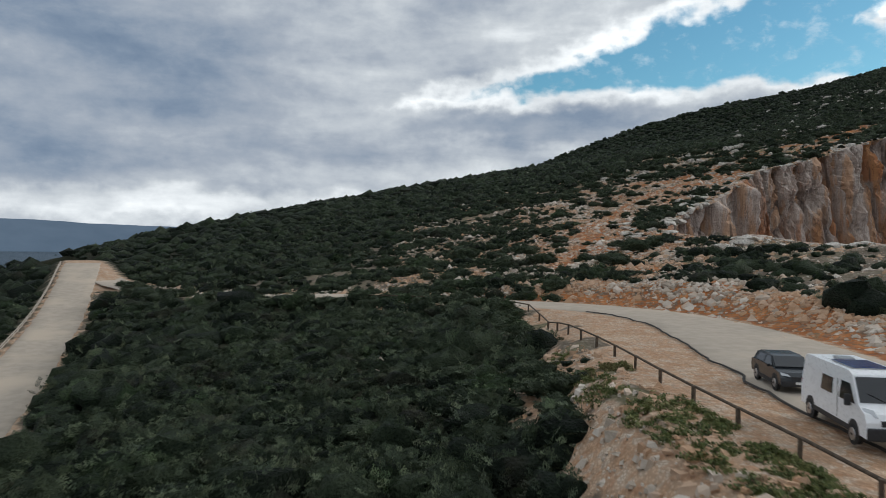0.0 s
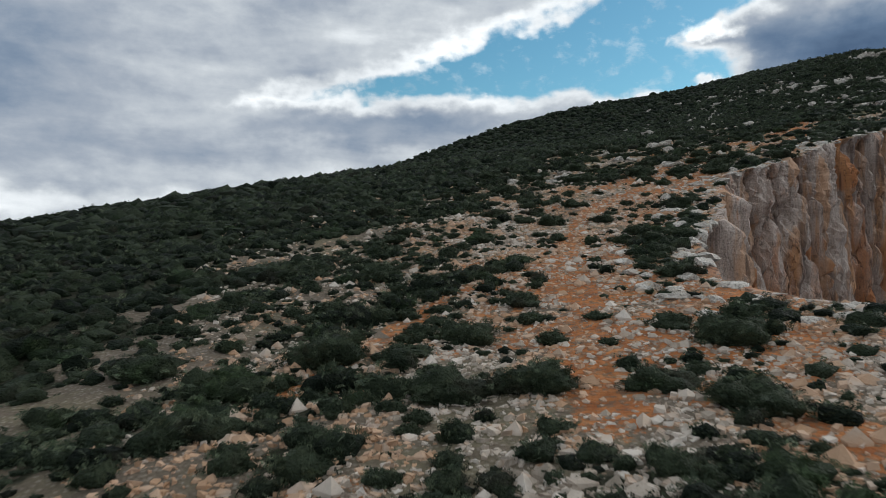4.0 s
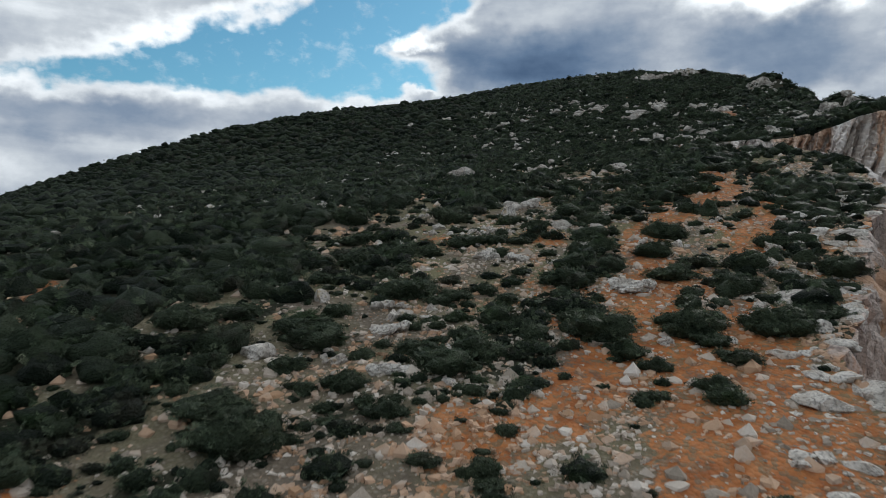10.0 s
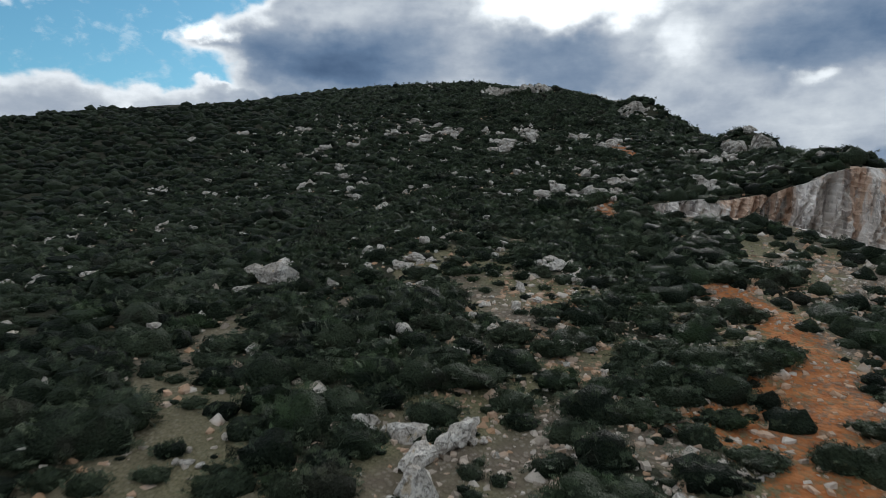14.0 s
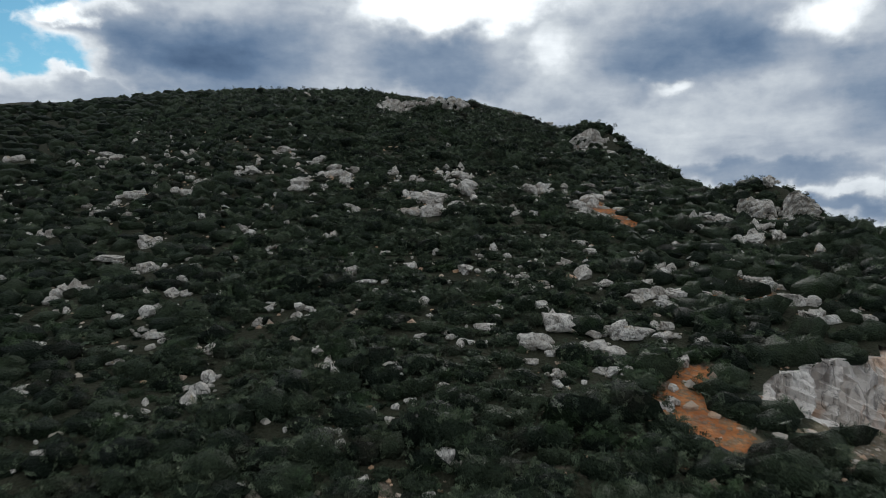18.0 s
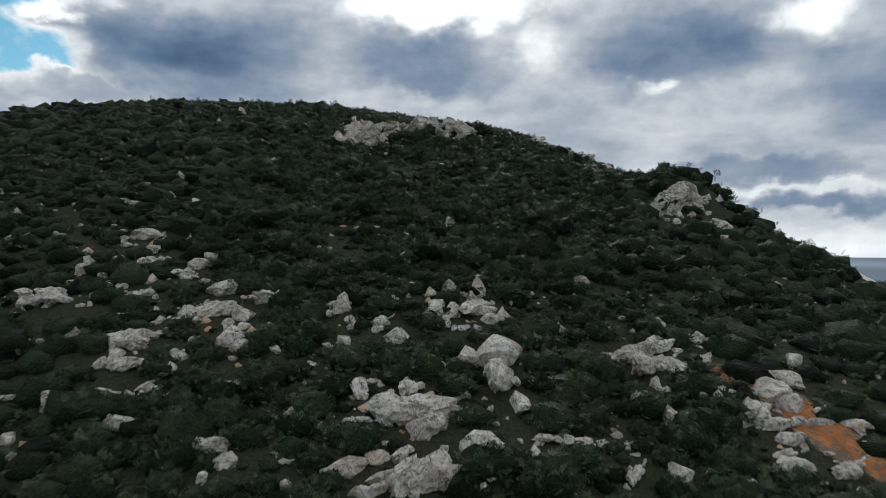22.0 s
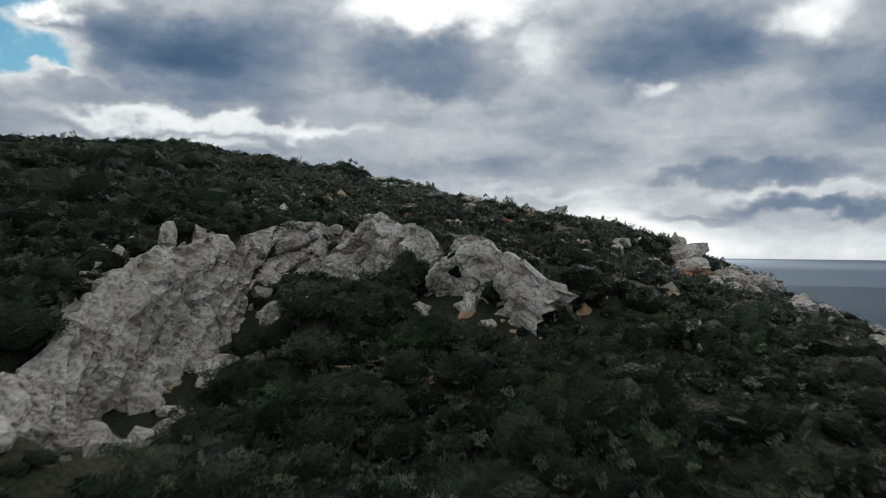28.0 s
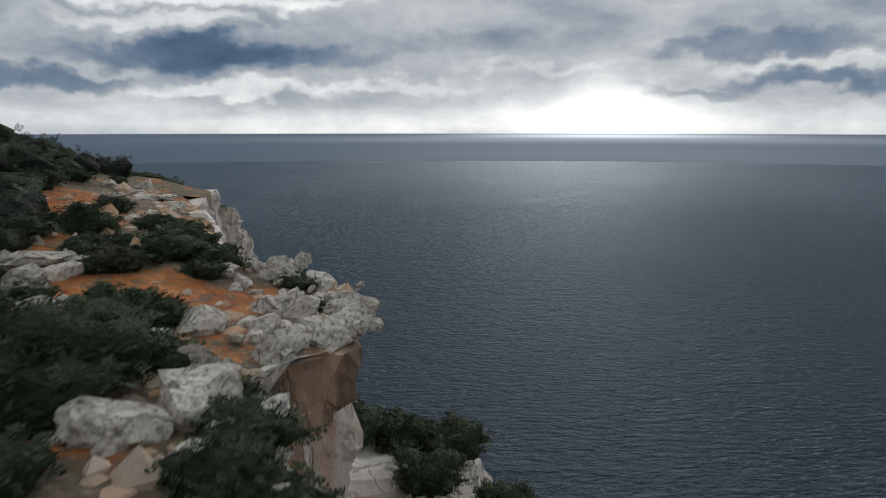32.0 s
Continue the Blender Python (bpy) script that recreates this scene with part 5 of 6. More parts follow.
def free_for_shrubs(x, y, r):
    ok = COAST.signed(x, y)[0] < np.where(x > 140 * S, -0.1 - 0.3 * r, -0.7 - 0.55 * r)
    for road in ROADS:
        d, w = road.ask(x, y)
        ok &= d > road.line[w, 3] + 0.7 + 0.6 * r
    # open rock in front of the outcrops
    for k in range(0, len(BOULDER_XY), 40):
        bxy = BOULDER_XY[k:k + 40]
        dd = np.sqrt((x[:, None] - bxy[:, 0] + 0.9 * (0.6 + bxy[:, 2] * 0.5))**2 + (y[:, None] - bxy[:, 1] + 0.5 * (0.6 + bxy[:, 2] * 0.5))**2)
        ok &= ((dd > bxy[:, 2] * 0.6 + r[:, None] * 0.4) | (bxy[:, 2] < 1.4)).all(1)
    ok &= (nearest_track(x, y) < 0.6) | (y < 80 * S)
    d, w = VERGE.ask(x, y)
    left = ((np.stack([x, y], 1) - VERGE.line[w, :2]) * VERGE.right[w]).sum(1) < 0
    strip_w = np.where(y < 63 * S, 1.2 + 1.8 * (fbm(x / 6, y / 6, 2.0, 2) - 0.5) + 4.2 * smooth(y, 46, 22), 0.7)
    ok &= ~(left & (d < strip_w + np.where(y < 63 * S, 0.45 * r, 0))) & ~((~left) & (d < 7) & (y < 70 * S))
    on_right = (x > 14 * S) & (y < 84 * S)
    rd, rw = ROADS[0].ask(x, y)
    ok &= ~(on_right & (rd - ROAD_A[rw, 3] < 6.0 + 0.6 * r))
    # bare rock and orange earth at the last brink
    last = COAST.signed(x, y)[0]
    ok &= ~((y > 334 * S) & (x > 279 * S) & (last > -7.5))
    for k in range(0, len(BOULDER_XY), 40):
        bxy = BOULDER_XY[k:k + 40]
        dd = np.sqrt((x[:, None] - bxy[:, 0])**2 + (y[:, None] - bxy[:, 1])**2)
        ok &= (dd > bxy[:, 2] * 0.7 + r[:, None] * 0.3).all(1)
    return ok


def scatter(step, seed, near_lo, near_hi, r_lo, r_hi):
    r = np.random.default_rng(seed)
    x, y = np.meshgrid(np.arange(-190, 400, step), np.arange(-20, 560, step), indexing="ij")
    x, y = x.ravel() + r.uniform(-0.5, 0.5, x.size) * step, y.ravel() + r.uniform(-0.5, 0.5, y.size) * step
    size = r_lo + (r_hi - r_lo) * np.clip(0.55 * r.random(x.size) + 0.9 * (value_noise(x / 6, y / 6, 5.0) - 0.25), 0, 1)
    size *= 1.2 + 0.2 * smooth(y, 80 * S, 70 * S)
    take = r.random(x.size)
    d, _ = WALK.ask(x, y)
    sel = (d >= near_lo) & (d < near_hi) & (hill(x, y) > -40) & (y < (414 + 90 * smooth(x, 230 * S, 120 * S)) * S) & (x > -105 * S)
    x, y, size, take = x[sel], y[sel], size[sel], take[sel]
    thick_ = growth(x, y)
    size *= 1 + 0.12 * (thick_ > 0.97) + 0.22 * smooth(x, 195 * S, 215 * S) * smooth(x, 275 * S, 262 * S)
    # taller scrub along the lower side of the road
    rd, rw = ROADS[0].ask(x, y)
    size *= np.where((x < -13 * S) & (rd < 9) & (((np.stack([x, y], 1) - ROAD_A[rw, :2]) * ROADS[0].right[rw]).sum(1) < 0), 1.45, 1.0)
    size *= (0.66 + 0.34 * smooth(thick_, 0.45, 0.95)) * (1 + 0.3 * smooth(y, 182 * S, 200 * S) * smooth(y, 262 * S, 235 * S))
    sel = take < thick_
    x, y, size, thick_ = x[sel], y[sel], size[sel], thick_[sel]
    sel = free_for_shrubs(x, y, size)
    return apart(np.stack([x[sel], y[sel], size[sel]], 1), thick_[sel])


def apart(places, thick_):
    """Where the cover is open, drop a shrub that would grow into its neighbour."""
    taken, kept = {}, []
    for (x, y, r), c in zip(places, thick_):
        key = (int(x // 4), int(y // 4))
        share = 0.86 - 0.36 * min(1.0, max(0.0, (c - 0.5) / 0.4)) - 0.08 * float(c > 0.97)
        if all((x - a)**2 + (y - b)**2 > (share * (r + q))**2 for i in (-1, 0, 1) for j in (-1, 0, 1) for a, b, q in taken.get((key[0] + i, key[1] + j), ())):
            taken.setdefault(key, []).append((x, y, r))
            kept.append((x, y, r))
    return np.array(kept)


standing = []


def standing_shrubs(places):
    standing.extend((x * S, y * S, min(r, 3.2) * S * 0.85) for x, y, r in places)


standing_shrubs([(21.7, 90.6, 2.9), (19.5, 95.2, 2.6), (13.7, 97.6, 2.9), (9, 98.9, 3.8), (27.1, 100, 2.9), (20.3, 102.9, 0.9), (-3.1, 103.4, 3.4), (25.4, 104.7, 2.3), (17.5, 105.5, 1.3), (7.8, 106.1, 2.2), (3.2, 106.8, 4.3), (22.1, 108.4, 1.2),
    (12.5, 108.5, 2.6), (-8.1, 109.9, 4.7), (17.8, 110.5, 1.4), (18.8, 116.3, 2.4), (9.7, 116.8, 1.4), (17, 117.1, 1), (34, 118.2, 2.3), (34.2, 124, 1.3), (18.2, 125.3, 1.4), (30.2, 126.9, 1), (23.6, 130.6, 2.3), (9.3, 131.3, 4.5)])
standing_shrubs([(40.3, 133.7, 3), (37.7, 135.9, 1.7), (34.8, 136.5, 1.1), (29.2, 138.6, 0.9), (42.3, 138.9, 3.6), (35.4, 139.2, 1.3), (25.6, 140.7, 0.6), (32.6, 143, 1.3), (46.1, 143.5, 0.9), (20.7, 143.6, 1.5), (47.5, 145.8, 1.2), (24.1, 146.2, 2.5),
    (31.6, 146.3, 1.4), (11.2, 148.5, 2.3), (16.2, 149.5, 0.4), (19.1, 149.7, 1.1), (21.4, 150.1, 1.3), (42.1, 151.2, 2.2), (14, 151.4, 1.9), (29.6, 152.1, 1), (35.5, 152.8, 2.6), (24.8, 152.9, 1.2), (22.2, 153.2, 0.8), (9.6, 153.5, 1.3)])
standing_shrubs([(55, 154.3, 2.8), (15.6, 154.3, 3.7), (32.7, 155.3, 1.7), (59.3, 156.4, 1.9), (40.7, 157.6, 0.9), (19.5, 159, 0.9), (50, 159.7, 1.4), (36.8, 162.3, 1.8), (37.2, 163.5, 1.4), (30.7, 163.7, 2.6), (55.3, 163.9, 1), (43, 164.2, 2.1),
    (55.9, 164.4, 1), (69.2, 165, 1.2), (9.3, 168.9, 3.1), (63.1, 172, 1.6), (19.6, 172.5, 2.8), (38.6, 172.7, 2.6), (46.3, 173.1, 1.2), (63.6, 173.3, 1.5), (27.4, 174.1, 2.7), (46.8, 174.2, 1.2), (60.3, 175, 1.2), (15.6, 175.2, 3.5)])
standing_shrubs([(80.9, 175.9, 2.7), (76.5, 176.1, 3.8), (44.8, 176.2, 1.1), (63.2, 177.4, 1.3), (58.6, 177.5, 0.6), (57.6, 179.7, 0.6), (62.3, 179.7, 0.7), (91.9, 179.8, 3.3), (71, 180.3, 3), (54.8, 180.4, 1), (51.3, 180.8, 1), (45.7, 181.6, 1.6),
    (64.2, 183.1, 4.9), (81.5, 183.3, 5.5), (38.5, 183.4, 4.7), (52.1, 185, 4.6), (45.6, 185.8, 1.7), (38.6, 187.7, 3.5), (95, 188, 2.3), (79.6, 188.6, 4.8), (44, 190.6, 1.5), (71.3, 192.8, 4.6), (83.4, 193.8, 2.6), (47.5, 194, 3.5)])
standing_shrubs([(64, 195.8, 1.5), (48.1, 196.4, 3), (109.1, 196.4, 1.4), (103.7, 196.7, 2), (57.7, 197.9, 3.8), (90.9, 198.1, 4.2), (75.1, 199.8, 1.3), (111.9, 200.9, 2), (35.4, 201.2, 3.5), (40.7, 201.6, 2.8), (106.1, 201.6, 1.9), (86.3, 201.7, 1.5),
    (44.6, 201.9, 2.8), (101.1, 202.3, 1.9), (75.7, 205, 2.2), (104.4, 205.5, 1.2), (98.7, 205.7, 2.1), (53.8, 205.9, 1.8), (91.9, 206, 1.5), (66.3, 207.6, 1.8), (71.6, 208.3, 3.3), (82.2, 208.6, 1.7), (102.2, 208.6, 1.8), (110.5, 209.4, 3.1)])
standing_shrubs([(59.5, 210, 3.5), (89.7, 210.2, 4.2), (75.5, 212.1, 0.8), (99.5, 212.4, 2.5), (81.4, 213.1, 2.1), (73.9, 213.5, 1.1), (66.9, 213.9, 1.4), (64.2, 218.6, 4.3), (77.2, 218.7, 4.6), (96, 222.6, 5.8), (68.7, 228.7, 5), (95.6, 265.4, 5.9)])
standing_shrubs([(30.9, 104.4, 2.0), (28.6, 103.4, 1.9), (44.5, 134.5, 2.0), (38.0, 122.2, 1.8), (49.3, 146.7, 1.2), (44.8, 154.2, 1.3)])
# on the knolls above their rock faces, and at the last brink
standing_shrubs([(246, 272, 2.2), (241, 279, 2.2), (248.5, 275, 2.0), (239, 276, 2.0), (236.5, 273.5, 1.8), (219, 238, 2.0), (222, 246, 2.0), (226, 240, 1.9), (216, 243, 1.8), (244, 277.6, 2.4), (247.6, 279.6, 2.0), (241, 277.5, 2.0), (221, 243.5, 2.2), (229, 246, 2.0), (253, 283.5, 1.8)])
standing_shrubs([(286, 345.4, 3.3), (283.2, 346.8, 2.8), (289.2, 347.0, 1.6),
                 (294.6, 351.4, 2.3), (296.8, 352.4, 1.9), (292.6, 352.6, 1.8), (297.2, 347.2, 1.3), (298.4, 349.4, 1.3), (294.4, 348.9, 1.1), (296.0, 344.9, 0.8), (286.6, 338.0, 1.5), (284.4, 337.2, 1.8),
                 (287.8, 341.0, 0.9), (299.4, 366.4, 1.5), (302.6, 368, 1.5), (306, 368.4, 0.8), (300.5, 361.2, 0.9), (281.5, 341.5, 2.0), (282, 338.5, 1.6)])
standing_shrubs([(147.5, 229.5, 1.9), (149.3, 227.2, 1.9), (151.2, 224.8, 1.9), (153.6, 222, 1.8), (155, 219, 1.8), (155.2, 215.6, 1.8), (147.3, 232.5, 1.5), (145.6, 235.4, 1.4),
                 (152.6, 209.4, 1.7), (148.6, 206.2, 1.7), (155, 212.4, 1.6), (144.5, 231, 1.8), (146, 226.5, 1.9)])
standing_shrubs([(64.7, 185.3, 2), (67.1, 184.1, 1.9), (69.9, 179.7, 2.4), (69.6, 177.7, 1.8), (74.9, 176.8, 2.5), (84.4, 189.2, 2.6), (86.3, 185.3, 2.6), (52.2, 187.5, 2.5), (55.4, 185.2, 2.2), (47.9, 196.8, 2.6), (70.6, 193.4, 2.4), (86.1, 179.9, 2.2), (63.5, 180, 1.8), (68.7, 174.9, 1.9), (102.9, 223.9, 2.2), (103.4, 220.8, 2.2), (109, 220, 2), (115.5, 218.7, 2.3), (109.9, 215.2, 2.4), (120.3, 213, 2.5), (113.5, 209.1, 2.6), (108.8, 212.4, 2.6), (128.7, 217.1, 2.6), (132.7, 213, 2.5), (115.1, 224.3, 2), (101.1, 230.1, 2), (105.1, 216.1, 1.8)])
standing_shrubs([(284.3, 344.2, 2.8), (287.4, 344.4, 2.0), (289.6, 346.2, 1.5), (292, 350.8, 1.7), (295.6, 349.8, 1.7), (286.8, 339.6, 1.9), (285, 338.6, 1.8), (282.6, 344.4, 2.4), (297.8, 355, 1.6), (294.5, 356.5, 2.0), (291, 356, 2.2), (299, 360, 1.3)])
# tall scrub below the road, up to its rail
standing_shrubs([(-49, 112, 2.6), (-45, 106.5, 2.5), (-39, 99.5, 2.5), (-34, 94.5, 2.4), (-28.5, 90, 2.5), (-23, 85, 2.4), (-19.5, 81.5, 2.3), (-15.5, 79, 2.4), (-12, 77.8, 2.3), (-8.6, 77, 2.2), (-5.6, 76.2, 2.3), (-2.8, 74.8, 2.2), (-0.4, 73.2, 2.3), (1.8, 71.2, 2.2),
                 (3.8, 69.2, 2.1), (5.4, 66.8, 2.0), (6.2, 63.6, 1.8), (6.4, 60, 1.6), (6.2, 56.6, 1.7), (5.6, 44.4, 1.7), (5.9, 41.6, 1.9), (5.6, 38.6, 2.0), (6.2, 36, 1.8), (5.8, 33.4, 1.8)])
picked = np.array(standing)
picked = picked[COAST.signed(picked[:, 0], picked[:, 1])[0] < -0.3]


def clear_of(some, others, share=0.8):
    ok = np.ones(len(some), bool)
    for ox, oy, orad in others:
        ok &= (some[:, 0] - ox)**2 + (some[:, 1] - oy)**2 > (share * orad + 0.35 * some[:, 2])**2
    return some[ok]


near_bushes = clear_of(scatter(1.75, 1, 0, 22, 0.6, 2.0), picked)
mid_bushes = scatter(2.0, 2, 22, 76, 0.8, 2.1)
far_bushes = scatter(2.9, 3, 76, 330, 1.3, 2.7)


def bush_shape(seed, divisions, tufts, leaf, height=0.62):
    """A rounded shrub: a lumpy dome clothed in small sprays of leaves."""
    r = np.random.default_rng(seed)
    v, f = BALLS[divisions]

    lobes = r.normal(size=(16, 3))
    lobes[:, 2] = np.abs(lobes[:, 2]) * 0.8
    lobes /= np.linalg.norm(lobes, axis=1)[:, None]
    lobes *= r.uniform(0.5, 0.78, 16)[:, None]
    fat = r.uniform(0.16, 0.34, 16)

    def reach(d):
        # how far out the union of the leafy lobes reaches in each direction
        along_ = d @ lobes.T
        off = (lobes**2).sum(1) - along_**2
        hit_ = np.where((off < fat**2) & (along_ > 0), along_ + np.sqrt(np.maximum(fat**2 - off, 0)), 0.0).max(1)
        fine = fbm(d[:, 0] * 6 + seed, d[:, 1] * 6, d[:, 2] * 6, 2)
        return np.maximum(hit_, 0.60) * 1.04 + 0.3 * (fine - 0.5)

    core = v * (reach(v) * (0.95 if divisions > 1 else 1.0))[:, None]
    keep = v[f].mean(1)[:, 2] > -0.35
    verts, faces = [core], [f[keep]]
    if tufts:
        d = r.normal(size=(tufts, 3))
        d[:, 2] = np.abs(d[:, 2]) * 1.1 - 0.25
        d /= np.linalg.norm(d, axis=1)[:, None]
        c = d * (reach(d) * r.uniform(0.9, 1.06, tufts))[:, None]
        out = d + r.normal(size=d.shape) * 0.55
        out[:, 2] += 0.35
        out /= np.linalg.norm(out, axis=1)[:, None]
        side = np.cross(out, r.normal(size=d.shape))
        side /= np.linalg.norm(side, axis=1)[:, None]
        ln, wd = leaf * r.uniform(0.7, 1.3, tufts)[:, None], leaf * r.uniform(0.6, 1.0, tufts)[:, None]
        quad = np.stack([c - out * ln * 0.4, c + side * wd + out * ln * 0.15, c + out * ln, c - side * wd + out * ln * 0.2], 1)
        base = len(core) + 4 * np.arange(tufts)[:, None]
        verts.append(quad.reshape(-1, 3))
        faces += [base + [0, 1, 2], base + [0, 2, 3]]
    verts, faces = np.vstack(verts), np.vstack(faces)
    verts[:, 2] = verts[:, 2] * height + 0.06
    return verts, faces, np.r_[np.zeros(keep.sum(), int), np.ones(2 * tufts, int)]


def spread(shapes, places, seed, sink=0.12):
    """All copies of some shapes, laid on the ground, as one array of corners and faces."""
    r = np.random.default_rng(seed)
    z = terrain(places[:, 0], places[:, 1])
    kind = r.integers(0, len(shapes), len(places))
    turn, tall = r.uniform(0, 6.283, len(places)), r.uniform(0.8, 1.25, len(places))
    verts, faces, mats, base = [], [], [], 0
    for k, (v, f, *which) in enumerate(shapes):
        sel = np.where(kind == k)[0]
        if not len(sel):
            continue
        c, s = np.cos(turn[sel])[:, None], np.sin(turn[sel])[:, None]
        size = places[sel, 2][:, None]
        x = (v[None, :, 0] * c - v[None, :, 1] * s) * size + places[sel, 0][:, None]
        y = (v[None, :, 0] * s + v[None, :, 1] * c) * size + places[sel, 1][:, None]
        zz = v[None, :, 2] * size * tall[sel][:, None] + (z[sel] - sink * places[sel, 2])[:, None]
        verts.append(np.stack([x, y, zz], -1).reshape(-1, 3))
        faces.append((f[None] + (base + len(v) * np.arange(len(sel)))[:, None, None]).reshape(-1, 3))
        mats.append(np.tile(which[0] if which else np.zeros(len(f), int), len(sel)))
        base += len(v) * len(sel)
    return np.vstack(verts), np.vstack(faces), np.concatenate(mats)


def foliage(name, v, f, which, mats=(SHADED_CORE, LEAF)):
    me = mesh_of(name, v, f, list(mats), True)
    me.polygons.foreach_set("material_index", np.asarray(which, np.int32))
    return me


FINE = [bush_shape(10 + k, 2, 96, 0.22, 0.70) for k in range(12)]
MIDDLE = [bush_shape(30 + k, 2, 14, 0.30, 0.72) for k in range(12)]
COARSE = [bush_shape(50 + k, 1, 5, 0.22, 0.72) for k in range(12)]
SHRUB_PARTS = []
for k in range(8):
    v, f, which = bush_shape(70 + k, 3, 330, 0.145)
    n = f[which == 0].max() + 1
    SHRUB_PARTS.append((mesh_of("shrub", v[:n], f[which == 0], SHADED_CORE, True), mesh_of("leaf_sprays", v[n:], f[which == 1] - n, LEAF, True)))


def set_shrub(x, y, z, r, tall, k, label, group):
    body, sprays = SHRUB_PARTS[k % 8]
    ob = new("shrub", body)
    ob.matrix_world = Matrix.Translation((x, y, z)) @ Euler((0, 0, k * 2.4)).to_matrix().to_4x4() @ Matrix.Diagonal((r, r, r * tall, 1))
    tagged(ob, label, "shrub", group)
    leaves = new("leaf_sprays", sprays)
    leaves.parent = ob


# the shrubs that stand apart on open ground, each a thing of its own
d_walk, _ = WALK.ask(near_bushes[:, 0], near_bushes[:, 1])
lone = np.argsort(d_walk + 40 * (growth(near_bushes[:, 0], near_bushes[:, 1]) > 0.75))[:40]
single = np.vstack([picked, near_bushes[lone]])
rest = np.delete(near_bushes, lone, 0)
single_z = terrain(single[:, 0], single[:, 1])
for k, ((x, y, r), z) in enumerate(zip(single, single_z)):
    big = "broad" if r > 2.4 else "small" if r < 1.2 else "rounded"
    set_shrub(x, y, z - 0.1 * r, r * 1.1, 0.92 + 0.2 * math.sin(k * 3.3), k, f"{big} dark green evergreen shrub on stony ground", "shrubs of the hillside")

on_ledge = np.where((brink[:, 1] > 314 * S) & (brink[:, 1] < 348 * S) & (brink[:, 0] < 300 * S))[0][::3]
for k, i in enumerate(on_ledge):
    r = 1.4 + 1.1 * rng.random()
    far_out = rng.uniform(2.6, 7.2)
    at_ = brink[i, :2] + out_n[i] * far_out
    set_shrub(at_[0], at_[1], top_z[i] - 8.4 - 0.17 * far_out, r, 1.1, k, "dark green shrub on a ledge of the cliff", "shrubs of the cliff ledge")
set_shrub(284.2, 355.4, ground_at(284.2, 355.4) + 0.6, 1.8, 1.5, 3, "dark green shrub growing between the crag blocks", "shrubs of the crag")
for k, (hx, hy, hr) in enumerate(((266, 357, 1.4), (269, 358.5, 1.3), (272.5, 360, 1.4), (276, 361.6, 1.5), (279.4, 363, 1.7), (282.6, 362.6, 1.6), (284, 359.4, 1.7), (282.6, 356.6, 1.9), (280.4, 359.4, 2.2), (276.4, 359.4, 2.3), (272.6, 357.6, 2.2),
                                  (269, 355.6, 2.2), (276, 355.8, 2.2), (279.4, 352.4, 2.0), (278, 349, 1.9), (274, 353, 2.0), (270.4, 352, 2.0), (281.2, 354.4, 1.7), (280, 349.6, 1.5), (278.4, 346.6, 1.6), (281, 345, 1.7))):
    set_shrub(hx, hy, ground_at(hx, hy) - 0.1, hr, 1.0 + 0.15 * math.sin(k * 1.9), k + 2, "dark green shrub in the hollow under the crag", "shrubs of the crag")
set_shrub(279.5, 355.5, ground_at(279.5, 355.5), 2.1, 1.2, 5, "dark green shrub in the hollow under the crag", "shrubs of the crag")
set_shrub(282.5, 360.4, ground_at(282.5, 360.4), 1.5, 1.2, 6, "dark green shrub growing between the crag blocks", "shrubs of the crag")

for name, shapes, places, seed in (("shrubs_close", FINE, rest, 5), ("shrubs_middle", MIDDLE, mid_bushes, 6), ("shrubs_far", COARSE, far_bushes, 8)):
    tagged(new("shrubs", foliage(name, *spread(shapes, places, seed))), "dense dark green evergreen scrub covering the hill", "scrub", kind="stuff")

# low herbs and seedlings on the ground between them
r_c = np.random.default_rng(77)
cx, cy = r_c.uniform(-30, 340, 60000), r_c.uniform(20, 400, 60000)
near_walk = WALK.ask(cx, cy)[0] < 34
cx, cy = cx[near_walk], cy[near_walk]
ok = (r_c.random(len(cx)) < 0.12 + growth(cx, cy)) & free_for_shrubs(cx, cy, np.full(len(cx), 0.2))
cover_at = np.column_stack([cx, cy, r_c.uniform(0.3, 0.8, len(cx))])[ok][:7000]
tagged(new("ground_cover", foliage("ground_cover", *spread([bush_shape(230 + k, 1, 8, 0.4, 0.7) for k in range(8)], cover_at, 15))), "low dark green plants between the shrubs", "scrub", kind="stuff")

# grey-green low plants between the shrubs
lx, ly = r_c.uniform(236 * S, 300 * S, 9000), r_c.uniform(285 * S, 368 * S, 9000)
sel = (WALK.ask(lx, ly)[0] < 30) & (r_c.random(9000) < 0.12 + smooth(lx, 256 * S, 264 * S))
lx, ly = lx[sel], ly[sel]
sel = free_for_shrubs(lx, ly, np.full(len(lx), 0.3))
late_p = np.column_stack([lx, ly, r_c.uniform(0.45, 1.15, len(lx))])[sel][:2200]
tagged(new("grey_shrubs", foliage("grey_shrubs", *spread([bush_shape(200 + k, 1, 42, 0.22, 0.9) for k in range(4)], late_p, 12), (SHADED_CORE, SILVER))), "low grey-green shrubs between the dark ones", "scrub", kind="stuff")

# ---- loose stones ----
PEBBLE_FACES = np.array([(0, 2, 1), (1, 2, 3), (4, 5, 6), (5, 7, 6), (0, 1, 4), (1, 5, 4), (2, 6, 3), (3, 6, 7), (0, 4, 2), (2, 4, 6), (1, 3, 5), (3, 7, 5)])


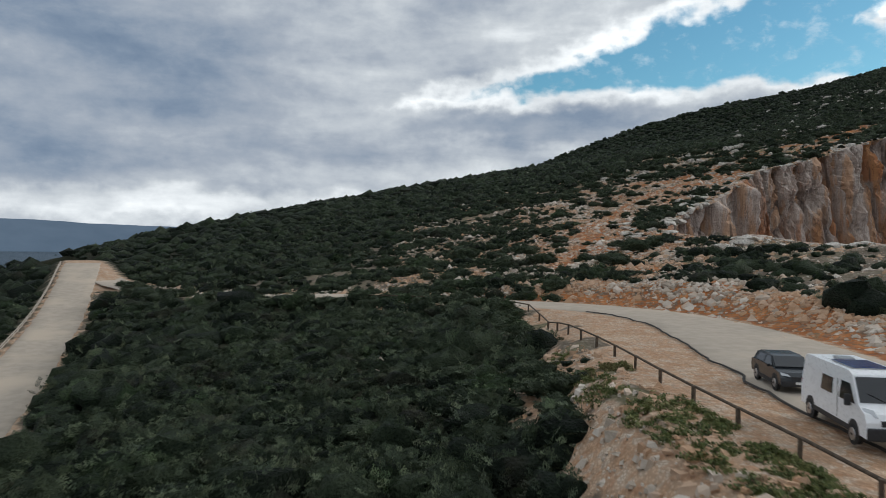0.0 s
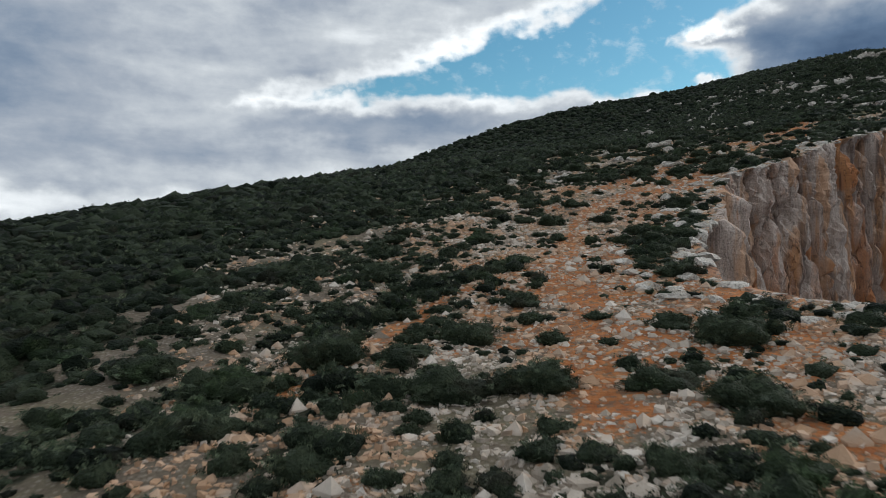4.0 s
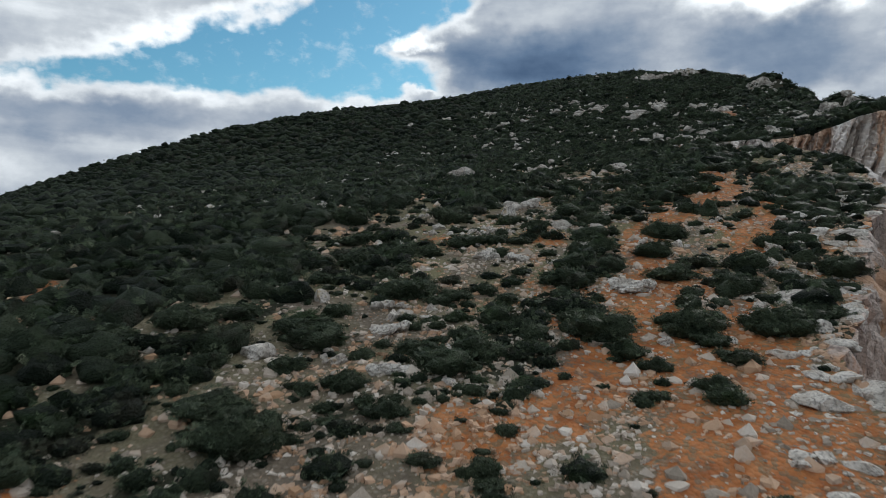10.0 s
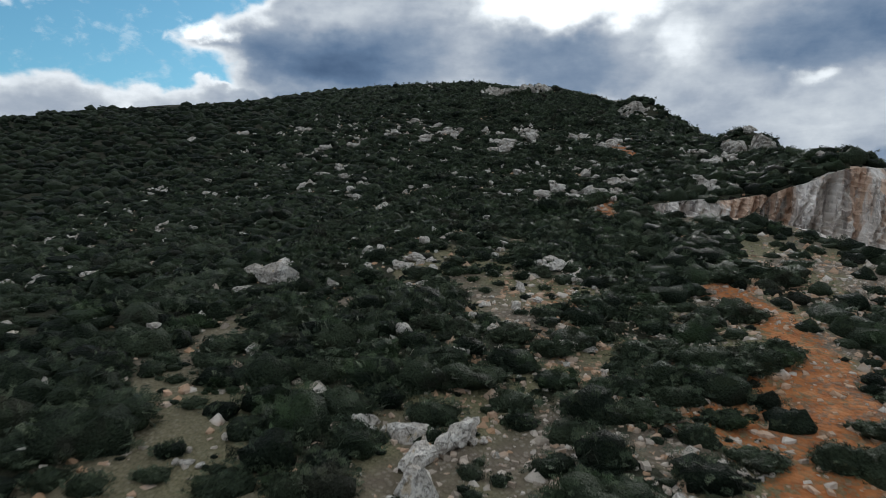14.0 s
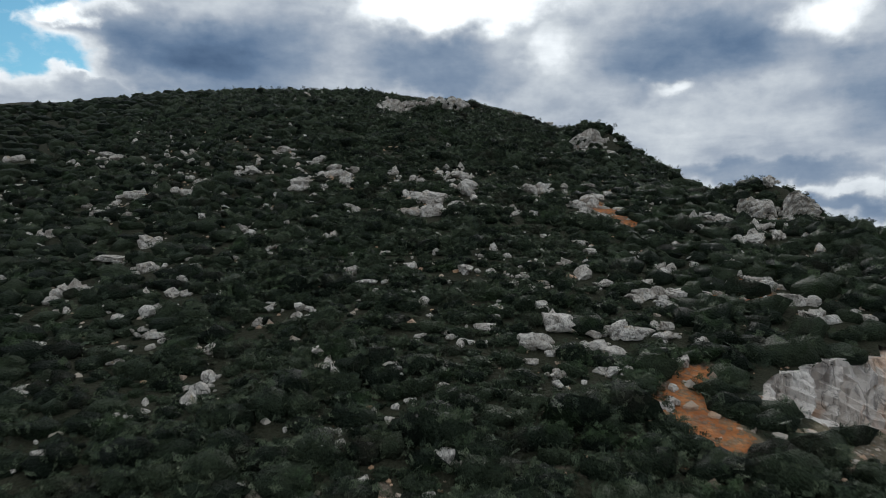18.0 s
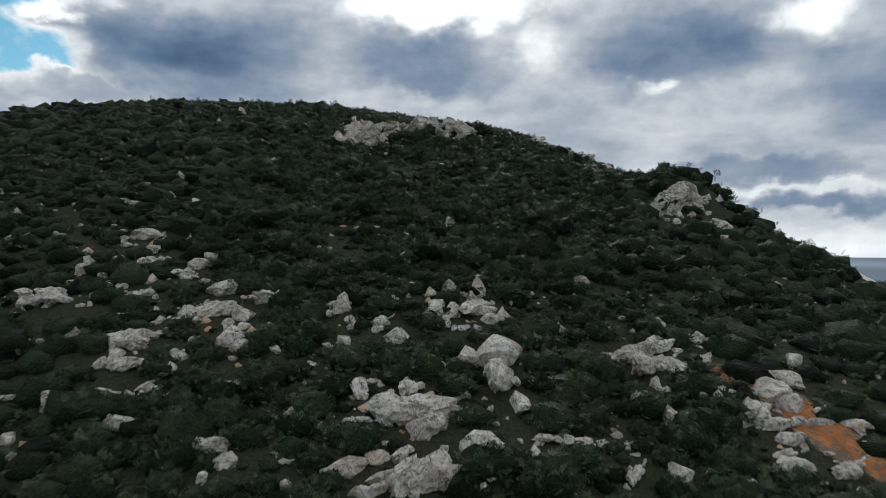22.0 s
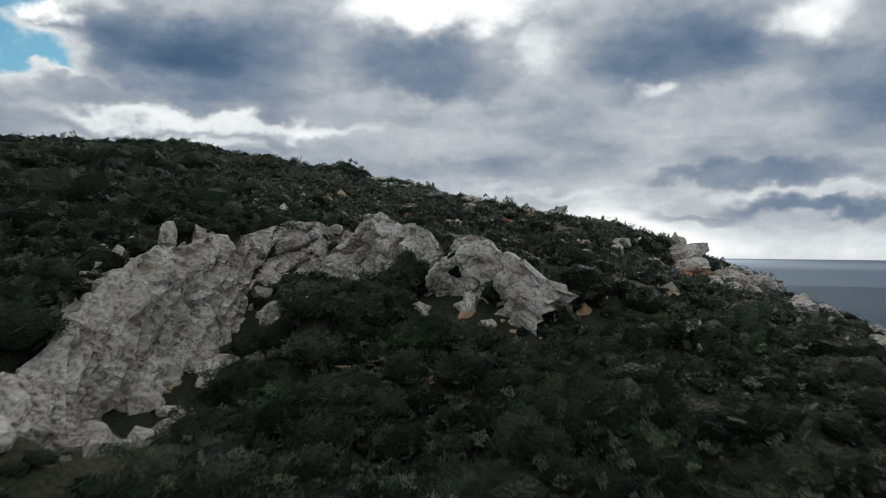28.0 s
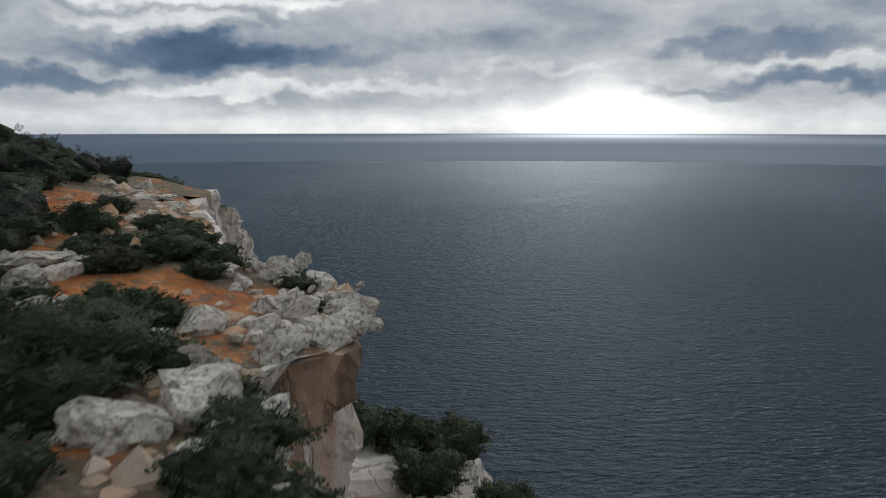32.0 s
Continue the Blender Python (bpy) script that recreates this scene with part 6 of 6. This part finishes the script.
def pebble_shape(seed):
    """A broken stone: a block with every corner knocked out of true."""
    r = np.random.default_rng(seed)
    v = np.array([(a, b, c) for c in (-0.5, 0.5) for b in (-0.8, 0.8) for a in (-0.8, 0.8)]) + r.normal(0, 0.2, (8, 3))
    v[4:, :2] *= r.uniform(0.5, 0.95, (4, 1))
    return v * np.array([r.uniform(0.8, 1.3), 0.9, r.uniform(0.7, 1.2)]), PEBBLE_FACES


STONES = [pebble_shape(300 + k) for k in range(24)]
STONES3 = [(lambda v, f: (v * (1.3, 0.85, 0.9), f))(*rock_shape(340 + k, 2, 1.0, 0.5, 0.35, 0.15)) for k in range(12)]
STONES2 = [rock_shape(320 + k, 1, 0.75, 0.7) for k in range(10)]


def stones(count, seed, r_lo, r_hi, want):
    r = np.random.default_rng(seed)
    x, y = r.uniform(-10, 345, count), r.uniform(20, 410, count)
    d, _ = WALK.ask(x, y)
    keep = (d < 75) & (r.random(count) < want(x, y)) & (COAST.signed(x, y)[0] < -0.2)
    x, y = x[keep], y[keep]
    for road in ROADS:
        dd, w = road.ask(x, y)
        ok = dd > road.line[w, 3] + 0.8
        x, y = x[ok], y[ok]
    ok = (y > 70 * S) | (VERGE.ask(x, y)[0] > 9)
    x, y = x[ok], y[ok]
    size = r_lo + (r_hi - r_lo) * r.random(len(x))**1.9
    return np.stack([x, y, size], 1)


def stony(x, y):
    d, w = BARE.ask(x, y)
    return (1 - 0.5 * smooth(w / len(BARE.line), 0.5, 0.72)) * np.clip(1.15 - smooth(d, 14, 62), 0, 1) * (0.55 + 0.7 * smooth(fbm(x / 5, y / 5, 21.0, 3), 0.35, 0.62))


rubble = stones(1150000, 31, 0.10, 0.40, lambda x, y: stony(x, y) * (1 - 0.85 * smooth(BARE.ask(x, y)[0], 14, 34)) * (1 - 0.7 * smooth(nearest_track(x, y), 0.2, 0.7)))
cobbles = stones(110000, 32, 0.25, 0.95, lambda x, y: 0.55 * stony(x, y) + 0.7 * smooth(y, 290 * S, 296 * S) * smooth(x, 262 * S, 266 * S) * smooth(COAST.signed(x, y)[0], -10, -6) + 0.2 * smooth(growth(x, y), 0.7, 0.2) + 0.4 * smooth(x, 257 * S, 266 * S) * smooth(y, 346 * S, 338 * S))
beside = np.vstack([np.column_stack([BOULDER_XY[:, :2] + rng.normal(0, 1, (len(BOULDER_XY), 2)) * (BOULDER_XY[:, 2:] * 1.1 + 0.5), BOULDER_XY[:, 2] * rng.uniform(0.2, 0.6, len(BOULDER_XY))]) for _ in range(3)])
beside = beside[COAST.signed(beside[:, 0], beside[:, 1])[0] < -0.5]
slope_rocks = stones(44000, 33, 0.22, 1.05, lambda x, y: (0.01 + 0.34 * smooth(y, 200 * S, 240 * S) * smooth(x, 206 * S, 190 * S)) * smooth(fbm(x / 8, y / 8, 35.0, 3), 0.46, 0.60) + 0.6 * smooth(fbm(x / 7, y / 7, 30.0, 3), 0.60, 0.70) * smooth(y, 235 * S, 262 * S) * smooth(x, 225 * S, 190 * S))
r_d = rng.random((6500, 2))
bank = curve([(a * S, b * S) for a, b in [(31, 20), (30, 40), (29.5, 52), (27.5, 64), (24, 72), (16, 77.5), (8, 78.5), (0, 82), (-10, 89), (-22, 95), (-36, 104), (-48, 118)]], 0.5, 2)
pick = (r_d[:, 0]**0.8 * (len(bank) - 1)).astype(int)
bank_stones = np.column_stack([bank[pick] + rng.normal(0, 1.0, (6500, 2)) * np.where(pick < 118, 2.6, 0.8)[:, None], 0.14 + np.where(pick < 118, 0.55, 0.32) * rng.random(6500)**2.0])
shelf_i = np.where((brink[:, 1] > 84 * S) & (brink[:, 1] < 196 * S))[0]
shelf_i = rng.choice(shelf_i, 420)
shelf = np.column_stack([brink[shelf_i, :2] - out_n[shelf_i] * (0.3 + 9 * rng.random(420)**1.6)[:, None], 0.35 + 1.5 * rng.random(420)**2])
v, f, _ = spread([rock_shape(360 + k, 2, 0.5, 0.5) for k in range(8)], shelf, 44, 0.1)
tagged(new("shelf_rocks", mesh_of("shelf_rocks", v, f, ROCK, False)), "pale flat rock slabs along the cliff edge", "stones", kind="stuff")
v, f, _ = spread(STONES, rubble, 41, 0.25)
tagged(new("rubble", mesh_of("rubble", v, f, STONE, False)), "loose pale limestone rubble over orange earth", "rubble", kind="stuff")
v, f, _ = spread(STONES2, np.vstack([cobbles, bank_stones]), 42, 0.25)
tagged(new("stones", mesh_of("stones", v, f, STONE, False)), "larger loose limestone stones on the slope and road bank", "stones", kind="stuff")
v, f, _ = spread(STONES3, np.vstack([slope_rocks, beside]), 43, 0.0)
tagged(new("slope_rocks", mesh_of("slope_rocks", v, f, ROCK, False)), "small white rocks showing between the shrubs", "stones", kind="stuff")

# ---- roadside: rails, edge, vehicles ----


def rail_fence(name, line, gap, lift, mat, label, post=0.07, log=0.065, heights=(0.66,)):
    """Posts at even gaps along a line, with a rail from post to post."""
    s = np.r_[0, np.cumsum(np.linalg.norm(np.diff(line[:, :2], axis=0), axis=1))]
    at = np.arange(0.5, s[-1], gap)
    xy = np.stack([np.interp(at, s, line[:, 0]), np.interp(at, s, line[:, 1])], 1)
    z = terrain(xy[:, 0], xy[:, 1]) + lift
    fence = empty(name, pose(xy[0, 0], xy[0, 1], z[0]))
    tagged(fence, label, "guard rail")
    inv = fence.matrix_world.inverted()
    tops = []
    for k, ((x, y), g) in enumerate(zip(xy, z)):
        lean = 0.03 * math.sin(k * 2.7)
        ob = part("post", box(-post, -post, -0.5, post, post, 0.72), mat, fence, bevel=0.015)
        ob.matrix_parent_inverse = inv
        ob.matrix_world = Matrix.Translation((x, y, g)) @ Euler((lean, lean * 0.7, k * 0.4)).to_matrix().to_4x4()
        tops.append(Vector((x, y, g)))
    for a, b in zip(tops[:-1], tops[1:]):
        for h in heights:
            ob = part("rail", rod(a + Vector((0.05, 0.03, h)), b + Vector((0.05, 0.03, h + 0.015)), log, 8), mat, fence)
            ob.matrix_parent_inverse = inv
    return fence


rail_fence("guard_rail", RAIL[int(20 * S / 0.1):], 4.1, 0.0, WOOD, "dark weathered post-and-rail barrier along the lay-by")
b_right = sides(ROAD_B)
b_line = (ROAD_B[:, :2] + b_right * (ROAD_B[:, 3] + 0.7)[:, None])[10:150]
rail_fence("guard_rail", b_line, 3.2, 0.0, PALE_WOOD, "pale post-and-rail fence beside the sloping road", 0.08, 0.07, (0.62, 0.3))

# broken edge of the asphalt at the lay-by, its shadow put in as black
a_right = sides(ROAD_A)
sel = (ROAD_A[:, 1] > 16 * S) & (ROAD_A[:, 1] < 66 * S) & (ROAD_A[:, 0] > 11 * S)
e_line = ROAD_A[sel]
e_right = a_right[sel]
wob = (fbm(e_line[:, 1] / 2.2, e_line[:, 1] * 0, 3.0, 3) - 0.5) * 0.9
ev = []
for off, lift in ((-0.06, 0.02), (-0.02, 0.09), (0.05, 0.09), (0.10, 0.02)):
    q = e_line[:, :2] - e_right * (e_line[:, 3] + wob + 0.05 + off)[:, None]
    ev.append(np.column_stack([q, e_line[:, 2] + lift]))
ev = np.stack(ev, 1)
n_e = len(e_line)
ei = np.arange(n_e * 4).reshape(n_e, 4)
eq = np.stack([ei[:-1, :-1], ei[:-1, 1:], ei[1:, 1:], ei[1:, :-1]], -1).reshape(-1, 4)
tagged(new("asphalt_edge", mesh_of("asphalt_edge", ev.reshape(-1, 3), [], EDGE_SHADE, False, eq)), "ragged broken asphalt edge above the gravel, its shadow put in as black", "road edge", kind="structure")


def wheel(owner, x, y, r, wide):
    s = 1 if x > 0 else -1
    bm = bmesh.new()
    bmesh.ops.create_cone(bm, cap_ends=True, segments=24, radius1=r, radius2=r, depth=wide, matrix=Matrix.Translation((x, y, r)) @ Matrix.Rotation(math.pi / 2, 4, "Y"))
    tyre = part("wheel", bm, RUBBER, owner, "black tyre with alloy rim", bevel=0.03)
    bm = bmesh.new()
    bmesh.ops.create_cone(bm, cap_ends=True, segments=20, radius1=r * 0.66, radius2=r * 0.6, depth=0.05, matrix=Matrix.Translation((x + s * wide / 2, y, r)) @ Matrix.Rotation(s * math.pi / 2, 4, "Y"))
    part("rim", bm, ALLOY, tyre, "grey alloy rim")
    bm = bmesh.new()
    bmesh.ops.create_cone(bm, cap_ends=True, segments=12, radius1=r * 0.16, radius2=r * 0.12, depth=0.04, matrix=Matrix.Translation((x + s * (wide / 2 + 0.03), y, r)) @ Matrix.Rotation(s * math.pi / 2, 4, "Y"))
    part("hub", bm, BLACK, tyre)


def pane(points, mat, owner, name, out, thick=0.02, label=""):
    """A flat plate through corner points, with a little depth along out."""
    bm = bmesh.new()
    out = Vector(out).normalized() * thick
    a = [bm.verts.new(Vector(p) + out) for p in points]
    b = [bm.verts.new(Vector(p) - out) for p in points]
    bm.faces.new(a)
    bm.faces.new(b[::-1])
    for k in range(len(a)):
        j = (k + 1) % len(a)
        bm.faces.new((a[j], a[k], b[k], b[j]))
    return part(name, bm, mat, owner, label)


def camper_van(m):
    van = empty("camper_van", m)
    tagged(van, "white high-roof camper van parked on the asphalt", "van")
    w = 1.02
    body = [(-2.90, 0.42), (-2.95, 1.2), (-2.90, 2.25), (-2.74, 2.39), (1.10, 2.40), (1.46, 2.30), (2.24, 1.42), (2.72, 1.20), (2.90, 0.95), (2.93, 0.42)]
    part("body", slab(body, -w, w, 0.14), WHITE, van, "white painted body", bevel=0.06)
    for s in (1, -1):
        pane([(s * 0.99, -0.95, 1.35), (s * 0.99, 0.05, 1.35), (s * 0.95, 0.02, 1.92), (s * 0.95, -0.92, 1.92)], GLASS, van, "side_window", (s, 0, 0.1), 0.03, "dark tinted side window")
        pane([(s * 0.99, 0.72, 1.35), (s * 0.98, 1.98, 1.38), (s * 0.93, 1.42, 1.98), (s * 0.93, 0.74, 1.98)], GLASS, van, "door_window", (s, 0, 0.1), 0.03, "dark cab door window")
        part("sill", box(s * 1.005, -2.2, 0.40, s * 1.04, 2.0, 0.58), BLACK, van, "black plastic side sill")
        part("door_seam", box(s * 1.012, 0.56, 0.6, s * 1.024, 0.585, 2.0), BLACK, van)
        part("mirror", box(s * 1.05, 1.72, 1.28, s * 1.27, 1.82, 1.68), BLACK, van, "black door mirror", bevel=0.03)
        pane([(s * 0.62, 2.80, 1.08), (s * 0.97, 2.62, 1.10), (s * 0.97, 2.50, 1.36), (s * 0.70, 2.62, 1.30)], LAMP, van, "headlight", (0, 1, 0.4), 0.05, "clear headlight")
        pane([(s * 0.86, -2.955, 0.9), (s * 1.0, -2.955, 0.9), (s * 1.0, -2.94, 1.4), (s * 0.86, -2.94, 1.4)], RED, van, "tail_light", (0, -1, 0), 0.02, "red tail light")
        for y in (-1.95, 1.95):
            bm = bmesh.new()
            bmesh.ops.create_cone(bm, cap_ends=True, segments=24, radius1=0.44, radius2=0.44, depth=0.03, matrix=Matrix.Translation((s * 1.015, y, 0.42)) @ Matrix.Rotation(math.pi / 2, 4, "Y"))
            part("wheel_arch", bm, BLACK, van, "dark wheel arch")
            wheel(van, s * 0.93, y, 0.35, 0.24)
    pane([(-0.84, 1.52, 2.22), (0.84, 1.52, 2.22), (0.93, 2.20, 1.47), (-0.93, 2.20, 1.47)], GLASS, van, "windscreen", (0, 0.75, 0.66), 0.03, "dark windscreen")
    part("bumper", box(-1.0, 2.78, 0.36, 1.0, 3.0, 0.78), BLACK, van, "black front bumper", bevel=0.05)
    part("grille", box(-0.55, 2.84, 0.84, 0.55, 2.94, 1.02), BLACK, van, "black grille")
    part("plate", box(-0.26, 2.99, 0.5, 0.26, 3.01, 0.61), PLATE, van, "plain pale number plate")
    for s in (1, -1):
        part("wiper", rod((s * 0.1, 2.23, 1.5), (s * 0.62, 2.0, 1.76), 0.012, 6), BLACK, van)
    solar = part("solar_panel", box(-0.62, -0.95, 2.42, 0.62, 0.85, 2.47), PANEL, van, "blue solar panel on the roof", bevel=0.01)
    part("panel_frame", box(-0.65, -0.99, 2.41, 0.65, 0.89, 2.445), ALLOY, solar)
    part("roof_vent", box(-0.3, -1.75, 2.40, 0.3, -1.2, 2.50), ALLOY, van, "grey roof vent", bevel=0.03)
    return van


def suv(m):
    car = empty("car", m)
    tagged(car, "dark grey compact SUV parked behind the van", "car")
    low = [(-2.12, 0.40), (-2.18, 0.72), (-2.12, 0.98), (-1.2, 1.02), (0.95, 1.0), (1.85, 0.90), (2.12, 0.68), (2.16, 0.36)]
    part("body", slab(low, -0.9, 0.9), DARK_PAINT, car, "dark grey painted body", bevel=0.07)
    cabin = [(-2.02, 0.97), (-1.72, 1.40), (-1.35, 1.50), (0.0, 1.51), (0.35, 1.45), (1.12, 0.97)]
    part("cabin", slab(cabin, -0.86, 0.86, 0.2), DARK_PAINT, car, "dark roof and pillars", bevel=0.04)
    for s in (1, -1):
        pane([(s * 0.865, -1.45, 1.04), (s * 0.865, -0.35, 1.04), (s * 0.72, -0.38, 1.40), (s * 0.72, -1.32, 1.38)], GLASS, car, "side_window", (s, 0, 0.35), 0.02, "dark side window")
        pane([(s * 0.865, -0.25, 1.04), (s * 0.865, 0.85, 1.04), (s * 0.72, 0.28, 1.40), (s * 0.72, -0.28, 1.40)], GLASS, car, "side_window", (s, 0, 0.35), 0.02, "dark side window")
        part("mirror", box(s * 0.9, 0.62, 0.98, s * 1.06, 0.72, 1.12), DARK_PAINT, car, bevel=0.03)
        pane([(s * 0.48, 2.10, 0.74), (s * 0.84, 1.94, 0.78), (s * 0.84, 1.88, 0.90), (s * 0.55, 2.03, 0.84)], LAMP, car, "headlight", (0, 1, 0.3), 0.04, "clear headlight")
        pane([(s * 0.6, -2.17, 0.84), (s * 0.86, -2.10, 0.84), (s * 0.86, -2.08, 0.98), (s * 0.6, -2.14, 0.98)], RED, car, "tail_light", (0, -1, 0), 0.03, "red tail light")
        part("sill", box(s * 0.89, -1.0, 0.26, s * 0.92, 1.0, 0.44), BLACK, car)
        for y in (-1.32, 1.34):
            bm = bmesh.new()
            bmesh.ops.create_cone(bm, cap_ends=True, segments=24, radius1=0.41, radius2=0.41, depth=0.03, matrix=Matrix.Translation((s * 0.895, y, 0.38)) @ Matrix.Rotation(math.pi / 2, 4, "Y"))
            part("wheel_arch", bm, BLACK, car)
            wheel(car, s * 0.82, y, 0.335, 0.2)
    pane([(-0.70, 0.40, 1.44), (0.70, 0.40, 1.44), (0.80, 1.08, 1.04), (-0.80, 1.08, 1.04)], GLASS, car, "windscreen", (0, 0.5, 0.86), 0.025, "dark windscreen")
    pane([(-0.66, -1.74, 1.38), (0.66, -1.74, 1.38), (0.74, -2.0, 1.04), (-0.74, -2.0, 1.04)], GLASS, car, "rear_window", (0, -0.8, 0.6), 0.025, "dark rear window")
    part("bumper", box(-0.86, 2.02, 0.30, 0.86, 2.20, 0.56), BLACK, car, "black lower bumper", bevel=0.04)
    part("grille", box(-0.42, 2.08, 0.60, 0.42, 2.16, 0.76), BLACK, car, "black grille", bevel=0.02)
    part("plate", box(-0.26, 2.19, 0.42, 0.26, 2.21, 0.53), PLATE, car, "plain pale number plate")
    return car


ROAD_TOP = -6.05 * S + 0.075
camper_van(pose(15.42, 26.3, ROAD_TOP, 0, 0, 172.6))
suv(pose(16.75, 34.9, ROAD_TOP, 0, 0, 173.5))

# grass tufts on the verge between rail and scrub
n_g = 3000
g_at = rng.integers(int(2 * S / 0.1), int(68 * S / 0.1) + 200, n_g)
g_at = np.clip(g_at, 0, len(RAIL) - 1)
g_xy = RAIL[g_at] - sides(RAIL)[g_at] * (0.3 + 3.4 * rng.random(n_g)**1.7)[:, None]
ok = fbm(g_xy[:, 0] / 2.5, g_xy[:, 1] / 2.5, 14.0, 3) > 0.50
g_places = np.column_stack([g_xy, rng.uniform(0.12, 0.36, n_g)])[ok]
tagged(new("verge_plants", foliage("verge_plants", *spread([bush_shape(400 + k, 1, 16, 0.6, 0.6) for k in range(4)], g_places, 51), (GRASS, GRASS))), "low green plants and grass on the stony verge", "grass", kind="stuff")
v_st = np.column_stack([RAIL[g_at] - sides(RAIL)[g_at] * rng.uniform(0.6, 7.5, n_g)[:, None], 0.06 + 0.34 * rng.random(n_g)**3.5])
v, f, _ = spread(STONES, v_st, 52, 0.2)
tagged(new("verge_stones", mesh_of("verge_stones", v, f, STONE, False)), "loose stones on the verge beside the rail", "stones", kind="stuff")
